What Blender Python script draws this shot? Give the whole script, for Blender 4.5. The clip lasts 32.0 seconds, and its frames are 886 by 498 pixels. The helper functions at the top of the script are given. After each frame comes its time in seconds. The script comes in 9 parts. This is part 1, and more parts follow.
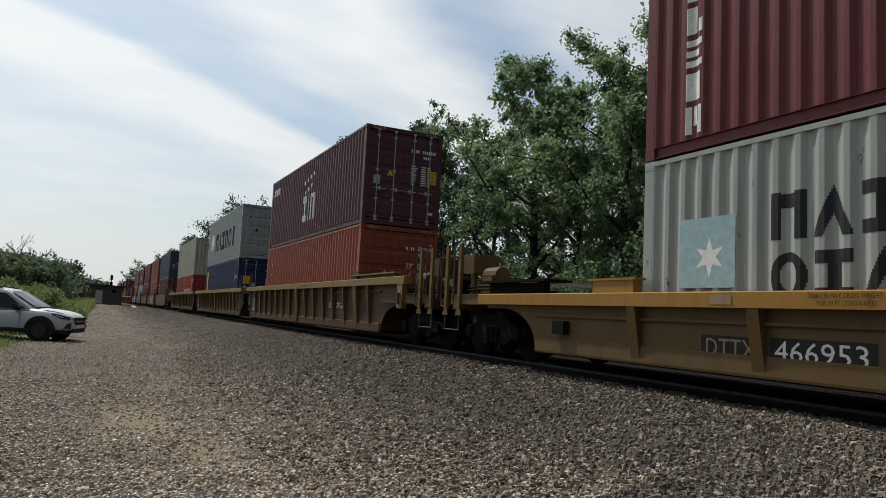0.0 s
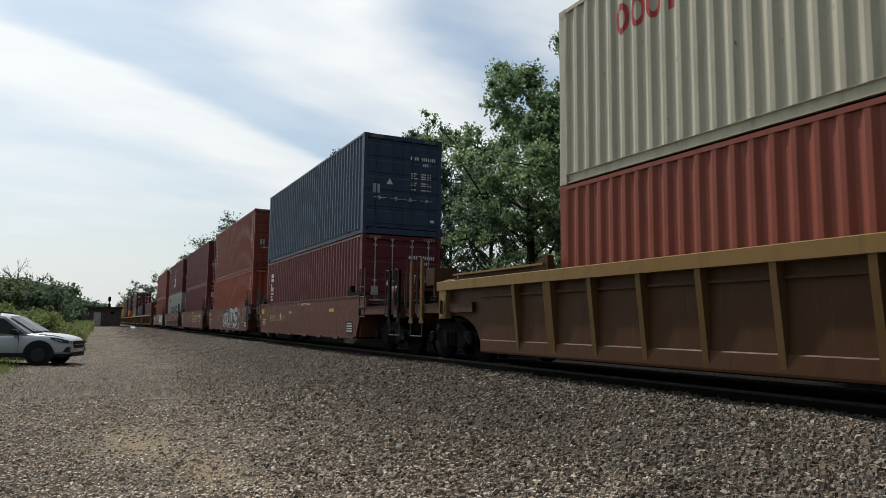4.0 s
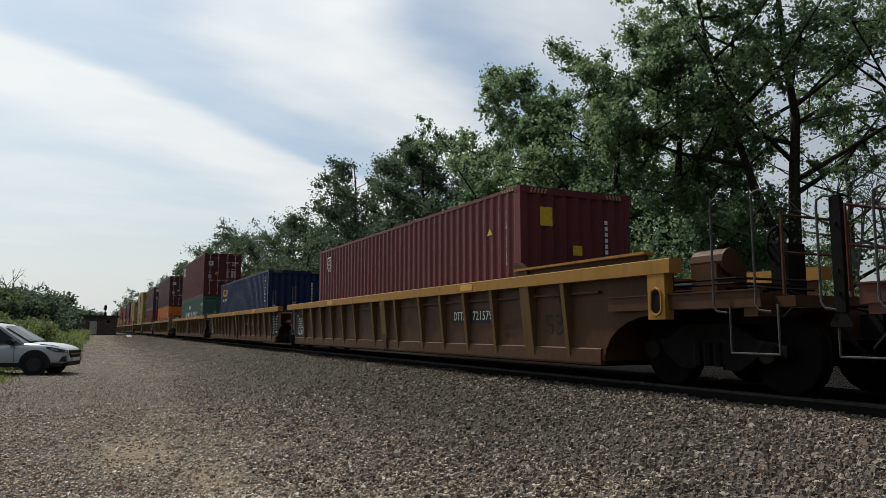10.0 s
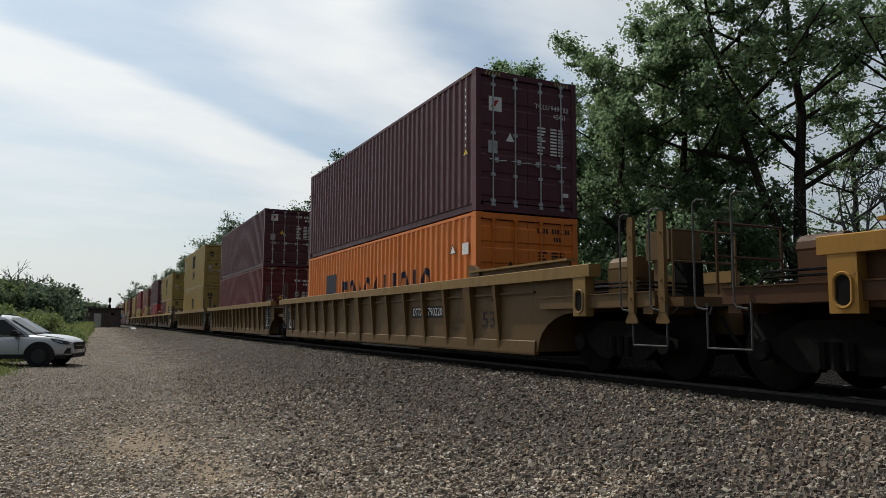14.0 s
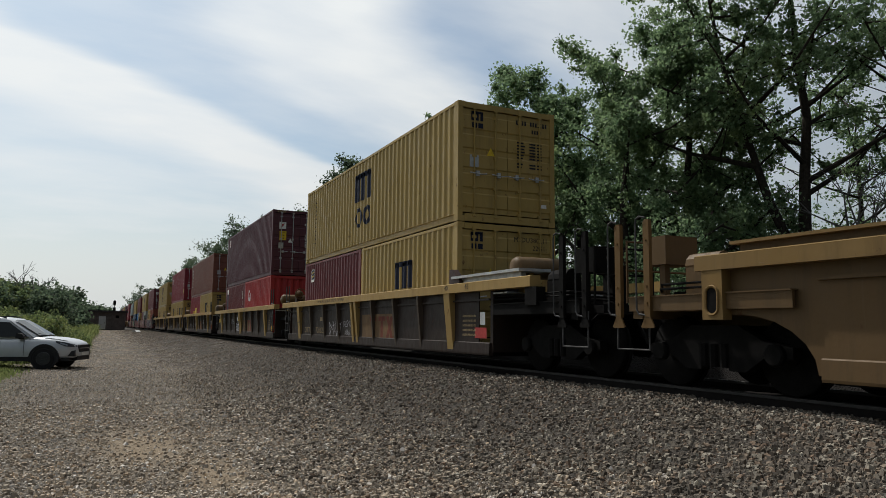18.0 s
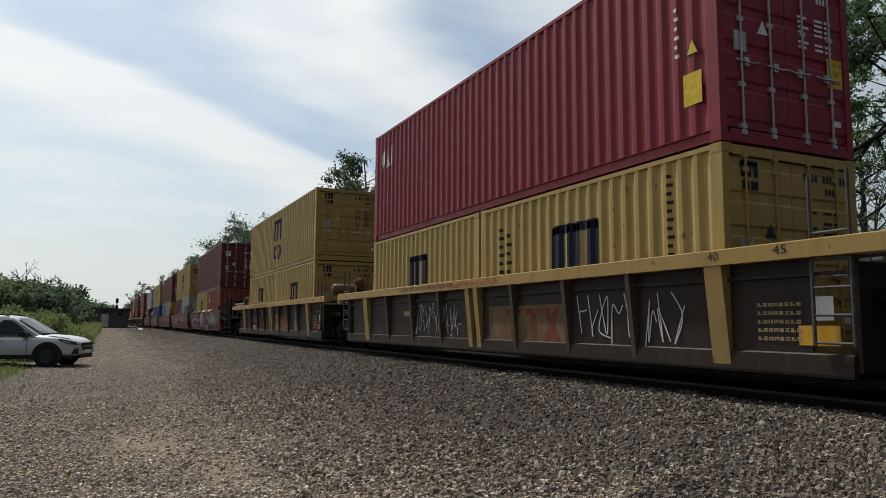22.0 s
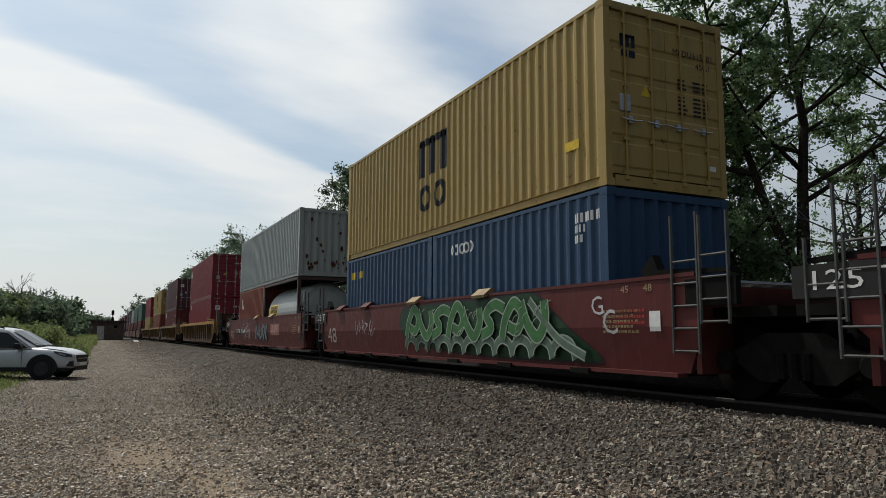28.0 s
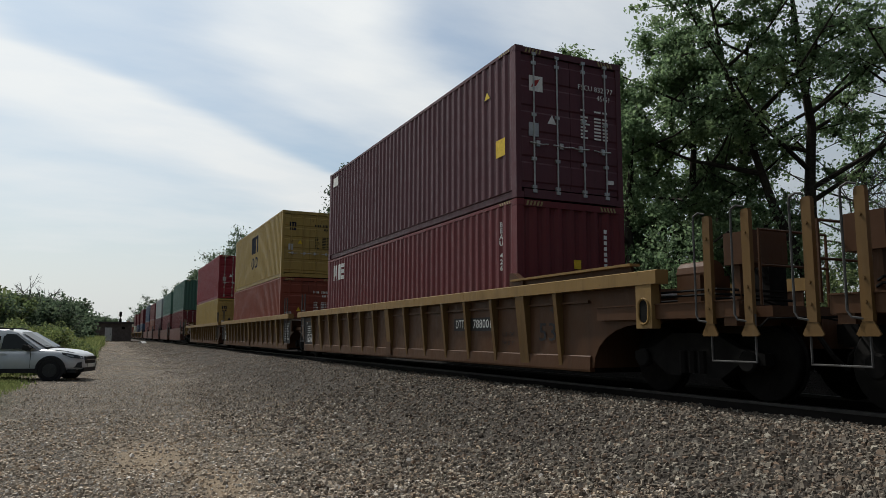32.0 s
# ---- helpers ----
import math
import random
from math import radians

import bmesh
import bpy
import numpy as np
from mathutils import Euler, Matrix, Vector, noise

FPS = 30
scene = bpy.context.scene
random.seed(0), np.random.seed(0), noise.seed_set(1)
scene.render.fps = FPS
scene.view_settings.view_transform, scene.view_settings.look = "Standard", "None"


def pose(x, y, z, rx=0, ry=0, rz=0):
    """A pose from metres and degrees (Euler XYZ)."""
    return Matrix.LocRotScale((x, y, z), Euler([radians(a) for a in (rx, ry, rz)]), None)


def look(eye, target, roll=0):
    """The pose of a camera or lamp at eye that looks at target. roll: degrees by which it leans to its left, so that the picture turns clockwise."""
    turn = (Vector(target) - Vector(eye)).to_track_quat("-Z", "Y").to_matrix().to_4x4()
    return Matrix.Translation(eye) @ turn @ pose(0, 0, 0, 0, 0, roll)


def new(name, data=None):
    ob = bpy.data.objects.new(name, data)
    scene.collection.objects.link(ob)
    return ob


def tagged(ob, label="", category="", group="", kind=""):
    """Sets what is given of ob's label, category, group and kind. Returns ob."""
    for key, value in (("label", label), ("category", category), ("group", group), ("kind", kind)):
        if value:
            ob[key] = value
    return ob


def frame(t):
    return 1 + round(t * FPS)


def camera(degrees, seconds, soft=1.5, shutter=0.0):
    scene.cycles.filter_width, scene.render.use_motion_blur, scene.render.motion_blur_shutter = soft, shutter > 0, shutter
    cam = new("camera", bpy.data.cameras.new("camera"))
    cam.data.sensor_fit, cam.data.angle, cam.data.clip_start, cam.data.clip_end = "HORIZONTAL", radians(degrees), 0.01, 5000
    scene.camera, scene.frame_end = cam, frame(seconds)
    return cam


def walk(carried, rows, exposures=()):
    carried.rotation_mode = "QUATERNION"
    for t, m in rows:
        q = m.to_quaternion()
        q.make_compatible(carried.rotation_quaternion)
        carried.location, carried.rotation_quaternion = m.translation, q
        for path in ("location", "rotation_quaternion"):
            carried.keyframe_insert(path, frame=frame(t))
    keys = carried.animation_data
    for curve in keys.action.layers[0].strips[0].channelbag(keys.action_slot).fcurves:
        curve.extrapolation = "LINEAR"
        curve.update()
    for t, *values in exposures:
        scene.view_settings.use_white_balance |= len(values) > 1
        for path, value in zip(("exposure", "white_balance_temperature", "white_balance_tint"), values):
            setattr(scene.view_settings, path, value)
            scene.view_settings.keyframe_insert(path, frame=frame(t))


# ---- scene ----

# ---------------------------------------------------------------- camera
# Held in the hand by a gravel lane: it stays in one place and sways a little.
EYE = (0.0, 0.0, 1.50)
cam = camera(63.8, 32.0, soft=0.65)
SWAY = (  # seconds, heading, tilt, lean
    (0, -25.93, 5.35, -2.84),
    (0.5, -27.02, 5.11, -3.04),
    (1, -26.84, 5.84, -2.24),
    (1.5, -26.91, 6.30, -1.11),
    (2, -27.03, 6.15, -1.20),
    (2.5, -26.53, 6.27, -1.46),
    (3, -26.70, 5.94, -0.71),
    (3.5, -26.08, 6.06, -0.60),
    (5.5, -25.81, 6.00, -0.68),
    (6, -25.77, 6.15, -0.72),
    (6.5, -26.28, 6.60, -0.87),
    (7, -26.10, 6.17, -0.42),
    (7.5, -25.82, 6.48, -0.48),
    (8, -25.94, 6.59, -0.37),
    (8.5, -26.11, 6.92, -0.53),
    (9, -25.73, 6.79, -0.16),
    (9.5, -26.39, 6.16, 0.35),
    (10, -26.17, 6.44, 0.02),
    (10.5, -26.30, 6.24, 0.01),
    (11, -26.19, 6.11, -0.31),
    (11.5, -26.05, 5.92, -0.40),
    (12, -25.93, 6.00, -0.51),
    (12.5, -25.97, 5.96, -0.52),
    (13, -25.88, 5.77, -0.44),
    (13.5, -25.87, 5.80, -0.43),
    (14, -25.91, 6.00, -0.35),
    (14.5, -25.70, 5.92, -0.32),
    (16.5, -25.54, 6.32, -0.62),
    (17, -25.38, 6.47, -0.58),
    (17.5, -25.46, 6.37, -0.51),
    (18, -25.60, 6.31, -0.55),
    (18.5, -25.38, 6.19, -0.44),
    (19, -25.10, 6.12, -0.49),
    (19.5, -25.21, 6.22, -0.44),
    (20, -25.40, 6.23, -0.36),
    (20.5, -25.42, 6.13, -0.29),
    (21, -25.30, 6.06, -0.39),
    (21.5, -25.42, 5.97, -0.34),
    (22, -25.43, 6.04, -0.35),
    (22.5, -25.42, 5.87, -0.33),
    (23, -25.31, 5.96, -0.40),
    (23.5, -25.42, 5.98, -0.52),
    (24, -25.47, 6.19, -0.61),
    (24.5, -25.46, 5.89, -0.39),
    (25, -25.50, 6.07, -0.43),
    (25.5, -25.61, 6.16, -0.48),
    (27.5, -25.41, 6.92, -0.35),
    (28, -25.68, 7.00, -0.33),
    (28.5, -25.92, 7.06, -0.35),
    (29, -25.72, 6.87, -0.02),
    (29.5, -25.49, 6.90, -0.22),
    (30, -25.30, 6.79, -0.41),
    (30.5, -25.40, 7.07, -0.53),
    (31, -25.85, 6.92, -0.50),
    (31.5, -25.81, 7.03, -0.17),
    (32, -25.16, 7.05, -0.21),
)
DRIFT = ((0, -0.13), (1, -0.06), (3, -0.05), (6, -0.05), (8, -0.10), (10, -0.15), (15, -0.15), (17, -0.22), (19, -0.18), (22, -0.15), (26, -0.15), (28, -0.20), (30, -0.34), (32, -0.20))   # the camera's own exposure
walk(cam, [(t, pose(*EYE, 90 + tilt, lean, heading)) for t, heading, tilt, lean in SWAY], DRIFT)

# ---------------------------------------------------------------- light
SUN_TO = Vector((-0.92, 3.0, 4.2)).normalized()  # high, ahead and a little to the left of the track


def make_world():
    world = bpy.data.worlds.new("sky")
    scene.world = world
    world.use_nodes = True
    nt = world.node_tree
    nt.nodes.clear()
    out = nt.nodes.new("ShaderNodeOutputWorld")
    bg = nt.nodes.new("ShaderNodeBackground")
    sky = nt.nodes.new("ShaderNodeTexSky")
    sky.sky_type = "NISHITA"
    sky.sun_disc = False
    sky.sun_elevation = math.asin(SUN_TO.z)
    sky.sun_rotation = math.atan2(SUN_TO.x, SUN_TO.y)
    sky.air_density, sky.dust_density, sky.ozone_density = 1.0, 2.5, 1.0
    coord = nt.nodes.new("ShaderNodeTexCoord")
    # thin high cloud in long streaks: the sky's dome is flattened on to a plane first
    sep = nt.nodes.new("ShaderNodeSeparateXYZ")
    nt.links.new(coord.outputs["Generated"], sep.inputs[0])
    zz = nt.nodes.new("ShaderNodeMath")
    zz.operation = "ADD"
    zz.inputs[1].default_value = 0.22
    zc = nt.nodes.new("ShaderNodeMath")
    zc.operation = "MAXIMUM"
    zc.inputs[1].default_value = 0.0
    nt.links.new(sep.outputs["Z"], zc.inputs[0])
    nt.links.new(zc.outputs[0], zz.inputs[0])
    dx = nt.nodes.new("ShaderNodeMath")
    dy = nt.nodes.new("ShaderNodeMath")
    dx.operation = dy.operation = "DIVIDE"
    nt.links.new(sep.outputs["X"], dx.inputs[0])
    nt.links.new(sep.outputs["Y"], dy.inputs[0])
    nt.links.new(zz.outputs[0], dx.inputs[1])
    nt.links.new(zz.outputs[0], dy.inputs[1])
    comb = nt.nodes.new("ShaderNodeCombineXYZ")
    nt.links.new(dx.outputs[0], comb.inputs[0])
    nt.links.new(dy.outputs[0], comb.inputs[1])
    mapping = nt.nodes.new("ShaderNodeMapping")
    mapping.inputs["Rotation"].default_value = (0, 0, radians(CLOUD_TURN))
    mapping.inputs["Scale"].default_value = CLOUD_SCALE
    mapping.inputs["Location"].default_value = CLOUD_SHIFT
    nt.links.new(comb.outputs[0], mapping.inputs[0])
    big = nt.nodes.new("ShaderNodeTexNoise")
    big.inputs["Scale"].default_value = 1.0
    big.inputs["Detail"].default_value = 6.0
    big.inputs["Roughness"].default_value = 0.45
    big.inputs["Distortion"].default_value = 0.35
    nt.links.new(mapping.outputs[0], big.inputs["Vector"])
    # long parallel streaks: how thick the cloud is across their run, bent and frayed by the noise
    across = nt.nodes.new("ShaderNodeVectorMath")
    across.operation = "DOT_PRODUCT"
    across.inputs[1].default_value = (-0.6 / 2.4, 0.8 / 2.4, 0.0)
    nt.links.new(comb.outputs[0], across.inputs[0])
    bent = nt.nodes.new("ShaderNodeMath")
    bent.operation = "MULTIPLY_ADD"
    bent.inputs[1].default_value = 0.24
    nt.links.new(big.outputs["Fac"], bent.inputs[0])
    nt.links.new(across.outputs["Value"], bent.inputs[2])
    back = nt.nodes.new("ShaderNodeMath")
    back.operation = "SUBTRACT"
    back.inputs[1].default_value = 0.12
    nt.links.new(bent.outputs[0], back.inputs[0])
    streaks = nt.nodes.new("ShaderNodeValToRGB")
    streaks.color_ramp.interpolation = "EASE"
    els = streaks.color_ramp.elements
    els[0].position, els[0].color = 0.0, (0.6, 0.6, 0.6, 1)
    els[1].position, els[1].color = 1.0, (0.62, 0.62, 0.62, 1)
    for v, d in ((0.35, 0.75), (0.62, 0.25), (0.86, 0.95), (0.98, 0.80), (1.12, 0.30), (1.26, 0.22), (1.37, 0.92), (1.55, 1.0), (1.80, 0.55), (2.0, 0.64)):
        els.new(v / 2.4).color = (d, d, d, 1)
    nt.links.new(back.outputs[0], streaks.inputs[0])
    wisp = nt.nodes.new("ShaderNodeTexNoise")
    wisp.inputs["Scale"].default_value = 2.6
    wisp.inputs["Detail"].default_value = 7.0
    wisp.inputs["Roughness"].default_value = 0.55
    nt.links.new(mapping.outputs[0], wisp.inputs["Vector"])
    torn = nt.nodes.new("ShaderNodeMath")
    torn.operation = "MULTIPLY_ADD"
    torn.inputs[1].default_value = 0.7
    nt.links.new(wisp.outputs["Fac"], torn.inputs[0])
    nt.links.new(streaks.outputs[0], torn.inputs[2])
    ramp = nt.nodes.new("ShaderNodeMath")
    ramp.operation = "SUBTRACT"
    ramp.use_clamp = True
    ramp.inputs[1].default_value = 0.35
    nt.links.new(torn.outputs[0], ramp.inputs[0])
    # thin cloud scatters forwards: it is brightest round the sun and dull opposite
    dot = nt.nodes.new("ShaderNodeVectorMath")
    dot.operation = "DOT_PRODUCT"
    dot.inputs[1].default_value = SUN_TO
    nt.links.new(coord.outputs["Generated"], dot.inputs[0])
    ahead = nt.nodes.new("ShaderNodeMapRange")
    ahead.interpolation_type = "SMOOTHSTEP"
    ahead.inputs["From Min"].default_value = -0.35
    ahead.inputs["From Max"].default_value = 0.95
    ahead.inputs["To Min"].default_value = CLOUD_DULL
    ahead.inputs["To Max"].default_value = CLOUD_BRIGHT
    nt.links.new(dot.outputs["Value"], ahead.inputs["Value"])
    tone = nt.nodes.new("ShaderNodeVectorMath")
    tone.operation = "SCALE"
    tone.inputs[0].default_value = CLOUD_COLOUR
    nt.links.new(ahead.outputs[0], tone.inputs["Scale"])
    cloud = nt.nodes.new("ShaderNodeMix")
    cloud.data_type = "RGBA"
    nt.links.new(tone.outputs[0], cloud.inputs[7])
    # haze hides the blue towards the horizon
    haze = nt.nodes.new("ShaderNodeMapRange")
    haze.interpolation_type = "SMOOTHSTEP"
    haze.inputs["From Min"].default_value = 0.0
    haze.inputs["From Max"].default_value = 0.30
    haze.inputs["To Min"].default_value = 0.85
    haze.inputs["To Max"].default_value = 0.0
    nt.links.new(sep.outputs["Z"], haze.inputs["Value"])
    most = nt.nodes.new("ShaderNodeMath")
    most.operation = "MAXIMUM"
    nt.links.new(ramp.outputs[0], most.inputs[0])
    nt.links.new(haze.outputs[0], most.inputs[1])
    tint = nt.nodes.new("ShaderNodeMix")
    tint.data_type = "RGBA"
    tint.blend_type = "MULTIPLY"
    tint.inputs[0].default_value = 1.0
    tint.inputs[7].default_value = SKY_TINT
    nt.links.new(sky.outputs[0], tint.inputs[6])
    nt.links.new(most.outputs[0], cloud.inputs[0])
    nt.links.new(tint.outputs[2], cloud.inputs[6])
    nt.links.new(cloud.outputs[2], bg.inputs["Color"])
    bg.inputs["Strength"].default_value = SKY_STRENGTH
    nt.links.new(bg.outputs[0], out.inputs["Surface"])


SKY_STRENGTH = 0.10
CLOUD_TURN = -36.87
CLOUD_SCALE = (0.9, 2.0, 1.0)
CLOUD_SHIFT = (0.3, 0.9, 0.0)
CLOUD_COLOUR = (0.955, 0.99, 1.0)
CLOUD_DULL, CLOUD_BRIGHT = 0.45, 10.6
SKY_TINT = (0.88, 1.04, 1.08, 1.0)
make_world()
sun = new("sun", bpy.data.lights.new("sun", "SUN"))
sun.data.energy = 3.9
sun.data.angle = radians(1.5)
sun.data.color = (1.0, 0.965, 0.91)
sun.matrix_world = look(SUN_TO * 300, (0, 0, 0))

# ---------------------------------------------------------------- materials
def material(name):
    m = bpy.data.materials.new(name)
    m.use_nodes = True
    nt = m.node_tree
    return m, nt, nt.nodes["Principled BSDF"]


def noise_node(nt, scale, detail=4.0, rough=0.6, stretch=None, shift=None, space="Object"):
    coord = nt.nodes.new("ShaderNodeTexCoord")
    vec = coord.outputs[space]
    if stretch or shift:
        mp = nt.nodes.new("ShaderNodeMapping")
        mp.inputs["Scale"].default_value = stretch or (1, 1, 1)
        nt.links.new(vec, mp.inputs[0])
        if shift:
            nt.links.new(shift, mp.inputs["Location"])
        vec = mp.outputs[0]
    n = nt.nodes.new("ShaderNodeTexNoise")
    n.inputs["Scale"].default_value = scale
    n.inputs["Detail"].default_value = detail
    n.inputs["Roughness"].default_value = rough
    nt.links.new(vec, n.inputs["Vector"])
    return n.outputs["Fac"]


def ranged(nt, value, a, b, lo=0.0, hi=1.0):
    r = nt.nodes.new("ShaderNodeMapRange")
    r.inputs["From Min"].default_value = a
    r.inputs["From Max"].default_value = b
    r.inputs["To Min"].default_value = lo
    r.inputs["To Max"].default_value = hi
    nt.links.new(value, r.inputs["Value"])
    return r.outputs[0]


def mixed(nt, fac, a, b, blend="MIX"):
    m = nt.nodes.new("ShaderNodeMix")
    m.data_type = "RGBA"
    m.blend_type = blend
    for socket, v in ((m.inputs[0], fac), (m.inputs[6], a), (m.inputs[7], b)):
        if isinstance(v, bpy.types.NodeSocket):
            nt.links.new(v, socket)
        elif isinstance(v, tuple):
            socket.default_value = (*v[:3], 1.0)
        else:
            socket.default_value = v
    return m.outputs[2]


def bump(nt, bsdf, height, strength, distance):
    b = nt.nodes.new("ShaderNodeBump")
    b.inputs["Strength"].default_value = strength
    b.inputs["Distance"].default_value = distance
    nt.links.new(height, b.inputs["Height"])
    nt.links.new(b.outputs[0], bsdf.inputs["Normal"])


def object_shift(nt):
    info = nt.nodes.new("ShaderNodeObjectInfo")
    mul = nt.nodes.new("ShaderNodeMath")
    mul.operation = "MULTIPLY"
    mul.inputs[1].default_value = 37.0
    nt.links.new(info.outputs["Random"], mul.inputs[0])
    return mul.outputs[0]


def paint(name, colour, rust=0.25, rough=0.42, fade=0.25, dirt=0.35, gloss=0.30):
    """Weathered vehicle paint: faded patches, grime that runs down, pale scuffs, rust spots with runs under them, shallow dents."""
    m, nt, b = material(name)
    sh = object_shift(nt)
    big = noise_node(nt, 0.8, 5, 0.6, shift=sh)
    pale = tuple(min(1.0, c * 0.87 + 0.13 * (sum(colour) / 3) + 0.008) for c in colour)
    col = mixed(nt, ranged(nt, big, 0.35, 0.7, 0.0, fade * 2), colour, pale)
    streak = noise_node(nt, 3.0, 5, 0.65, stretch=(1.0, 1.6, 0.16), shift=sh)
    dark = tuple(c * 0.42 + 0.008 for c in colour)
    col = mixed(nt, ranged(nt, streak, 0.50, 0.78, 0.0, dirt * 1.6), col, dark)
    # thin runs of washed-out dust
    runs = noise_node(nt, 16.0, 3, 0.6, stretch=(1.0, 1.0, 0.06), shift=sh)
    dusty = tuple(c * 0.6 + 0.4 * d for c, d in zip(colour, (0.20, 0.17, 0.14)))
    col = mixed(nt, ranged(nt, runs, 0.60, 0.80, 0.0, 0.32), col, dusty)
    # scuffs and scratches down to the primer
    scuff = noise_node(nt, 5.0, 8, 0.75, stretch=(1.0, 0.5, 2.2), shift=sh)
    col = mixed(nt, ranged(nt, scuff, 0.685, 0.71, 0.0, 0.5), col, tuple(min(1, c * 0.7 + 0.10) for c in colour))
    fine = noise_node(nt, 7.0, 6, 0.7, stretch=(1, 1, 0.55), shift=sh)
    spots = ranged(nt, fine, 0.70 - rust * 0.12, 0.76 - rust * 0.10, 0.0, 0.85)
    col = mixed(nt, spots, col, (0.085, 0.035, 0.018))
    nt.links.new(col, b.inputs["Base Color"])
    nt.links.new(ranged(nt, fine, 0.3, 0.8, rough - 0.06, rough + 0.28), b.inputs["Roughness"])
    b.inputs["Specular IOR Level"].default_value = gloss
    dents = nt.nodes.new("ShaderNodeMath")
    dents.operation = "MULTIPLY_ADD"
    dents.inputs[1].default_value = 0.35
    nt.links.new(noise_node(nt, 9.0, 3, 0.55, stretch=(1, 1, 0.6), shift=sh), dents.inputs[0])
    nt.links.new(noise_node(nt, 1.9, 3, 0.5, shift=sh), dents.inputs[2])
    bump(nt, b, dents.outputs[0], 0.4, 0.022)
    return m


def plain(name, colour, rough=0.6, metal=0.0, vary=0.35, scale=6.0, bumpy=0.0):
    m, nt, b = material(name)
    n = noise_node(nt, scale, 5, 0.65, shift=object_shift(nt))
    dark = tuple(c * (1 - vary) for c in colour)
    light = tuple(min(1, c * (1 + vary * 0.5)) for c in colour)
    nt.links.new(mixed(nt, ranged(nt, n, 0.3, 0.7), dark, light), b.inputs["Base Color"])
    b.inputs["Roughness"].default_value = rough
    b.inputs["Metallic"].default_value = metal
    if rough >= 0.5 and metal == 0:
        b.inputs["Specular IOR Level"].default_value = 0.18
    if bumpy:
        bump(nt, b, n, 0.6, bumpy)
    return m


def leaf_material(name, dark, light, yellow):
    m, nt, b = material(name)
    geo = nt.nodes.new("ShaderNodeNewGeometry")
    col = mixed(nt, geo.outputs["Random Per Island"], dark, light)
    patch = noise_node(nt, 0.45, 3, 0.5)
    col = mixed(nt, ranged(nt, patch, 0.5, 0.75, 0.0, 0.6), col, yellow)
    nt.links.new(col, b.inputs["Base Color"])
    b.inputs["Roughness"].default_value = 0.5
    b.inputs["Specular IOR Level"].default_value = 0.12
    tr = nt.nodes.new("ShaderNodeBsdfTranslucent")
    nt.links.new(col, tr.inputs["Color"])
    mix = nt.nodes.new("ShaderNodeMixShader")
    mix.inputs[0].default_value = 0.58
    nt.links.new(b.outputs[0], mix.inputs[1])
    nt.links.new(tr.outputs[0], mix.inputs[2])
    nt.links.new(mix.outputs[0], nt.nodes["Material Output"].inputs["Surface"])
    return m


def stone_material(name, tones, dust):
    m, nt, b = material(name)
    geo = nt.nodes.new("ShaderNodeNewGeometry")
    ramp = nt.nodes.new("ShaderNodeValToRGB")
    els = ramp.color_ramp.elements
    els[0].position, els[0].color = 0.0, (*tones[0], 1)
    els[1].position, els[1].color = 1.0, (*tones[-1], 1)
    for k, c in enumerate(tones[1:-1]):
        e = els.new((k + 1) / (len(tones) - 1))
        e.color = (*c, 1)
    nt.links.new(geo.outputs["Random Per Island"], ramp.inputs[0])
    n = noise_node(nt, 45.0, 4, 0.7)
    col = mixed(nt, ranged(nt, n, 0.35, 0.75, 0.0, 0.5), ramp.outputs[0], (0.030, 0.023, 0.018))
    wide = noise_node(nt, 0.5, 4, 0.6)
    col = mixed(nt, ranged(nt, wide, 0.45, 0.75, 0.0, dust), col, (0.185, 0.142, 0.095))
    nt.links.new(col, b.inputs["Base Color"])
    b.inputs["Roughness"].default_value = 0.9
    b.inputs["Specular IOR Level"].default_value = 0.12
    return m


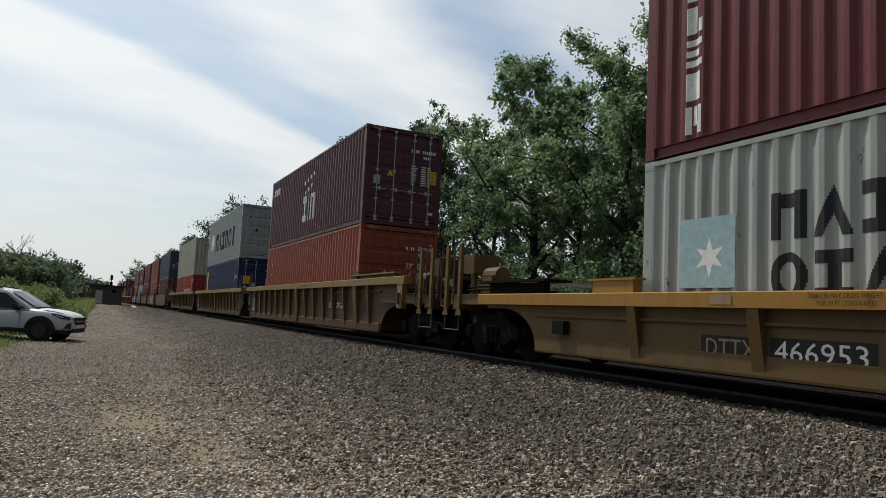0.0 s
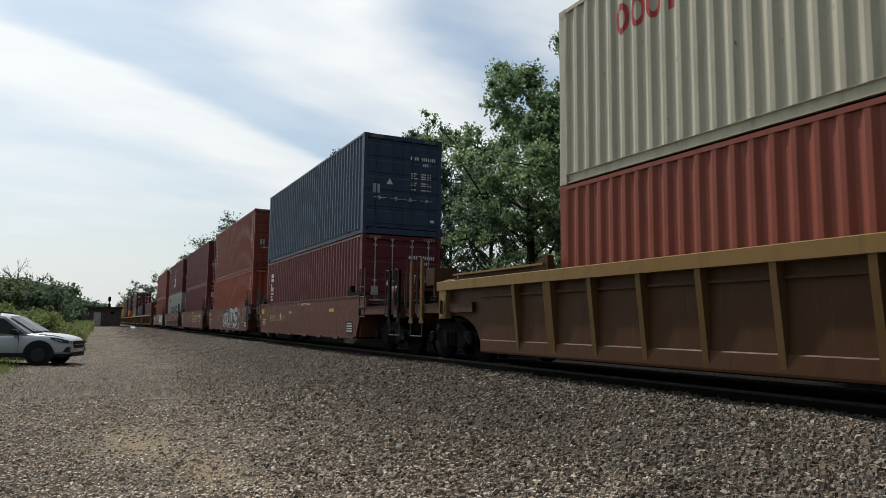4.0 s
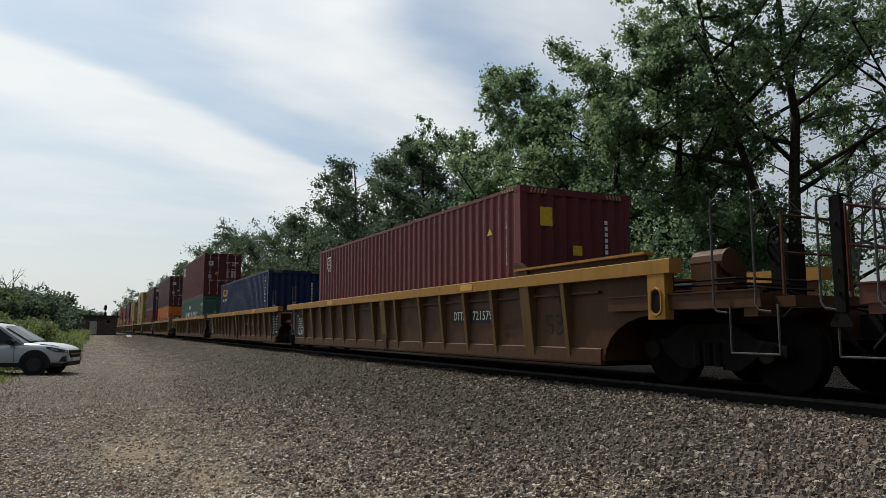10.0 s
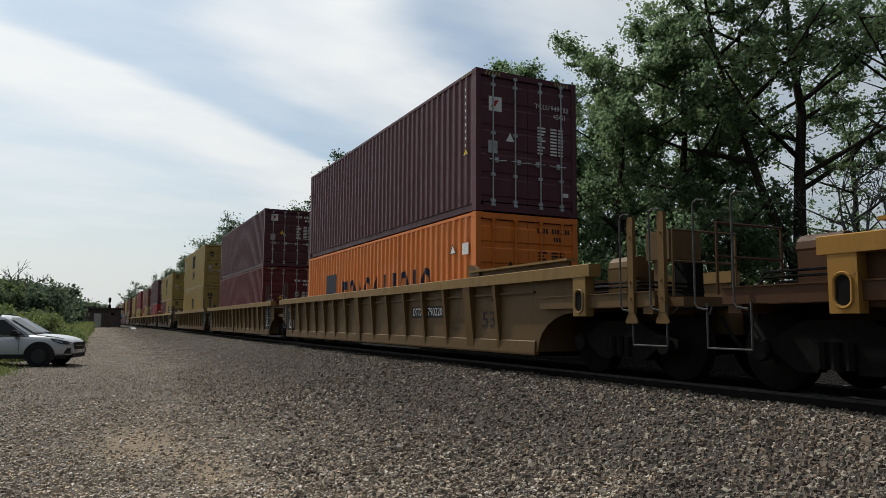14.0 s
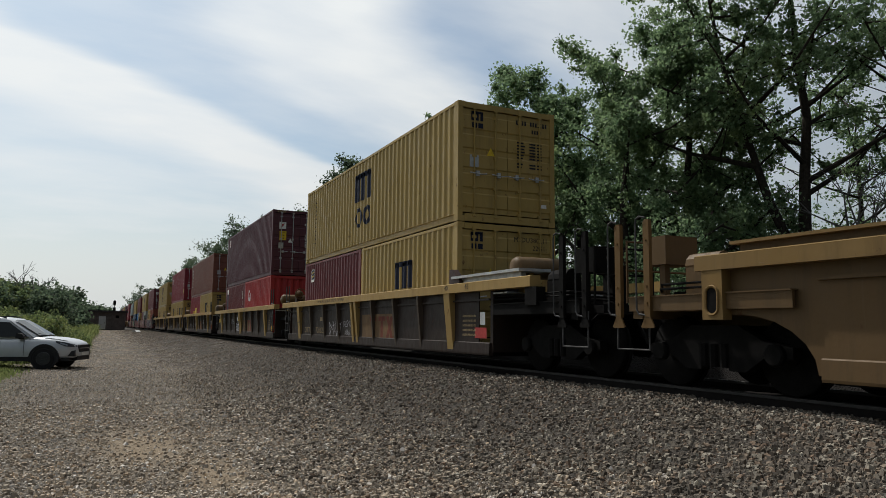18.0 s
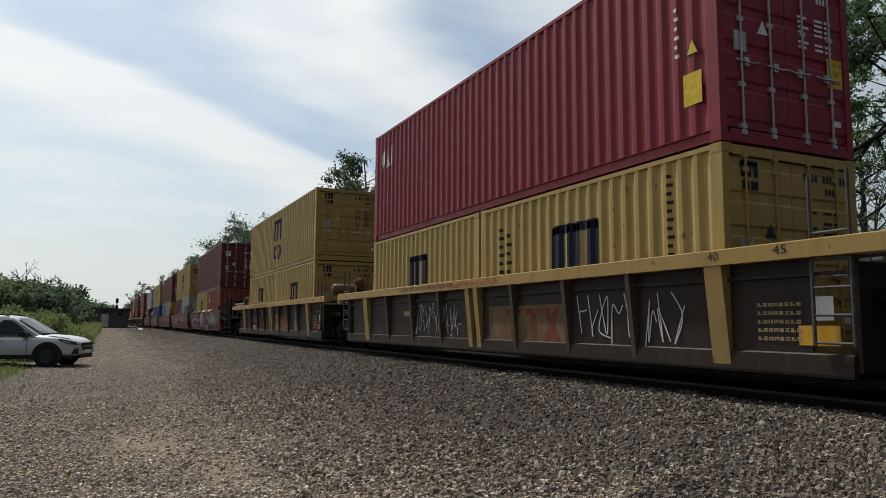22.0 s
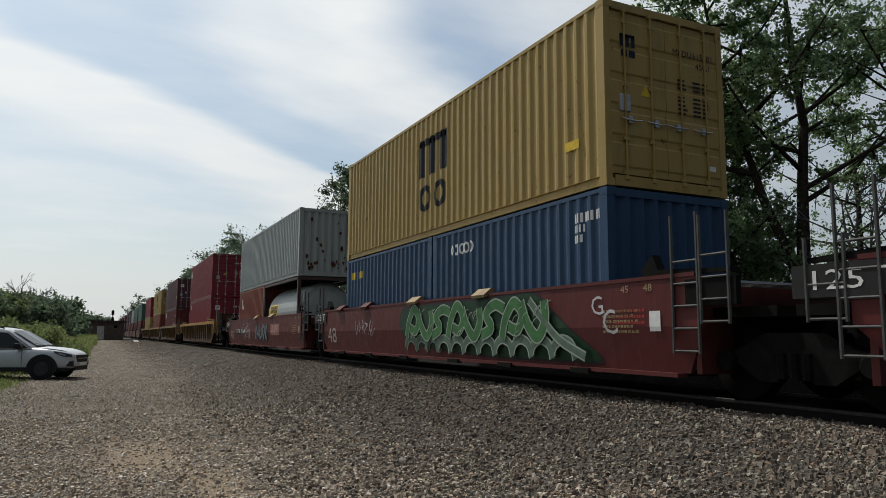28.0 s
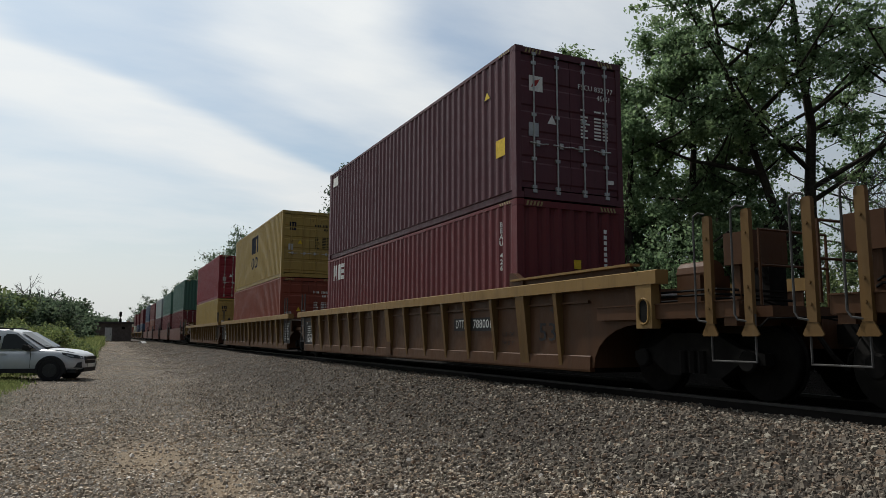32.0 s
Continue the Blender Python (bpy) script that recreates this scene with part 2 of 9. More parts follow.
def ground_material():
    """Gravel lane that turns into dusty soil in patches and into grass beside the parked car."""
    m, nt, b = material("gravel_ground")
    coord = nt.nodes.new("ShaderNodeTexCoord")
    vor = nt.nodes.new("ShaderNodeTexVoronoi")
    gap = nt.nodes.new("ShaderNodeTexVoronoi")
    gap.feature = "DISTANCE_TO_EDGE"
    for v in (vor, gap):
        v.inputs["Scale"].default_value = 27.0
        nt.links.new(coord.outputs["Object"], v.inputs["Vector"])
    bw = nt.nodes.new("ShaderNodeRGBToBW")
    nt.links.new(vor.outputs["Color"], bw.inputs[0])
    ramp = nt.nodes.new("ShaderNodeValToRGB")
    els = ramp.color_ramp.elements
    els[0].position, els[0].color = 0.1, (0.045, 0.038, 0.031, 1)
    els[1].position, els[1].color = 0.95, (0.34, 0.296, 0.240, 1)
    e = els.new(0.5)
    e.color = (0.17, 0.147, 0.120, 1)
    nt.links.new(bw.outputs[0], ramp.inputs[0])
    # cell edges darkened: the shade between stones put into the colour
    stone = mixed(nt, ranged(nt, gap.outputs["Distance"], 0.02, 0.16), (0.040, 0.034, 0.028), ramp.outputs[0])
    soil = noise_node(nt, 0.55, 5, 0.6)
    small = noise_node(nt, 9.0, 5, 0.7)
    sum_ = nt.nodes.new("ShaderNodeMath")
    sum_.operation = "MULTIPLY_ADD"
    sum_.inputs[1].default_value = 0.35
    nt.links.new(small, sum_.inputs[0])
    nt.links.new(soil, sum_.inputs[2])
    dust = mixed(nt, ranged(nt, sum_.outputs[0], 0.70, 0.92, 0.0, 0.55), stone, (0.15, 0.120, 0.084))
    # two trodden patches where bare tan sand shows
    for centre, scale in (((0.58, 9.8), (0.62, 1.9)), ((1.15, 7.7), (0.36, 1.1))):
        near = nt.nodes.new("ShaderNodeMapping")
        near.vector_type = "TEXTURE"
        near.inputs["Location"].default_value = (*centre, 0)
        near.inputs["Scale"].default_value = (*scale, 100)
        nt.links.new(coord.outputs["Object"], near.inputs[0])
        reach = nt.nodes.new("ShaderNodeVectorMath")
        reach.operation = "LENGTH"
        nt.links.new(near.outputs[0], reach.inputs[0])
        fray = nt.nodes.new("ShaderNodeMath")
        fray.operation = "MULTIPLY_ADD"
        fray.inputs[1].default_value = 1.3
        nt.links.new(small, fray.inputs[0])
        nt.links.new(reach.outputs["Value"], fray.inputs[2])
        dust = mixed(nt, ranged(nt, fray.outputs[0], 1.0, 2.0, 0.9, 0.0), dust, (0.235, 0.182, 0.124))
    sep = nt.nodes.new("ShaderNodeSeparateXYZ")
    nt.links.new(coord.outputs["Object"], sep.inputs[0])
    wob = nt.nodes.new("ShaderNodeMath")
    wob.operation = "MULTIPLY_ADD"
    wob.inputs[1].default_value = 2.2
    nt.links.new(soil, wob.inputs[0])
    nt.links.new(sep.outputs["X"], wob.inputs[2])
    # towards the bank the ground darkens, painting in the shaded gaps under its ballast
    col = mixed(nt, ranged(nt, wob.outputs[0], 3.0, 5.6), dust, mixed(nt, 0.75, stone, (0.035, 0.030, 0.026)))
    # oil-stained ballast between and beside the rails, blackened further for the train's shade
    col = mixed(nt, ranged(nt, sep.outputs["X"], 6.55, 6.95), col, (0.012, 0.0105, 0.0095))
    # meadow away from the line; wood floor with the trees' shade put into its colour
    green = mixed(nt, small, (0.035, 0.050, 0.018), (0.09, 0.095, 0.042))
    shaded_litter = mixed(nt, small, (0.005, 0.0045, 0.0035), (0.014, 0.0125, 0.009))
    col = mixed(nt, ranged(nt, sep.outputs["X"], 10.5, 12.0), col, shaded_litter)
    col = mixed(nt, ranged(nt, sep.outputs["X"], 40.0, 60.0), col, green)
    left = nt.nodes.new("ShaderNodeMath")
    left.operation = "MULTIPLY_ADD"
    left.inputs[1].default_value = 0.05
    nt.links.new(sep.outputs["Y"], left.inputs[0])
    nt.links.new(wob.outputs[0], left.inputs[2])
    col = mixed(nt, ranged(nt, left.outputs[0], -1.1, 0.5), green, col)
    nt.links.new(col, b.inputs["Base Color"])
    b.inputs["Roughness"].default_value = 0.9
    b.inputs["Specular IOR Level"].default_value = 0.12
    bump(nt, b, gap.outputs["Distance"], 0.9, 0.04)
    return m


STONE = stone_material("dark_ballast", ((0.062, 0.051, 0.040), (0.101, 0.085, 0.069), (0.138, 0.117, 0.094), (0.157, 0.140, 0.114), (0.204, 0.142, 0.100), (0.241, 0.208, 0.164), (0.408, 0.369, 0.299)), 0.05)
LANE_STONE = stone_material("pale_gravel", ((0.189, 0.157, 0.123), (0.290, 0.243, 0.189), (0.380, 0.324, 0.252), (0.475, 0.405, 0.316), (0.506, 0.379, 0.259), (0.638, 0.551, 0.438), (0.660, 0.620, 0.570)), 0.3)
GROUND = ground_material()
LEAF = leaf_material("poplar_leaves", (0.100, 0.160, 0.082), (0.240, 0.335, 0.175), (0.235, 0.285, 0.10))
LEAF_FAR = leaf_material("far_leaves", (0.058, 0.088, 0.056), (0.122, 0.165, 0.100), (0.115, 0.145, 0.074))
LEAF_BUSH = leaf_material("bush_leaves", (0.066, 0.098, 0.042), (0.155, 0.195, 0.082), (0.20, 0.21, 0.09))
GRASS = leaf_material("grass_blades", (0.090, 0.125, 0.040), (0.220, 0.250, 0.095), (0.27, 0.26, 0.11))
BARK = plain("bark", (0.045, 0.036, 0.028), 0.9, vary=0.5, scale=9.0, bumpy=0.03)
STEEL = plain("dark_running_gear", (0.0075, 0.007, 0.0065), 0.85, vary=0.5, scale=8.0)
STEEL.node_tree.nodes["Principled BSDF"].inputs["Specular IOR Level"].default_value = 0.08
RAIL_TOP = plain("polished_rail", (0.035, 0.033, 0.031), 0.5, 0.7, 0.5)
RAIL_RUST = plain("rusty_rail", (0.010, 0.008, 0.007), 0.9, vary=0.4)
TIE = plain("creosoted_timber", (0.028, 0.023, 0.020), 0.9, vary=0.5, scale=7.0, bumpy=0.01)
LADDER = plain("worn_grey_steel", (0.075, 0.074, 0.072), 0.65, 0.0, 0.4)
GALV = plain("galvanised_steel", (0.42, 0.42, 0.41), 0.5, 0.6, 0.3)
WHITE = plain("white_lettering", (0.70, 0.69, 0.66), 0.6, vary=0.18, scale=12)
BLACK = plain("black_lettering", (0.022, 0.022, 0.024), 0.6, vary=0.3, scale=12)
NAVY_INK = plain("navy_lettering", (0.010, 0.013, 0.030), 0.6, vary=0.2, scale=12)
YELLOW_INK = plain("yellow_sign", (0.62, 0.42, 0.03), 0.5, vary=0.25, scale=10)
HAZARD = plain("faded_hazard_tape", (0.30, 0.25, 0.12), 0.6, vary=0.3, scale=12)
RED_INK = plain("red_lettering", (0.38, 0.045, 0.04), 0.55, vary=0.3, scale=10)
CYAN_INK = plain("pale_blue_square", (0.30, 0.42, 0.44), 0.5, vary=0.2, scale=10)
SILVER = plain("silver_spray", (0.52, 0.53, 0.54), 0.4, vary=0.25, scale=5)
PALEBLUE_INK = plain("pale_blue_spray", (0.45, 0.52, 0.68), 0.5, vary=0.2, scale=5)
DULLGREEN_INK = plain("green_spray", (0.10, 0.22, 0.10), 0.5, vary=0.35, scale=4)
PURPLE_INK = plain("purple_spray", (0.080, 0.064, 0.20), 0.5, vary=0.3, scale=4)
GLASS = plain("dark_window", (0.010, 0.013, 0.012), 0.08, vary=0.2)
GLASS.node_tree.nodes["Principled BSDF"].inputs["Specular IOR Level"].default_value = 0.3
TYRE = plain("tyre_rubber", (0.015, 0.015, 0.016), 0.8, vary=0.3)
PLASTIC = plain("black_plastic", (0.020, 0.020, 0.021), 0.55, vary=0.3)
CAR_PAINT = plain("pale_silver_car_paint", (0.50, 0.52, 0.54), 0.28, 0.15, 0.05)
CHROME = plain("chrome", (0.7, 0.7, 0.7), 0.15, 1.0, 0.1)
LENS = plain("headlamp_lens", (0.30, 0.32, 0.34), 0.08, 0.2, 0.2)
PAINTS = {}
for key, colour, rust in (
    ("maroon", (0.118, 0.020, 0.023), 0.3), ("plum", (0.088, 0.029, 0.037), 0.25), ("brick", (0.200, 0.048, 0.028), 0.35),
    ("orange_red", (0.250, 0.052, 0.024), 0.35), ("red", (0.330, 0.026, 0.026), 0.2), ("crimson", (0.210, 0.020, 0.030), 0.25),
    ("pale_grey", (0.29, 0.315, 0.31), 0.4), ("white", (0.29, 0.305, 0.28), 0.5), ("beige", (0.400, 0.375, 0.290), 0.3),
    ("navy", (0.010, 0.020, 0.074), 0.2), ("slate_blue", (0.040, 0.062, 0.105), 0.3), ("blue", (0.040, 0.150, 0.300), 0.25),
    ("green", (0.058, 0.128, 0.098), 0.3), ("orange", (0.62, 0.165, 0.022), 0.2), ("yellow", (0.335, 0.228, 0.066), 0.6),
    ("dull_yellow", (0.40, 0.300, 0.095), 0.4), ("brown", (0.175, 0.062, 0.040), 0.4),
    ("well_tan", (0.112, 0.069, 0.031), 0.5), ("rib_tan", (0.125, 0.073, 0.027), 0.5), ("rib_grey", (0.080, 0.060, 0.044), 0.6), ("sill_tan", (0.205, 0.128, 0.047), 0.5), ("deep_blue", (0.018, 0.052, 0.110), 0.3), ("well_yellow", (0.300, 0.155, 0.032), 0.45), ("well_brown", (0.066, 0.031, 0.0145), 0.55),
    ("well_rust", (0.098, 0.038, 0.027), 0.35), ("well_black", (0.030, 0.021, 0.017), 0.6), ("well_red", (0.098, 0.025, 0.023), 0.6),
    ("sill_yellow", (0.330, 0.215, 0.075), 0.45), ("casting", (0.060, 0.040, 0.036), 0.6),
):
    PAINTS[key] = paint(key + "_paint", colour, rust, gloss=0.10 if key.startswith(("well", "sill", "rib", "casting")) else 0.22)

# ---------------------------------------------------------------- building helpers
XC = 7.82     # middle of the track
RZ = 0.76     # top of the rails


class Shape:
    """Collects corners and faces for one mesh."""

    def __init__(self):
        self.v, self.f = [], []

    def add(self, verts, faces):
        n = len(self.v)
        self.v += [tuple(p) for p in verts]
        self.f += [tuple(i + n for i in f) for f in faces]
        return self

    def box(self, x0, x1, y0, y1, z0, z1):
        return self.add([(x0, y0, z0), (x1, y0, z0), (x1, y1, z0), (x0, y1, z0), (x0, y0, z1), (x1, y0, z1), (x1, y1, z1), (x0, y1, z1)],
                        [(0, 3, 2, 1), (4, 5, 6, 7), (0, 1, 5, 4), (1, 2, 6, 5), (2, 3, 7, 6), (3, 0, 4, 7)])

    def prism(self, outline, a, b, axis="x"):
        """An outline of (u, w) points carried from a to b along an axis; (u, w) is (y, z), (x, z) or (x, y)."""
        def place(u, w, k):
            return {"x": (k, u, w), "y": (u, k, w), "z": (u, w, k)}[axis]
        n = len(outline)
        vs = [place(u, w, a) for u, w in outline] + [place(u, w, b) for u, w in outline]
        fs = [tuple(range(n)), tuple(reversed(range(n, 2 * n)))] + [(i, i + n, (i + 1) % n + n, (i + 1) % n) for i in range(n)]
        return self.add(vs, fs)

    def tube(self, points, radius, sides=8):
        """A round bar through the points; radius is a number or one for each point."""
        pts = [Vector(p) for p in points]
        rad = [radius] * len(pts) if isinstance(radius, (int, float)) else radius
        base = len(self.v)
        ref = None
        for i, p in enumerate(pts):
            d = (pts[min(i + 1, len(pts) - 1)] - pts[max(i - 1, 0)]).normalized()
            a = ref if ref is not None else (Vector((0, 0, 1)) if abs(d.z) < 0.9 else Vector((1, 0, 0)))
            side = d.cross(a).normalized()
            up = side.cross(d).normalized()
            ref = up
            for k in range(sides):
                w = 2 * math.pi * k / sides
                self.v.append(tuple(p + rad[i] * (math.cos(w) * side + math.sin(w) * up)))
        for i in range(len(pts) - 1):
            for k in range(sides):
                a, b = base + i * sides + k, base + i * sides + (k + 1) % sides
                self.f.append((a, b, b + sides, a + sides))
        self.f.append(tuple(base + k for k in reversed(range(sides))))
        self.f.append(tuple(base + (len(pts) - 1) * sides + k for k in range(sides)))
        return self

    def disc(self, c, axis, r, depth, sides=20, bevel=0.0):
        """A wheel-like drum centred on c."""
        rings = [(r - bevel, -depth / 2), (r, -depth / 2 + bevel), (r, depth / 2 - bevel), (r - bevel, depth / 2)] if bevel else [(r, -depth / 2), (r, depth / 2)]
        base = len(self.v)
        for rr, k in rings:
            for i in range(sides):
                w = 2 * math.pi * i / sides
                u, q = rr * math.cos(w), rr * math.sin(w)
                o = {"x": (k, u, q), "y": (u, k, q), "z": (u, q, k)}[axis]
                self.v.append((c[0] + o[0], c[1] + o[1], c[2] + o[2]))
        for j in range(len(rings) - 1):
            for i in range(sides):
                a, b = base + j * sides + i, base + j * sides + (i + 1) % sides
                self.f.append((a, b, b + sides, a + sides))
        self.f.append(tuple(base + i for i in reversed(range(sides))))
        self.f.append(tuple(base + (len(rings) - 1) * sides + i for i in range(sides)))
        return self

    def mesh(self, name, smooth=False):
        me = bpy.data.meshes.new(name)
        me.from_pydata(self.v, [], self.f)
        bm = bmesh.new()
        bm.from_mesh(me)
        bmesh.ops.recalc_face_normals(bm, faces=bm.faces)
        bm.to_mesh(me)
        bm.free()
        if smooth:
            me.polygons.foreach_set("use_smooth", [True] * len(me.polygons))
        return me


MESHES = {}


def shared(key, make, smooth=False):
    """The mesh kept under this key; make() fills a Shape the first time."""
    if key not in MESHES:
        shape = Shape()
        make(shape)
        MESHES[key] = shape.mesh(str(key[0]) if isinstance(key, tuple) else key, smooth)
        MESHES[key].materials.append(None)
    return MESHES[key]


def thing(name, label, category, group="", kind="", m=None):
    ob = tagged(new(name), label, category, group, kind)
    ob.empty_display_size = 0.3
    if m is not None:
        ob.matrix_basis = m
    return ob


def piece(name, mesh, mat, parent=None, label="", m=None):
    """One mesh object under its thing; the material sits on the object, so that meshes can be shared."""
    ob = new(name, mesh)
    if not mesh.materials:
        mesh.materials.append(None)
    ob.material_slots[0].link = "OBJECT"
    ob.material_slots[0].material = mat
    if parent is not None:
        ob.parent = parent
    if m is not None:
        ob.matrix_basis = m
    if label:
        ob["label"] = label
    return ob


def part(name, shape, mat, parent=None, label="", smooth=False, m=None):
    return piece(name, shape.mesh(name, smooth), mat, parent, label, m)


NEAR_SIDE = Matrix(((0, 0, -1, 0), (-1, 0, 0, 0), (0, 1, 0, 0), (0, 0, 0, 1)))   # writing on a face towards -x
FRONT_END = Matrix(((1, 0, 0, 0), (0, 0, -1, 0), (0, 1, 0, 0), (0, 0, 0, 1)))    # writing on a face towards -y
LETTERS = {}


def letters(text, size, bold=0.0, shear=0.0, down=False):
    """A flat mesh of the words, with their middle at the origin."""
    key = (text, size, bold, shear, down)
    if key not in LETTERS:
        cu = bpy.data.curves.new("writing", "FONT")
        cu.body = "\n".join(text) if down else text
        cu.size, cu.offset, cu.shear = size, bold, shear
        cu.align_x, cu.align_y = "CENTER", "CENTER"
        cu.resolution_u = 2
        if down:
            cu.space_line = 0.78
        ob = bpy.data.objects.new("writing", cu)
        me = bpy.data.meshes.new_from_object(ob)
        bpy.data.objects.remove(ob)
        me.materials.clear()
        me.materials.append(None)
        LETTERS[key] = me
    return LETTERS[key]


def write(parent, text, size, x, y, z, mat=None, end=False, bold=0.0, shear=0.0, down=False, tilt=0.0, name="lettering"):
    """Words on the near side (x is the plane) or on the front end (y is the plane) of a thing."""
    face = FRONT_END if end else NEAR_SIDE
    return piece(name, letters(text, size, bold, shear, down), mat or WHITE, parent, "", Matrix.Translation((x, y, z)) @ face @ pose(0, 0, 0, 0, 0, tilt))


def smoothstep(a, b, x):
    t = np.clip((np.asarray(x, float) - a) / (b - a), 0, 1)
    return t * t * (3 - 2 * t)

# ---------------------------------------------------------------- ground and track
def ground_z(x, y):
    """Height of the land: a level lane that climbs gently to the hut, and the bank of the track."""
    x, y = np.asarray(x, float), np.asarray(y, float)
    lane = 0.66 * smoothstep(30, 118, y) * (1 - smoothstep(400, 700, y))
    side = 0.5 * smoothstep(-8, -22, x) * smoothstep(20, 45, y)
    top = RZ - 0.13
    bank = smoothstep(2.4, 6.2, x) * (1 - smoothstep(9.6, 12.0, x))
    bank = bank ** 1.15
    # steep rise just behind the track is added to keep the gap under cars dark
    wood = (1.08 + 0.15 * smoothstep(14, 40, x)) * smoothstep(9.5, 10.0, x) * (1 - smoothstep(60, 200, x))
    return lane + side + (top - lane) * bank + np.maximum(0, wood - 0.9 * (top - lane) * bank) * (1 - smoothstep(120, 260, y))


def relief(x, y):
    """Ruts and hollows of the lane and the bank."""
    near = (x > -12) & (x < 13) & (y > -5) & (y < 150)
    return np.array([noise.noise((a * 0.9, b * 0.9, 0)) * 0.035 + noise.noise((a * 3, b * 3, 5)) * 0.012 if k else 0.0 for a, b, k in zip(x, y, near)])


def make_ground():
    def stops(*runs):
        out = []
        for a, b, n in runs:
            out += list(np.linspace(a, b, n, endpoint=False))
        return out
    xs = stops((-2500, -200, 8), (-200, -30, 12), (-30, -4, 26), (-4, 13, 120), (13, 40, 18), (40, 300, 10), (300, 2501, 8)) + [2500.0]
    ys = stops((-2500, -100, 8), (-100, -5, 10), (-5, 3, 10), (3, 30, 120), (30, 150, 80), (150, 700, 40), (700, 3500, 12)) + [3500.0]
    gx, gy = np.meshgrid(xs, ys)
    gz = ground_z(gx, gy)
    rough = relief(gx.ravel(), gy.ravel()).reshape(gx.shape)
    gz = gz + rough
    n = len(xs)
    verts = np.stack([gx.ravel(), gy.ravel(), gz.ravel()], 1)
    faces = [(j * n + i, j * n + i + 1, (j + 1) * n + i + 1, (j + 1) * n + i) for j in range(len(ys) - 1) for i in range(n - 1)]
    me = bpy.data.meshes.new("ground")
    me.from_pydata(verts.tolist(), [], faces)
    me.polygons.foreach_set("use_smooth", [True] * len(me.polygons))
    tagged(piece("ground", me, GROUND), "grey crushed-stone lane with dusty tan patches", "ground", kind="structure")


make_ground()


def make_track():
    y0, y1 = -40.0, 620.0
    for k, side in enumerate((-1, 1)):
        x = XC + side * 0.752
        rail = thing("rail", "worn steel rail with a bright head and rusty web", "rail", "rails of the track", "structure", Matrix.Translation((x, 0, RZ)))
        part("rail_head", Shape().prism([(-0.036, -0.04), (-0.036, -0.004), (-0.03, 0), (0.03, 0), (0.036, -0.004), (0.036, -0.04)], y0, y1, "y"), RAIL_TOP, rail, "polished rail head")
        part("rail_web", Shape().prism([(-0.07, -0.17), (-0.07, -0.155), (-0.012, -0.13), (-0.012, -0.041), (0.012, -0.041), (0.012, -0.13), (0.07, -0.155), (0.07, -0.17)], y0, y1, "y"), RAIL_RUST, rail)
    ties = thing("railway_ties", "dark weathered timber ties half sunk in ballast", "railway ties", kind="structure")
    rnd = random.Random(4)
    tie = shared("tie", lambda s: s.box(-1.3, 1.3, -0.115, 0.115, -0.12, 0.0))
    y = 0.5
    for i in range(110):
        piece("tie", tie, TIE, ties, "", pose(XC + rnd.uniform(-0.05, 0.05), y + rnd.uniform(-0.03, 0.03), RZ - 0.172, 0, 0, rnd.uniform(-1.5, 1.5)))
        y += 0.53
    far = Shape()
    while y < 330:
        far.box(XC - 1.3, XC + 1.3, y - 0.115, y + 0.115, RZ - 0.29, RZ - 0.172)
        y += 0.53
    tagged(part("far_ties", far, TIE, ties), kind="stuff")


make_track()


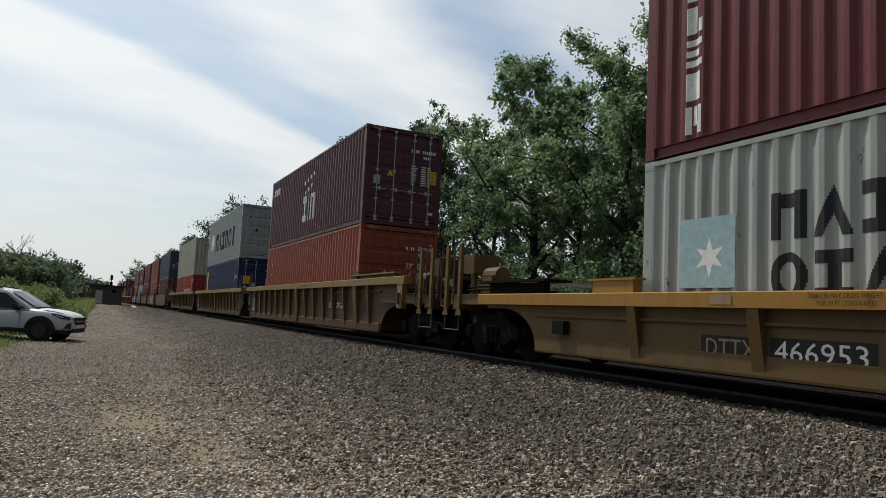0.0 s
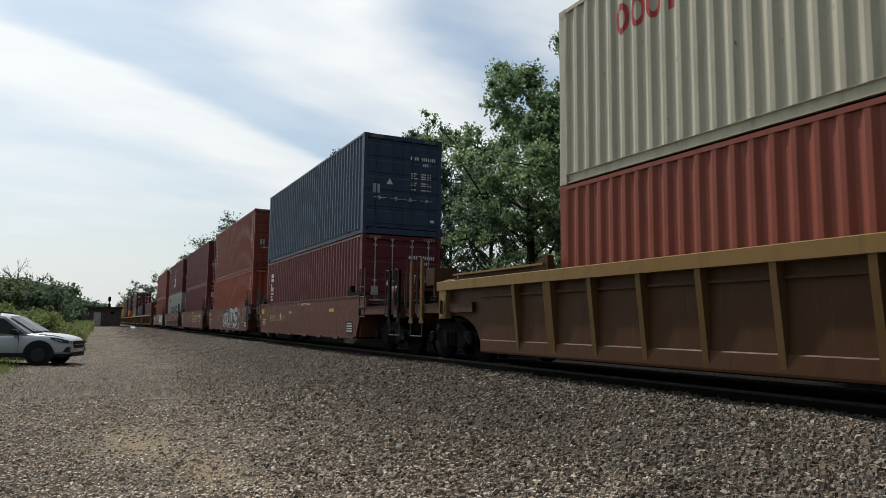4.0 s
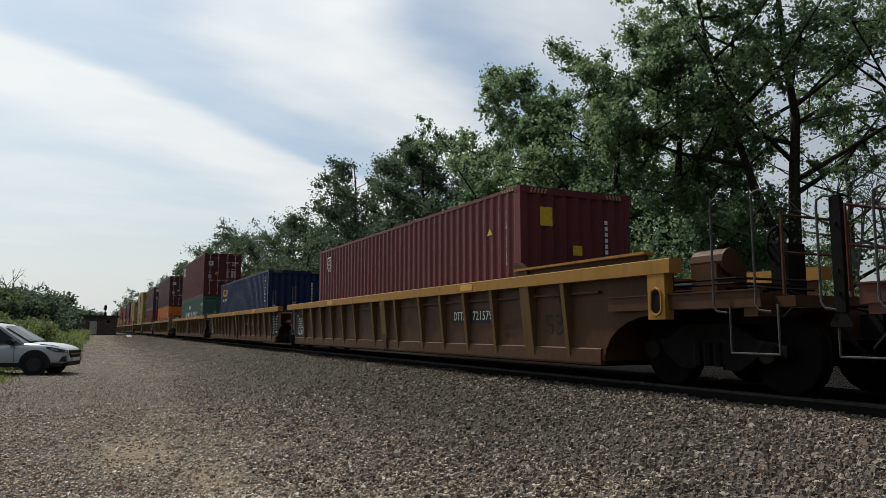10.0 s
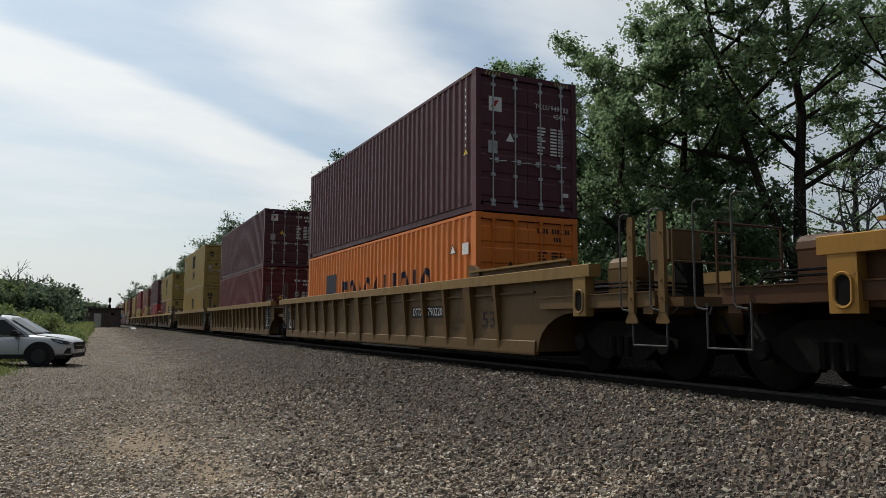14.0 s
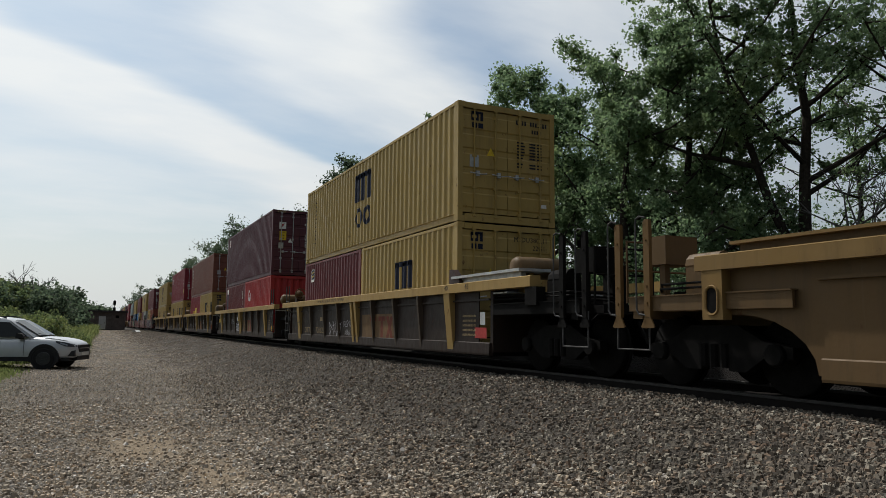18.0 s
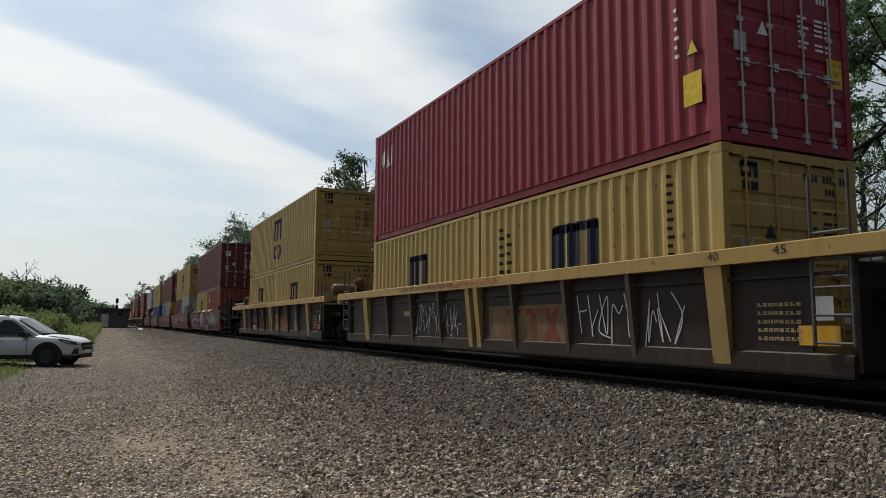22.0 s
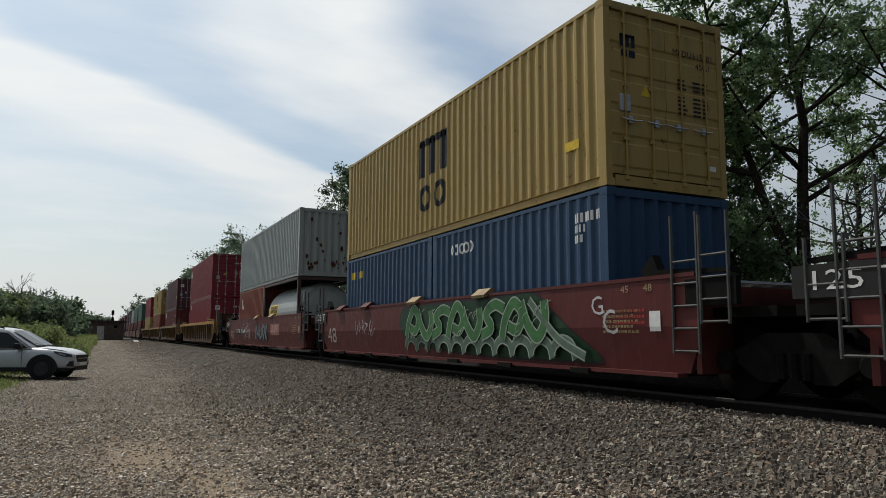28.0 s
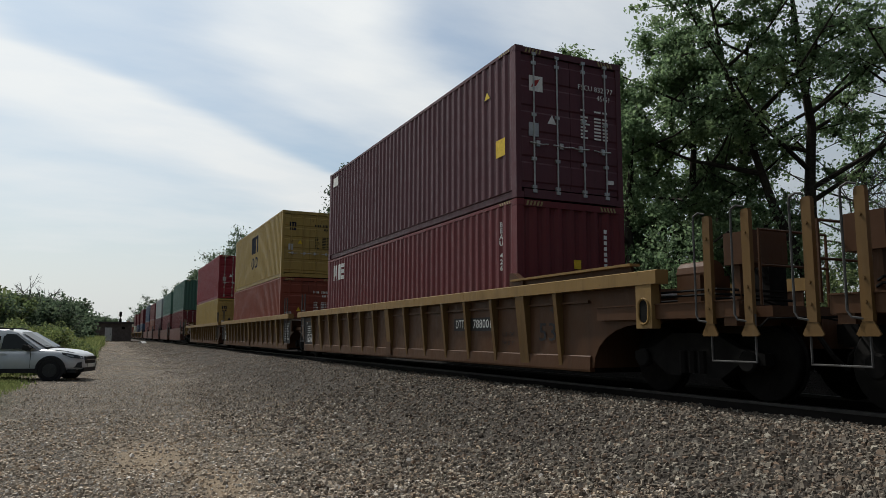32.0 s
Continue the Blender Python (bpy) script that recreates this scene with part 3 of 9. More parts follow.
def scatter_stones(name, label, n, spread, sizes, seed, mat, sink=0.2, blocky=15.0):
    """Crushed stone as real pieces: chipped blocks with a flat top and steep sides nearby, plain splinters past the distance blocky."""
    rng = np.random.default_rng(seed)
    x, y = spread(rng, n)
    order = np.argsort(y, kind="stable")
    x, y = x[order], y[order]
    n, m = len(x), int(np.searchsorted(y, blocky))
    z = ground_z(x, y) + relief(x, y)
    size = (rng.uniform(*sizes, n) + 0.0011 * np.maximum(0, y - 9)) * rng.choice([0.6, 0.85, 1.0, 1.25], n)
    ang, tip = rng.uniform(0, 6.283, n), rng.normal(0, 0.33, n)
    wide, deep, tall = rng.uniform(0.85, 1.45, n), rng.uniform(0.65, 1.1, n), rng.uniform(0.7, 1.5, n)

    tall *= np.clip(1.1 - 0.028 * (y - 8), 0.42, 1.0)

    def placed(local, k):
        """Turns, tips and sets down the pieces k, given in units of half their size."""
        local = local * np.stack([wide[k], deep[k], tall[k]], 1)[:, None]
        c, s_, ct, st = (f[:, None] for f in (np.cos(ang[k]), np.sin(ang[k]), np.cos(tip[k]), np.sin(tip[k])))
        lx, ly, lz = local[..., 0], local[..., 1], local[..., 2]
        ly, lz = ly * ct - lz * st, ly * st + lz * ct
        half = size[k][:, None] / 2
        return np.stack([x[k][:, None] + (lx * c - ly * s_) * half, y[k][:, None] + (lx * s_ + ly * c) * half, z[k][:, None] + lz * half - sink * half], 2).reshape(-1, 3)

    turn = rng.uniform(0, 0.5, (m, 1)) + np.array([0.0, 1.5, 2.9, 4.6]) + rng.uniform(-0.35, 0.35, (m, 4))
    foot = np.stack([np.cos(turn), np.sin(turn), np.full((m, 4), -0.25)], 2) * rng.uniform(0.9, 1.25, (m, 4, 1))
    lid = np.stack([np.cos(turn) * 0.74, np.sin(turn) * 0.74, np.zeros((m, 4))], 2) * rng.uniform(0.7, 1.2, (m, 4, 1))
    lid[..., 2] = rng.uniform(0.62, 1.12, (m, 4))
    near = placed(np.concatenate([foot, lid], 1), slice(0, m))
    corner = np.array([(-1, 0, -0.4), (0, -1, -0.4), (1, 0, -0.4), (0, 1, -0.4), (0, 0, 1.15)], float)
    far = placed(corner[None] * rng.uniform(0.8, 1.25, (n - m, 5, 1)) + rng.uniform(-0.3, 0.3, (n - m, 5, 3)), slice(m, n))
    block = np.array([(0, 1, 5), (0, 5, 4), (1, 2, 6), (1, 6, 5), (2, 3, 7), (2, 7, 6), (3, 0, 4), (3, 4, 7), (4, 5, 6), (4, 6, 7)])
    chip = np.array([(0, 1, 4), (1, 2, 4), (2, 3, 4), (3, 0, 4)])
    faces = np.concatenate([(block[None] + 8 * np.arange(m)[:, None, None]).reshape(-1), (chip[None] + 8 * m + 5 * np.arange(n - m)[:, None, None]).reshape(-1)])
    verts = np.concatenate([near, far])
    me = bpy.data.meshes.new(name)
    me.vertices.add(len(verts))
    me.vertices.foreach_set("co", verts.ravel())
    me.loops.add(len(faces))
    me.loops.foreach_set("vertex_index", faces.astype(np.int32))
    me.polygons.add(len(faces) // 3)
    me.polygons.foreach_set("loop_start", np.arange(0, len(faces), 3, dtype=np.int32))
    me.polygons.foreach_set("use_smooth", np.zeros(len(faces) // 3, dtype=bool))
    me.update()
    me.validate()
    tagged(piece(name, me, mat), label, "gravel", kind="stuff")


def field(rng, n, x0, x1, y0, power):
    """Places that thin out with distance, from the left edge of the lane onwards."""
    y = y0 + 114 * rng.uniform(0, 1, n) ** power
    left = np.maximum(x0, -0.085 * y - 0.9 + rng.normal(0, 0.35, n))
    x = left + (x1 - left) * rng.uniform(0, 1, n)
    return x, y, n


def bank_spread(rng, n):
    """The dark ballast, dense in front of the viewer and thinner with distance; it thins out towards the lane."""
    x, y, k = field(rng, n, 1.6, 6.98, 2.3, 2.4)
    edge = np.array([noise.noise((a * 0.6, b * 0.35, 7.0)) for a, b in zip(x, y)])
    keep = x + 1.3 * edge > 1.6 + 2.2 * rng.uniform(0, 1, k) ** 1.5
    return x[keep], y[keep]


def lane_spread(rng, n):
    """Smaller pale gravel on the lane, with bare trodden patches."""
    x, y, k = field(rng, n, -4.6, 4.4, 4.6, 2.6)
    worn = np.array([noise.noise((a * 1.3, b * 0.9, 9.0)) for a, b in zip(x, y)])
    dust = np.maximum(np.exp(-((x - 0.58) / 0.5) ** 2 - ((y - 9.8) / 1.5) ** 2), np.exp(-((x - 1.15) / 0.3) ** 2 - ((y - 7.7) / 0.9) ** 2))
    keep = (rng.uniform(0, 1, k) > 0.62 * dust + 0.18 * (worn > 0.3)) & (x < 2.2 + 2.2 * rng.uniform(0, 1, k))
    return x[keep], y[keep]


scatter_stones("track_ballast", "loose dark grey crushed stone ballast", 128000, bank_spread, (0.029, 0.054), 3, STONE)
scatter_stones("lane_gravel", "pale gravel strewn over a dusty lane", 115000, lane_spread, (0.024, 0.050), 5, LANE_STONE)

# ---------------------------------------------------------------- containers
MOVERS = []   # (thing, place along the train, height): all that rolls


def corrugation(a, b, depth=0.036):
    """Breakpoints (place, depth) of a pressed steel wall between two posts."""
    n = max(2, round((b - a) / 0.278))
    p = (b - a) / n
    out = [(a, 0.0)]
    for i in range(n):
        y = a + i * p
        out += [(y + p * 0.125, 0.0), (y + p * 0.375, depth), (y + p * 0.625, depth), (y + p * 0.875, 0.0)]
    return out + [(b, 0.0)]


def rounded(prof, r=0.011):
    """The same line with each bend eased over three short chords, as pressed sheet has it."""
    out = [prof[0]]
    for (ya, da), (yb, db), (yc, dc) in zip(prof, prof[1:], prof[2:]):
        if abs(db - da) + abs(dc - db) < 1e-6:
            out.append((yb, db))
            continue
        pa = (yb - r, db + (da - db) * r / (yb - ya))
        pc = (yb + r, db + (dc - db) * r / (yc - yb))
        out += [pa, ((pa[0] + 2 * yb) / 3, (pa[1] + 2 * db) / 3), ((pc[0] + 2 * yb) / 3, (pc[1] + 2 * db) / 3), pc]
    return out + [prof[-1]]


def wall_side(s, length, height, sign):
    prof = corrugation(-length / 2 + 0.16, length / 2 - 0.16)
    prof = rounded(prof) if sign < 0 else prof
    x = 1.214
    n = len(prof)
    z0, z1 = 0.155, height - 0.065
    vs = [(sign * (x - d), y, z0) for y, d in prof] + [(sign * (x - d), y, z1) for y, d in prof]
    s.add(vs, [(i, i + 1, n + i + 1, n + i) for i in range(n - 1)])


def wall_end(s, length, height):
    prof = corrugation(-1.1, 1.1, 0.045)
    n = len(prof)
    y = length / 2 - 0.012
    z0, z1 = 0.15, height - 0.10
    s.add([(u, y - d, z0) for u, d in prof] + [(u, y - d, z1) for u, d in prof], [(i, i + 1, n + i + 1, n + i) for i in range(n - 1)])


def roof_sheet(s, length, height):
    prof = corrugation(-length / 2 + 0.10, length / 2 - 0.10, 0.02)
    n = len(prof)
    s.add([(-1.17, y, height - 0.012 - d) for y, d in prof] + [(1.17, y, height - 0.012 - d) for y, d in prof], [(i, i + 1, n + i + 1, n + i) for i in range(n - 1)])


def door_leaf(s, height):
    """One door leaf, hinged at x = 0 and 1.1 wide, with pressed panels between flat bands."""
    z0, z1 = 0.20, height - 0.15
    out = [(0.02, z1), (0.02, z0), (-0.02, z0)]
    for k in range(5):
        a = z0 + 0.10 + k * (z1 - z0 - 0.12) / 5
        b = a + (z1 - z0 - 0.12) / 5 - 0.10
        out += [(-0.02, a), (-0.036, a + 0.03), (-0.036, b - 0.03), (-0.02, b)]
    s.prism(out + [(-0.02, z1)], 0.0, 1.10, "x")


def lock_rod(s, height):
    s.tube([(0, -0.055, 0.12), (0, -0.055, height - 0.10)], 0.017, 6)
    for z in (0.22, 0.75, height * 0.55, height - 0.3):
        s.box(-0.05, 0.05, -0.062, -0.02, z - 0.03, z + 0.03)
    for z in (0.14, height - 0.125):
        s.box(-0.045, 0.045, -0.07, -0.015, z - 0.03, z + 0.03)


def door_handle(s):
    s.tube([(0, -0.07, 1.05), (0.26, -0.075, 1.03), (0.40, -0.07, 1.05)], 0.013, 6)
    s.box(0.14, 0.22, -0.07, -0.02, 0.99, 1.10)


def castings(s, height):
    """The eight corner blocks with their lashing holes are told apart, so this makes one, at the origin."""
    s.box(-0.082, 0.082, -0.089, 0.089, -0.059, 0.059)
    s.prism([(-0.045, -0.03), (0.045, -0.03), (0.045, 0.03), (-0.045, 0.03)], -0.084, -0.0825, "x")


def container(length, height, colour, label, doors=True, near=True, group="containers on the train"):
    """A steel shipping container with its base at the origin. The doors, if shown, are on the -y end."""
    mat = PAINTS[colour]
    ob = thing("shipping_container", label, "shipping container", group)
    h, l2 = height, length / 2
    for sign in (-1, 1):
        piece("side_wall", shared(("side_wall", length, h, sign), lambda s: wall_side(s, length, h, sign), sign < 0), mat, ob)
        piece("bottom_rail", shared(("bottom_rail", length, sign), lambda s: s.prism([(sign * 1.212, 0.012), (sign * 1.212, 0.024), (sign * 1.176, 0.028), (sign * 1.176, 0.150), (sign * 1.205, 0.156), (sign * 1.205, 0.162), (sign * 1.15, 0.162), (sign * 1.15, 0.012)], -l2 + 0.17, l2 - 0.17, "y")), mat, ob)
        piece("top_rail", shared(("top_rail", length, h, sign), lambda s: s.box(sign * 1.19 - 0.028, sign * 1.19 + 0.028, -l2 + 0.17, l2 - 0.17, h - 0.07, h - 0.008)), mat, ob)
        for e in (-1, 1):
            piece("corner_post", shared(("corner_post", length, h, sign, e), lambda s: s.prism(
                [(sign * 1.216, e * (l2 - 0.004)), (sign * 1.216, e * (l2 - 0.165)), (sign * 1.15, e * (l2 - 0.165)), (sign * 1.15, e * (l2 - 0.07)), (sign * 1.10, e * (l2 - 0.07)), (sign * 1.10, e * (l2 - 0.004))], 0.12, h - 0.12, "z")), mat, ob)
            if near:
                for z in (0.059, h - 0.059):
                    piece("corner_casting", shared("corner_casting", lambda s: castings(s, h)), mat, ob, "", pose(sign * 1.137, e * (l2 - 0.089), z, 0, 0, 180 if sign > 0 else 0))
    piece("roof", shared(("roof", length, h), lambda s: roof_sheet(s, length, h)), mat, ob)
    if near:
        piece("floor", shared(("floor", length), lambda s: s.box(-1.16, 1.16, -l2 + 0.05, l2 - 0.05, 0.03, 0.15)), STEEL, ob)
    for e in (-1, 1):
        piece("end_sill", shared(("end_sill", length, e), lambda s: s.box(-1.05, 1.05, e * l2 - 0.05 - e * 0.052, e * l2 + 0.05 - e * 0.052, 0.01, 0.17)), mat, ob)
        piece("end_header", shared(("end_header", length, h, e), lambda s: s.box(-1.05, 1.05, e * l2 - 0.05 - e * 0.052, e * l2 + 0.05 - e * 0.052, h - 0.13, h - 0.01)), mat, ob)
    if near and h > 2.7:
        def tape(s):
            for e in (-1, 1):
                for k in range(5):
                    a = e * (1.02 - k * 0.075)
                    s.add([(a, -l2 - 0.004, h - 0.115), (a - e * 0.04, -l2 - 0.004, h - 0.115), (a - e * 0.07, -l2 - 0.004, h - 0.03), (a - e * 0.03, -l2 - 0.004, h - 0.03)], [(0, 1, 2, 3)])
            for k in range(5):
                a = -l2 + 0.22 + k * 0.085
                s.add([(-1.2195, a, h - 0.066), (-1.2195, a + 0.04, h - 0.066), (-1.2195, a + 0.07, h - 0.012), (-1.2195, a + 0.03, h - 0.012)], [(0, 1, 2, 3)])
        tagged(piece("hazard_tape", shared(("hazard_tape", length, h), tape), HAZARD, ob, "faded yellow hazard stripes"), kind="stuff")
    if doors:
        for sign in (-1, 1):
            turn = pose(sign * 1.105, -l2 + 0.055, 0) @ Matrix.Diagonal((-sign, 1, 1, 1))
            door = piece("door", shared(("door", h), lambda s: door_leaf(s, h)), mat, ob, "", turn)
            if near:
                for u in (0.28, 0.80):
                    piece("lock_rod", shared(("lock_rod", h), lambda s: lock_rod(s, h)), GALV if colour in ("plum", "maroon", "crimson", "brown", "navy", "red") else mat, door, "", pose(u, 0, 0))
                    piece("door_handle", shared("door_handle", door_handle), GALV, door, "", pose(u - 0.1, 0, 0))
        piece("end_wall", shared(("end_wall", length, h), lambda s: wall_end(s, length, h)), mat, ob)
    else:
        piece("end_wall", shared(("end_wall", length, h), lambda s: wall_end(s, length, h)), mat, ob)
        piece("front_wall", shared(("end_wall", length, h), lambda s: wall_end(s, length, h)), mat, ob, "", pose(0, 0, 0, 0, 0, 180))
    return ob


def mark(ob, rects, mat, length=12.19, name="marking"):
    """Plain shapes painted on the pressed near side: (y, z, width, height, slant) with y the far edge; they follow the wall's folds."""
    prof = corrugation(-length / 2 + 0.16, length / 2 - 0.16)
    ps, ds = [p[0] for p in prof], [p[1] for p in prof]
    s = Shape()
    for y, z, w, h, *sl in rects:
        slant = sl[0] if sl else 0.0
        for lo, hi in ((-w, 0.0),):
            cuts = sorted({y + lo, y + hi} | {p for p in ps if y + lo < p < y + hi})
            for c0, c1 in zip(cuts, cuts[1:]):
                q = []
                for c, zz in ((c0, 0), (c1, 0), (c1, 1), (c0, 1)):
                    q.append((-1.2175 + float(np.interp(c, ps, ds)), c, z + zz * h + slant * ((c - (y + lo)) / w)))
                s.add(q, [(0, 1, 2, 3)])
    return part(name, s, mat, ob)


# ---------------------------------------------------------------- well cars
def bogie(parent, y):
    """A two-axle bogie under the end of a well car."""
    def side_casting(s, sign):
        s.prism([(-1.10, 0.43), (-1.10, 0.56), (-0.72, 0.62), (-0.36, 0.80), (0.36, 0.80), (0.72, 0.62), (1.10, 0.56), (1.10, 0.43), (0.74, 0.44), (0.46, 0.26), (0.22, 0.26), (0.20, 0.34), (-0.20, 0.34), (-0.22, 0.26), (-0.46, 0.26), (-0.74, 0.44)],
                sign * 1.0 - 0.07, sign * 1.0 + 0.07, "x")
        for u in (-0.16, 0.0, 0.16):
            s.tube([(sign * 1.06, u, 0.30), (sign * 1.06, u, 0.58)], 0.065, 8)
        for u in (-0.89, 0.89):
            s.disc((sign * 1.09, u, 0.47), "x", 0.13, 0.10, 12, 0.02)

    def wheel(s):
        s.disc((0, 0, 0), "x", 0.455, 0.135, 20, 0.02)
        s.disc((0.06, 0, 0), "x", 0.485, 0.03, 20)
        s.disc((-0.07, 0, 0), "x", 0.12, 0.06, 10, 0.01)

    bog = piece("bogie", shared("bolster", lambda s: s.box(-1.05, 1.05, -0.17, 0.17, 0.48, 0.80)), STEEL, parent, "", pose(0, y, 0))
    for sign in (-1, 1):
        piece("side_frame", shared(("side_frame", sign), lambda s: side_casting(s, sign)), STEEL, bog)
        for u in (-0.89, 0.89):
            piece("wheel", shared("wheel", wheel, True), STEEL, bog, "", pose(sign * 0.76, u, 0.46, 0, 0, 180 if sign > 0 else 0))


def ladder(s, x, y, z0, z1, width=0.42):
    """Grab irons and steps on the corner of a car."""
    for u in (0, width):
        s.tube([(x, y - u, z0), (x, y - u, z1)], 0.022, 6)
    n = max(2, round((z1 - z0) / 0.34))
    for i in range(n):
        z = z0 + 0.03 + i * (z1 - z0) * 0.8 / n
        s.tube([(x, y, z), (x, y - width, z)], 0.016, 6)


def hand_rail(s, x, sign, z0, z1):
    """A tall bent grab rail with its flat stay."""
    s.prism([(x - 0.035, -0.055), (x + 0.02, -0.055), (x + 0.02, -0.04), (x - 0.018, -0.04), (x - 0.018, 0.04), (x + 0.02, 0.04), (x + 0.02, 0.055), (x - 0.035, 0.055)], z0 - 0.08, z1 - 0.05, "z")
    s.prism([(x - 0.033, -0.045), (x + 0.018, -0.045), (x + 0.018, 0.045), (x - 0.033, 0.045)], z1 - 0.05, z1 - 0.03, "z")
    for z in (z0 + 0.1, z0 + 0.32, z1 - 0.3):
        s.disc((x - 0.04, 0, z), "x", 0.016, 0.02, 6)
    s.prism([(-0.055, z0 - 0.08), (0.055, z0 - 0.08), (0.12, z0 - 0.20), (0.10, z0 - 0.22), (-0.10, z0 - 0.22), (-0.12, z0 - 0.20)], x - 0.03, x - 0.01, "x")


def grab_iron(s, x, z0, z1):
    """A thin bent rod that stands a hand's width off its stanchion."""
    s.tube([(x - 0.02, 0.03, z1 - 0.02), (x - 0.05, 0.10, z1), (x - 0.05, 0.17, z1 - 0.03), (x - 0.05, 0.18, z1 - 0.1), (x - 0.05, 0.18, z0 + 0.08), (x - 0.05, 0.14, z0 + 0.02), (x - 0.02, 0.02, z0)], 0.013, 6)


def end_platform(ob, mat, sign, start, joint, coupled, kind, brake, rails=None, posts=True):
    """What reaches past the well: the deck over the bogie and, at a coupled end, rails, step and coupler."""
    a, b = sorted((sign * start, sign * (joint - (0.35 if coupled else 0.12))))
    piece("end_deck", shared(("end_deck", kind, sign, start, joint, coupled), lambda s: s.box(-1.15, 1.15, a, b, 0.98, 1.10).box(-0.35, 0.35, a, b, 0.62, 0.99)), mat, ob)
    piece("walkway", shared(("walkway", sign, start, joint), lambda s: [s.box(-1.35, 1.3, sign * start + sign * k * 0.13 - 0.05, sign * start + sign * k * 0.13 + 0.05, 1.36, 1.39) for k in range(1, 5)]), GALV, ob)
    if coupled and posts is not None:
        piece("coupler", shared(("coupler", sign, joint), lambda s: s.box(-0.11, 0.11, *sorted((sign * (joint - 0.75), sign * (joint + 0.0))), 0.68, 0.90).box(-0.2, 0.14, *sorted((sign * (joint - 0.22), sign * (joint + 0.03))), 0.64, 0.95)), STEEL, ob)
        y = sign * (joint - 0.95)
        for u in (0.0, 0.57):
            if posts:
                piece("grab_rail", shared(("grab_rail", sign, kind), lambda s: hand_rail(s, -1.45, sign, 0.98, 2.20 if kind == "ribbed" else 2.05)), (rails or mat) if kind == "ribbed" else STEEL, ob, "", pose(0, y + sign * u, 0))
            piece("grab_iron", shared(("grab_iron", kind), lambda s: grab_iron(s, -1.45, 0.92, 2.22 if kind == "ribbed" else 2.03)), LADDER, ob, "", pose(0, y + sign * u, 0))
        piece("step", shared(("step", sign, joint), lambda s: s.tube([(-1.45, y, 1.0), (-1.45, y, 0.48), (-1.45, y + sign * 0.62, 0.48), (-1.45, y + sign * 0.62, 1.0)], 0.014, 6)), LADDER, ob)
        piece("cross_beam", shared(("cross_beam", sign, joint), lambda s: s.box(-1.42, 1.42, y - 0.09 + sign * 0.25, y + 0.09 + sign * 0.25, 0.88, 1.12)), mat, ob)
        piece("train_line", shared(("train_line", sign, start, joint), lambda s: [s.tube([(x, sign * (start - 0.1), z), (x, sign * (joint - 1.0), z), (x * 0.6, sign * (joint - 0.5), z - 0.05)], 0.016, 5) for x, z in ((-1.30, 1.26), (-1.28, 1.32), (-1.05, 1.22))]), STEEL, ob)
        piece("deck_channel", shared(("deck_channel", sign, start, joint), lambda s: s.prism([(-1.44, 0.98), (-1.40, 0.98), (-1.40, 1.16), (-1.44, 1.16)], *sorted((sign * (start + 0.25), sign * (joint - 0.55))), "y").prism([(-1.46, 1.16), (-1.34, 1.16), (-1.34, 1.175), (-1.46, 1.175)], *sorted((sign * (start + 0.25), sign * (joint - 0.55))), "y")), mat, ob)
        if kind == "ribbed" and posts:
            piece("tool_box", shared(("tool_box", sign, joint), lambda s: s.box(-1.18, -0.62, *sorted((sign * (joint - 0.98), sign * (joint - 0.55))), 1.60, 1.98).box(-1.12, -1.04, *sorted((sign * (joint - 0.9), sign * (joint - 0.8))), 1.10, 1.62)), mat, ob)
        piece("air_hose", shared(("air_hose", sign, joint), lambda s: s.tube([(-0.5, sign * (joint - 0.35), 0.85), (-0.55, sign * (joint - 0.1), 0.55), (-0.45, sign * joint, 0.40)], 0.028, 6)), STEEL, ob)
        piece("uncoupling_lever", shared(("uncoupling_lever", sign, joint), lambda s: s.tube([(-1.40, sign * (joint - 0.32), 0.86), (-1.32, sign * (joint - 0.28), 0.95), (-0.5, sign * (joint - 0.25), 0.98), (-0.2, sign * (joint - 0.12), 0.92)], 0.014, 5)), STEEL, ob)
        piece("brake_pipe", shared(("end_pipe", sign, joint), lambda s: s.tube([(-1.25, sign * (start - 0.2), 1.14), (-1.25, sign * (joint - 1.2), 1.14), (-0.8, sign * (joint - 0.8), 1.20), (-0.55, sign * (joint - 0.4), 1.0)], 0.022, 6)), STEEL, ob)
        piece("brake_valve", shared(("brake_valve", sign, joint), lambda s: s.box(-1.2, -0.7, *sorted((sign * (joint - 1.75), sign * (joint - 1.35))), 1.10, 1.52).tube([(-1.0, sign * (joint - 1.3), 1.55), (-1.0, sign * (joint - 1.8), 1.55)], [0.16, 0.16], 12)), mat, ob)
        piece("end_rail", shared(("end_rail", sign, joint), lambda s: s.tube([(-1.3, sign * (joint - 0.36), 1.1), (-1.3, sign * (joint - 0.36), 1.95), (-0.2, sign * (joint - 0.36), 1.95), (-0.2, sign * (joint - 0.36), 1.1)], 0.02, 6).tube([(-1.3, sign * (joint - 0.36), 1.55), (-0.2, sign * (joint - 0.36), 1.55)], 0.016, 6)), mat, ob)
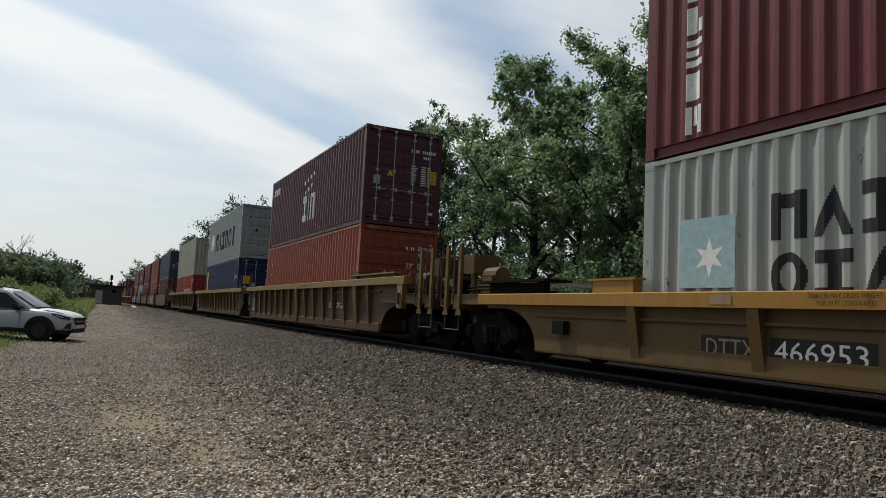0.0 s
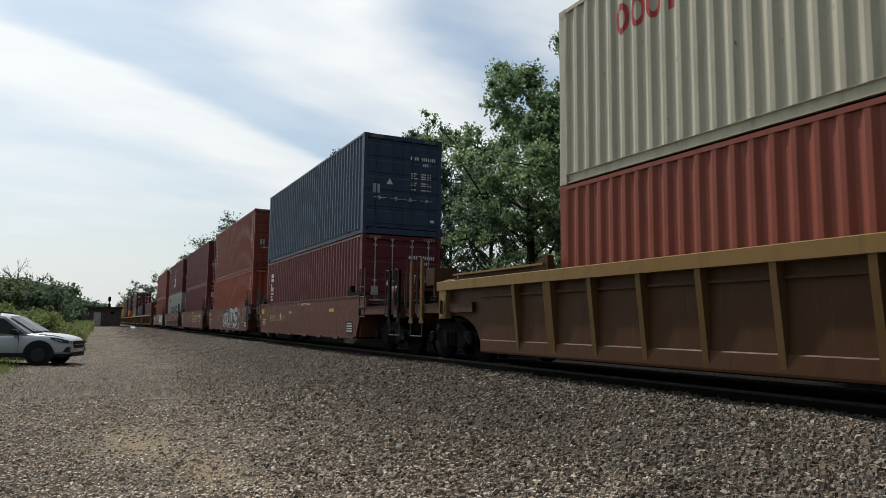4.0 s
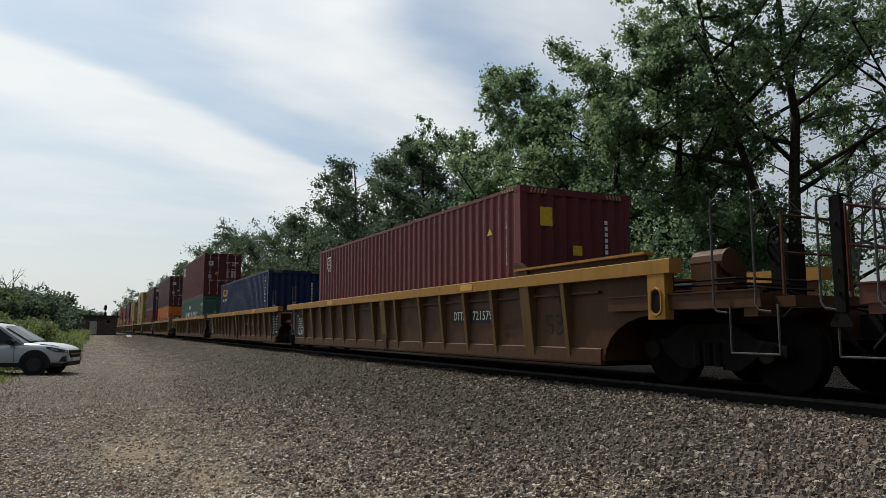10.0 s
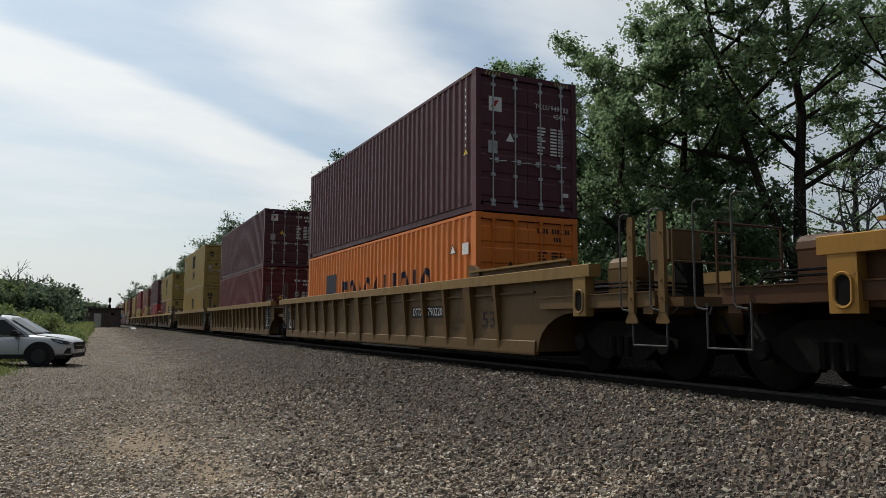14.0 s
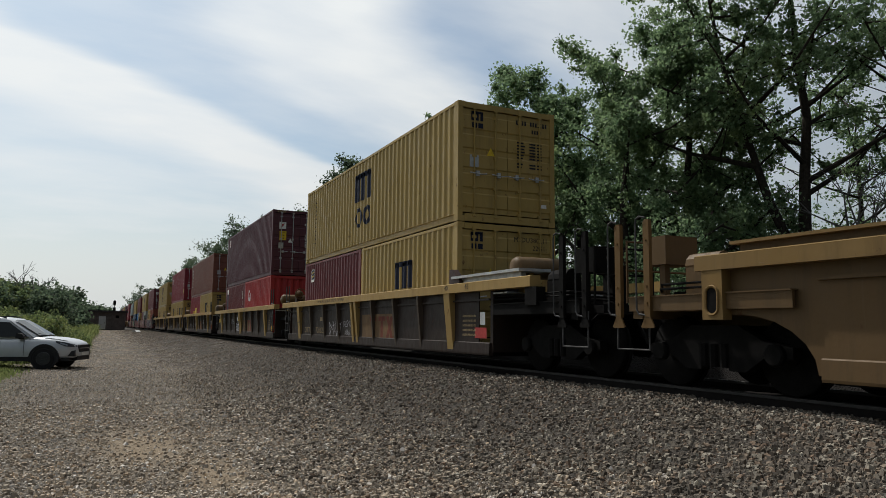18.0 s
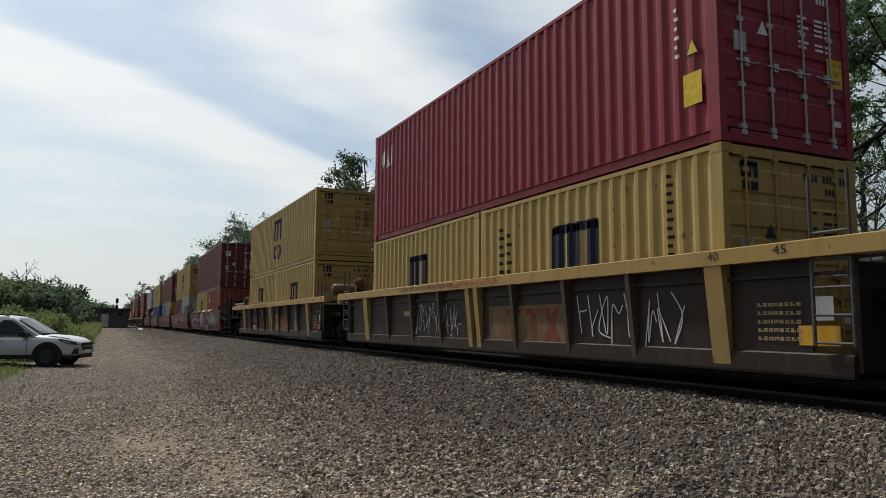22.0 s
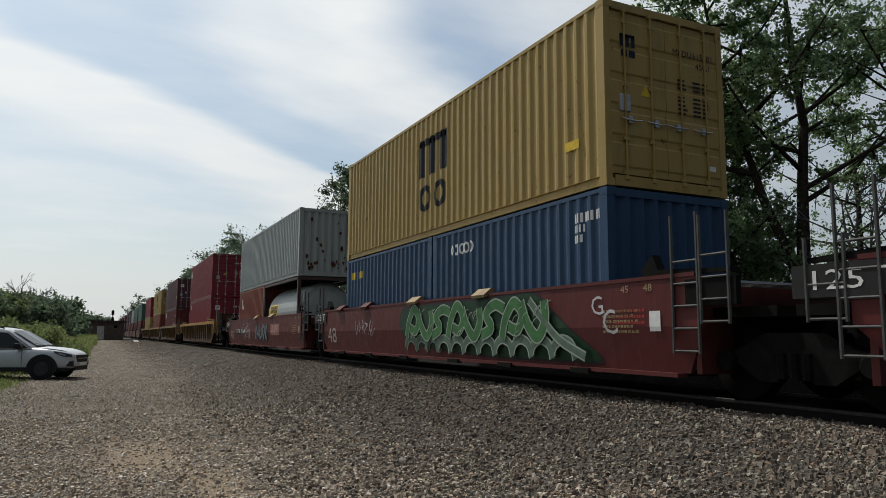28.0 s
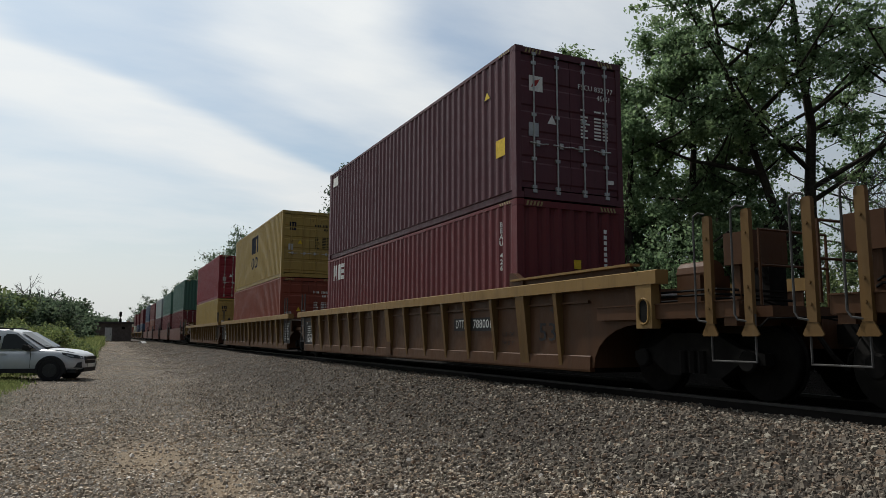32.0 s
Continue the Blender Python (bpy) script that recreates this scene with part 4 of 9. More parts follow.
        if brake:
            piece("brake_wheel", shared(("brake_wheel", sign, joint), lambda s: [s.tube([(-0.4 + 0.22 * math.cos(w), sign * (joint - 1.1), 1.75 + 0.22 * math.sin(w)) for w in np.linspace(0, 2 * math.pi, 15)], 0.018, 6), s.box(-0.55, -0.25, sign * (joint - 1.0) - 0.12, sign * (joint - 1.0) + 0.12, 1.1, 1.75),
                                                                                s.tube([(-0.62, sign * (joint - 1.1), 1.75), (-0.18, sign * (joint - 1.1), 1.75)], 0.012, 5), s.tube([(-0.4, sign * (joint - 1.1), 1.53), (-0.4, sign * (joint - 1.1), 1.97)], 0.012, 5)]), STEEL, ob)
    else:
        piece("grab_rail", shared(("small_grab", sign, start), lambda s: ladder(s, -1.44, sign * start + (0.21 if sign > 0 else 0.36), 0.55, 2.25)), LADDER, ob)


def arch_panel(s, x0, x1, a, arch, top, bottom, end):
    """Side sheet from a to the end, cut by a wheel arch that starts at y = arch. Mirrored by the sign of the values."""
    sg = 1 if end > 0 else -1
    pts = [(sg * a, bottom), (sg * arch, bottom)]
    r = 0.62
    for i in range(1, 7):
        w = i / 6 * math.pi / 2
        pts.append((sg * (arch + 1.0 * (1 - math.cos(w))), bottom + r * math.sin(w)))
    pts += [(sg * abs(end), bottom + r), (sg * abs(end), top), (sg * a, top)]
    s.prism(pts, x0, x1, "x")


def ribbed_well(ob, sill, panel, front, rear, ribs, brake=True, half=8.4, top=1.615, posts=True):
    """A well with a top sill, recessed side sheets and upright ribs. front and rear: (distance of the joint, coupled)."""
    zs = top - 0.185
    panel_m, sill_m = PAINTS[panel], PAINTS[sill]
    ends = {-1: front, 1: rear}
    lens = {sg: (joint - 1.8 if cp else joint - 0.72) for sg, (joint, cp) in ends.items()}
    for side in (-1, 1):
        key = (round(lens[-1], 2), round(lens[1], 2), side)
        piece("top_sill", shared(("top_sill", top, *key), lambda s: s.prism([(side * 1.30, zs), (side * 1.51, zs), (side * 1.51, top - 0.015), (side * 1.47, top), (side * 1.30, top)], -lens[-1], lens[1], "y")), sill_m, ob, "" if side > 0 else "worn painted top sill")
        x0, x1 = sorted((side * 1.335, side * 1.355))
        def sheets(s):
            s.box(x0, x1, -4.0, 4.0, 0.30, zs)
            for sg in (-1, 1):
                if half < 8:
                    s.box(x0, x1, *sorted((sg * 4.0, sg * 7.3)), 0.30, zs)
                else:
                    arch_panel(s, x0, x1, 4.0, half + 0.05, zs, 0.30, sg * (lens[sg] - 0.1))
        piece("side_sheet", shared(("side_sheet", half, top, ends[-1][1], ends[1][1], *key), sheets), panel_m, ob)
        piece("lower_chord", shared(("lower_chord", half, side), lambda s: s.prism([(side * 1.30, 0.24), (side * 1.385, 0.24), (side * 1.39, 0.27), (side * 1.382, 0.46), (side * 1.365, 0.475), (side * 1.30, 0.475)], -half, half, "y")), panel_m, ob)
        piece("upper_angle", shared(("upper_angle", half, top, side), lambda s: s.box(*sorted((side * 1.35, side * 1.40)), -half, half, zs - 0.18, zs - 0.145)), panel_m, ob)
        for y, w in ribs if side < 0 else ():
            piece("rib", shared(("rib", w, top, side), lambda s: s.prism([(side * 1.335, 0.28), (side * 1.385, 0.28), (side * 1.495, zs - 0.06), (side * 1.495, zs + 0.001), (side * 1.335, zs + 0.001)], -w / 2, w / 2, "y")), PAINTS["rib_tan"] if half > 8 else sill_m if w > 0.15 else PAINTS["rib_grey"], ob, "", pose(0, y, 0))
    if top > 1.5 and half > 8:
        c = next(y for y, w in ribs if abs(y) < 0.7 and w > 0.2)
        piece("foot_plate", shared("foot_plate", lambda s: s.prism([(-0.17, 0.30), (0.17, 0.30), (0.12, 0.62), (-0.12, 0.62)], -1.425, -1.40, "x")), panel_m, ob, "", pose(0, c, 0))
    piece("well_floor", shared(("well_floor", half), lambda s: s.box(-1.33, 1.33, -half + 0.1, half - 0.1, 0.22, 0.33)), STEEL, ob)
    for sg in (-1, 1):
        joint, cp = ends[sg]
        piece("bulkhead", shared(("bulkhead", half, top, sg), lambda s: s.box(-1.33, 1.33, sg * half - 0.05, sg * half + 0.05, 0.3, top - 0.115)), panel_m, ob)
        end_platform(ob, STEEL if half < 8 else panel_m, sg, half, joint, cp, "ribbed", brake and sg < 0, PAINTS["rib_tan"] if half > 8 else STEEL, posts)
        if cp and top < 1.5:
            piece("guide_plate", shared(("low_guide", sg), lambda s: s.box(-1.46, -1.30, *sorted((sg * 6.0, sg * 6.85)), top + 0.002, top + 0.17).box(-1.48, -1.28, *sorted((sg * 5.95, sg * 6.95)), top + 0.17, top + 0.20)), sill_m, ob)
            piece("tread_plate", shared(("low_tread", sg), lambda s: s.box(-1.45, -0.9, *sorted((sg * 8.1, sg * 10.3)), top + 0.20, top + 0.24).box(-1.3, -1.2, *sorted((sg * 8.3, sg * 10.1)), top, top + 0.2)), STEEL, ob)
            piece("side_box", shared(("low_box", sg), lambda s: s.box(-1.47, -1.35, *sorted((sg * 7.53, sg * 7.82)), 0.55, 0.75)), STEEL, ob)
            bogie(ob, sg * (joint - 1.65))
        elif cp and half < 8:
            piece("tread_plate", shared(("tread_plate", sg), lambda s: s.box(-1.46, -0.8, *sorted((sg * 6.3, sg * 8.9)), top + 0.10, top + 0.15).box(-1.35, -1.25, *sorted((sg * 6.4, sg * 8.8)), top, top + 0.1)), GALV, ob, "grey tread plate")
            piece("corner_guide", shared(("corner_guide", sg), lambda s: s.prism([(sg * 6.18, top), (sg * 6.62, top), (sg * 6.62, top + 0.05), (sg * 6.30, top + 0.30), (sg * 6.18, top + 0.30)], -1.44, -1.30, "x")), PAINTS["casting"], ob)
            piece("valve_box", shared(("valve_box", sg), lambda s: s.box(-1.50, -1.32, *sorted((sg * 9.15, sg * 9.5)), 1.12, 1.42)), STEEL, ob)
            bogie(ob, sg * (joint - 1.65))
        elif cp:
            piece("guide_rail", shared(("guide_rail", top, sg), lambda s: s.box(-1.46, -1.28, *sorted((sg * 6.25, sg * 9.42)), top + 0.09, top + 0.125)), sill_m, ob)
            piece("guide_web", shared(("guide_web", top, sg), lambda s: s.box(-1.37, -1.33, *sorted((sg * 6.3, sg * 9.35)), top, top + 0.09)), panel_m, ob)
            piece("corner_guide", shared(("corner_guide_53", top, sg), lambda s: s.prism([(sg * 6.16, top), (sg * 6.6, top), (sg * 6.6, top + 0.08), (sg * 6.28, top + 0.24), (sg * 6.16, top + 0.24)], -1.42, -1.30, "x")), panel_m, ob)
            bogie(ob, sg * (joint - 1.65))
            piece("jack_bracket", shared(("jack_bracket", sg, joint), lambda s: s.box(-1.50, -1.36, *sorted((sg * (joint - 2.2), sg * (joint - 1.9))), 0.86, zs)), sill_m, ob)
            # no hole is cut: a flat dark plate stands in for its shade
            piece("lift_pocket", shared(("lift_pocket", sg, joint), lambda s: s.prism([(sg * (joint - 2.05) + 0.075 * math.cos(w), 1.08 + (0.07 if math.sin(w) > 0 else -0.07) + 0.075 * math.sin(w)) for w in np.linspace(0, 2 * math.pi, 16, endpoint=False)], -1.504, -1.49, "x")), STEEL, ob, "dark plate for the shaded hole of the lifting pocket")
            piece("pocket_rim", shared(("pocket_rim", sg, joint), lambda s: s.tube([(-1.505, sg * (joint - 2.05) + 0.095 * math.cos(w), 1.08 + (0.07 if math.sin(w) > 0 else -0.07) + 0.095 * math.sin(w)) for w in np.linspace(0, 2 * math.pi, 17)], 0.016, 5)), sill_m, ob)
        elif sg > 0:
            bogie(ob, joint)


FOLD = (0.88, 0.075)   # height of the crease on the red cars, and how far the lower half leans in


def smooth_well(ob, panel, front, rear, half, top, bottom, brake=True):
    """A well with plain flush side sheets."""
    mat = PAINTS[panel]
    ends = {-1: front, 1: rear}
    for side in (-1, 1):
        x0, x1 = sorted((side * 1.36, side * 1.42))
        fold = FOLD if panel == "well_red" else None
        def sheet(s):
            rows = ((bottom, side * (1.42 - (fold[1] if fold else 0))), (fold[0] if fold else (top + bottom) / 2, side * 1.42), (top, side * 1.42))
            spans = ((-half + 0.2, half - 0.5), (-half - 0.1, half + 0.1), (-half, half + 0.1))
            for (za, xa), (zb, xb), (a0, a1), (b0, b1) in zip(rows, rows[1:], spans, spans[1:]):
                t = -side * 0.05
                s.add([(xa, a0, za), (xa, a1, za), (xb, b1, zb), (xb, b0, zb), (xa + t, a0, za), (xa + t, a1, za), (xb + t, b1, zb), (xb + t, b0, zb)],
                      [(0, 1, 2, 3), (7, 6, 5, 4), (0, 4, 5, 1), (1, 5, 6, 2), (2, 6, 7, 3), (3, 7, 4, 0)])
        piece("side_sheet", shared(("flush_sheet", half, top, bottom, side, panel), sheet), mat, ob)
        piece("top_flange", shared(("top_flange", half, top, side), lambda s: s.box(*sorted((side * 1.30, side * 1.435)), -half, half, top - 0.02, top + 0.03)), mat, ob)
        piece("bottom_flange", shared(("bottom_flange", half, bottom, side), lambda s: s.box(*sorted((side * 1.30, side * 1.46)), -half + 0.3, half - 0.5, bottom - 0.05, bottom)), mat, ob)
        for k in (-0.72, -0.45, -0.2, 0.12, 0.42, 0.7) if side < 0 else ():
            piece("bracket", shared(("bracket", side), lambda s: s.box(*sorted((side * 1.40, side * 1.50)), -0.22, 0.22, -0.07, 0.0)), STEEL if panel == "well_red" else LADDER, ob, "", pose(0, k * half, bottom - 0.01))
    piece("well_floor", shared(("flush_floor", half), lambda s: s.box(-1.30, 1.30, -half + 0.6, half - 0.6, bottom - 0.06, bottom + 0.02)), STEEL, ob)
    for sg in (-1, 1):
        joint, cp = ends[sg]
        piece("bulkhead", shared(("flush_bulkhead", half, sg, top), lambda s: s.box(-1.35, 1.35, sg * half - 0.04 - sg * 0.05, sg * half + 0.04 - sg * 0.05, bottom, top - 0.05)), mat, ob)
        end_platform(ob, STEEL if panel == "well_red" else mat, sg, half, joint, cp, "flush", brake and sg < 0)
        piece("ladder", shared(("ladder", half, sg), lambda s: ladder(s, -1.44, (half + 0.55) if sg > 0 else (-half - 0.1), 0.9, 2.2 if sg < 0 else 1.75)), LADDER, ob)
        piece("guide_plate", shared(("guide_plate", half, sg), lambda s: s.prism([(sg * (half - 0.9), 1.5), (sg * (half + 0.55), 1.5), (sg * (half + 0.55), 1.54), (sg * (half - 0.62), 1.60), (sg * (half - 0.72), 1.80), (sg * (half - 0.92), 1.62)], -1.43, -1.30, "x")), STEEL, ob)
        piece("end_box", shared(("end_box", half, sg), lambda s: s.box(-1.44, -1.36, *sorted((sg * (half - 0.15), sg * (half + 0.62))), 1.12, 1.44)), STEEL if panel == "well_red" else mat, ob)
        if cp:
            bogie(ob, sg * (joint - 1.75))
        elif sg > 0:
            bogie(ob, joint)


RIBS_53 = [(y, 0.09) for y in (7.1, 5.03, 4.0, 2.97, 1.93, 0.86, -1.32, -2.38, -3.47, -4.5, -5.58, -7.65)] + [(-0.2, 0.27), (6.1, 0.2), (-6.6, 0.27)]
RIBS_YELLOW = [(y, 0.09) for y in (7.1, 5.03, 4.0, 2.97, 1.93, 0.52, -1.0, -2.38, -3.42, -4.45, -5.5, -7.65)] + [(-0.22, 0.30), (6.1, 0.2), (-6.6, 0.27)]
SHIFT = {12: 0.4, 13: 0.2, 25: 0.1}   # how far a car's load sits off its middle
RIBS_LOW = [(y, 0.16) for y in (-6.0, -4.06, -2.05, 0.0, 2.05, 4.06, 6.0)]
RIBS_48 = [(y, 0.085) for y in (-4.65, -3.15, -1.6, 1.4, 2.9, 4.45)] + [(0.04, 0.16), (-0.30, 0.16), (-6.15, 0.26), (6.0, 0.30)]

# ---------------------------------------------------------------- the train
S, H = 2.591, 2.896
# place of the top container's far end, kind of well, then the loads: (length, height, colour, doors towards the viewer)
U20 = 6.058


def w40(colour, h, doors=True):
    return [(12.19, h, colour, doors, 0.0)]


def w20(far, near, far_doors=True, near_doors=True):
    """Two short containers end to end: the far one, then the near one."""
    return [(U20, S, far, far_doors, 3.066), (U20, S, near, near_doors, -3.066)]


TRAIN = [
    # far end, car kind, colours, lower load, upper load
    (7.48, "low", "well_yellow", "well_tan", w40("white", S, False), w40("maroon", H)),
    (31.39, "r53", "sill_tan", "well_brown", w40("orange_red", H), w40("plum", H)),
    (50.78, "r53", "sill_tan", "well_brown", w40("navy", H), w40("pale_grey", H)),
    (70.51, "r53", "sill_tan", "well_brown", w20("brick", "red", True, False), w40("beige", H, False)),
    (92.17, "f40", "well_rust", "", w40("maroon", H), w40("slate_blue", H)),
    (107.60, "f40", "well_rust", "", w40("orange_red", H, False), w40("brick", H)),
    (123.13, "f40", "well_rust", "", w40("maroon", H), w40("maroon", H)),
    (138.62, "f40", "well_rust", "", w40("white", H), w40("maroon", H)),
    (154.17, "f40", "well_rust", "", w40("brick", H), w40("brick", H)),
    (175.56, "r53", "well_yellow", "well_brown", w40("maroon", H, False), []),
    (195.27, "r53", "well_yellow", "well_brown", w40("navy", H, False), []),
    (214.95, "r53", "well_yellow", "well_brown", w40("green", S), w40("maroon", H)),
    (238.56, "r53", "sill_tan", "well_tan", w40("orange", S), w40("plum", H)),
    (258.38, "r53", "sill_tan", "well_tan", w40("maroon", H), w40("plum", S)),
    (278.03, "r53", "sill_tan", "well_tan", w40("yellow", H), w40("yellow", H)),
    (300.86, "r48", "sill_yellow", "well_black", w20("maroon", "yellow"), w40("yellow", S)),
    (318.95, "r48", "sill_yellow", "well_black", w20("maroon", "red", True, False), w40("plum", H)),
    (337.16, "r48", "sill_yellow", "well_black", w20("crimson", "yellow"), w40("brown", S)),
    (355.31, "r48", "sill_yellow", "well_black", w20("yellow", "yellow"), w40("crimson", H)),
    (373.56, "r48", "sill_yellow", "well_black", w20("yellow", "yellow"), w40("yellow", S)),
    (396.07, "f48", "well_red", "", w20("yellow", "brick", True, False), w40("maroon", H)),
    (414.04, "f48", "well_red", "", w20("maroon", "white"), w40("yellow", H)),
    (432.00, "f48", "well_red", "", w20("blue", "yellow"), w40("maroon", H)),
    (449.95, "f48", "well_red", "", w20("deep_blue", "deep_blue", True, False), w40("yellow", H)),
    (467.98, "f48", "well_red", "", [(U20, S, "brick", True, 3.066), (U20, S, "tank", True, -3.066)], w40("pale_grey", S, False)),
    (491.01, "r53", "well_yellow", "well_brown", w40("crimson", H), w40("crimson", H)),
    (514.56, "r53", "sill_tan", "well_brown", w40("maroon", H, False), w40("plum", H)),
    (533.99, "r53", "sill_tan", "well_brown", w40("brick", H), w40("yellow", H)),
    (553.15, "r53", "sill_tan", "well_brown", w40("yellow", H), w40("crimson", H)),
    (576.85, "f40", "well_rust", "", w40("maroon", H), w40("green", H, False)),
    (592.35, "f40", "well_rust", "", w40("maroon", H), w40("green", S)),
    (607.85, "f40", "well_rust", "", w40("plum", H), w40("pale_grey", S)),
    (623.35, "f40", "well_rust", "", w40("brown", H), w40("maroon", S)),
    (638.85, "f40", "well_rust", "", w40("maroon", H), w40("slate_blue", H)),
]
rnd = random.Random(11)
yy, kinds = 638.85, ("maroon", "plum", "beige", "crimson", "pale_grey", "brown", "yellow", "slate_blue", "maroon", "brick")
for k in range(21):
    yy += (23.4, 19.6, 19.6)[k % 3]
    TRAIN.append((yy, "r53", "sill_tan", "well_brown", w40(rnd.choice(kinds), H), w40(rnd.choice(kinds), rnd.choice((S, H)))))

TINT = {
    "maroon": "dark maroon", "plum": "plum-coloured", "brick": "faded brick-red", "orange_red": "orange-red", "red": "bright red", "crimson": "crimson",
    "pale_grey": "pale grey", "white": "dirty white", "beige": "beige", "navy": "navy blue", "deep_blue": "deep blue", "slate_blue": "slate blue", "blue": "bright blue",
    "green": "green", "orange": "bright orange", "yellow": "mustard yellow", "brown": "rusty brown",
}


def tank_container(near=True):
    """A silver road-and-rail tank held in a dark frame."""
    ob = thing("tank_container", "silver tank in a dark steel frame", "tank container", "containers on the train")
    l2, h = U20 / 2, S
    for sx in (-1, 1):
        for e in (-1, 1):
            piece("frame_post", shared("tank_post", lambda s: s.box(-0.06, 0.06, -0.06, 0.06, 0, h)), PAINTS["casting"], ob, "", pose(sx * 1.15, e * (l2 - 0.07), 0))
        piece("frame_rail", shared("tank_rail", lambda s: s.box(-0.05, 0.05, -l2, l2, h - 0.11, h - 0.005).box(-0.05, 0.05, -l2, l2, 0.005, 0.12)), PAINTS["casting"], ob, "", pose(sx * 1.16, 0, 0))
    for e in (-1, 1):
        piece("end_frame", shared("tank_end", lambda s: s.box(-1.1, 1.1, -0.05, 0.05, h - 0.12, h - 0.004).box(-1.1, 1.1, -0.05, 0.05, 0.004, 0.14).prism([(-1.1, 0.14), (-1.0, 0.14), (-0.45, 0.85), (-0.55, 0.85)], -0.03, 0.03, "y").prism([(1.1, 0.14), (1.0, 0.14), (0.45, 0.85), (0.55, 0.85)], -0.03, 0.03, "y")), PAINTS["casting"], ob, "", pose(0, e * (l2 - 0.06), 0))
    def barrel(s):
        s.tube([(0, -2.85, 1.32), (0, -2.80, 1.32), (0, -2.68, 1.32), (0, -2.45, 1.32), (0, 2.45, 1.32), (0, 2.68, 1.32), (0, 2.80, 1.32), (0, 2.85, 1.32)], [0.35, 0.72, 0.98, 1.10, 1.10, 0.98, 0.72, 0.35], 40)
    piece("tank", shared("tank_barrel", barrel, False), PAINTS["pale_grey"], ob, "dull silver barrel")
    piece("ladder", shared("tank_ladder", lambda s: ladder(s, 0.9, -l2 - 0.0, 0.2, 2.45, 0.0)), GALV, ob)
    piece("sign_band", shared("tank_band", lambda s: s.add([(-1.105 * math.cos(w), y, 1.32 + 1.105 * math.sin(w)) for y in (2.2, 0.75) for w in np.linspace(-0.1, 0.32, 8)], [(i, i + 1, i + 9, i + 8) for i in range(7)])), YELLOW_INK, ob, "orange and yellow band")
    piece("sign_bars", shared("tank_bars", lambda s: [s.add([(-1.11 * math.cos(w), a - d, 1.32 + 1.11 * math.sin(w)) for d in (0, 0.10) for w in (0.0, 0.1, 0.2, 0.27)], [(i, i + 1, i + 5, i + 4) for i in range(3)]) for a in np.linspace(2.05, 0.95, 8)]), BLACK, ob)
    return ob


WELLS, LOADS = {}, {}


def air_tank(car, y):
    tank = piece("air_tank", shared("air_tank", lambda s: s.tube([(-1.25, 0, 0), (-1.21, 0, 0), (-1.16, 0, 0), (-0.30, 0, 0), (-0.25, 0, 0), (-0.21, 0, 0)], [0.10, 0.17, 0.20, 0.20, 0.17, 0.10], 18), True), PAINTS["well_tan"], car, "rusty brake reservoir", pose(0, y, 1.82))
    piece("bracket", shared("tank_bracket", lambda s: s.prism([(-0.20, -0.45), (0.20, -0.45), (0.20, -0.10), (0.0, -0.04), (-0.20, -0.10)], -1.0, -0.94, "x")), PAINTS["sill_yellow"], tank)
    piece("bracket", shared("tank_bracket_far", lambda s: s.prism([(-0.20, -0.45), (0.20, -0.45), (0.20, -0.10), (0.0, -0.04), (-0.20, -0.10)], -0.5, -0.44, "x")), PAINTS["sill_yellow"], tank)


def hand_brake(car, y):
    wheel = piece("brake_wheel", shared("end_brake_wheel", lambda s: s.tube([(-0.9 + 0.2 * math.cos(w), 0, 1.98 + 0.2 * math.sin(w)) for w in np.linspace(0, 2 * math.pi, 19)], 0.018, 6)), PAINTS["well_tan"], car, "", pose(0, y, 0))
    piece("spoke", shared("brake_spoke", lambda s: s.tube([(-1.1, 0, 1.98), (-0.7, 0, 1.98)], 0.012, 5)), PAINTS["well_tan"], wheel)
    piece("spoke", shared("brake_spoke_up", lambda s: s.tube([(-0.9, 0, 1.78), (-0.9, 0, 2.18)], 0.012, 5)), PAINTS["well_tan"], wheel)
    piece("gear_box", shared("brake_gear", lambda s: s.tube([(-0.9, 0.05, 1.98), (-0.9, 0.12, 1.98), (-0.9, 0.30, 1.98), (-0.9, 0.36, 1.98)], [0.08, 0.15, 0.15, 0.08], 12)), PAINTS["well_tan"], wheel)
    piece("stand", shared("brake_stand", lambda s: s.box(-1.02, -0.78, 0.10, 0.34, 1.40, 1.86)), PAINTS["well_black"], wheel)


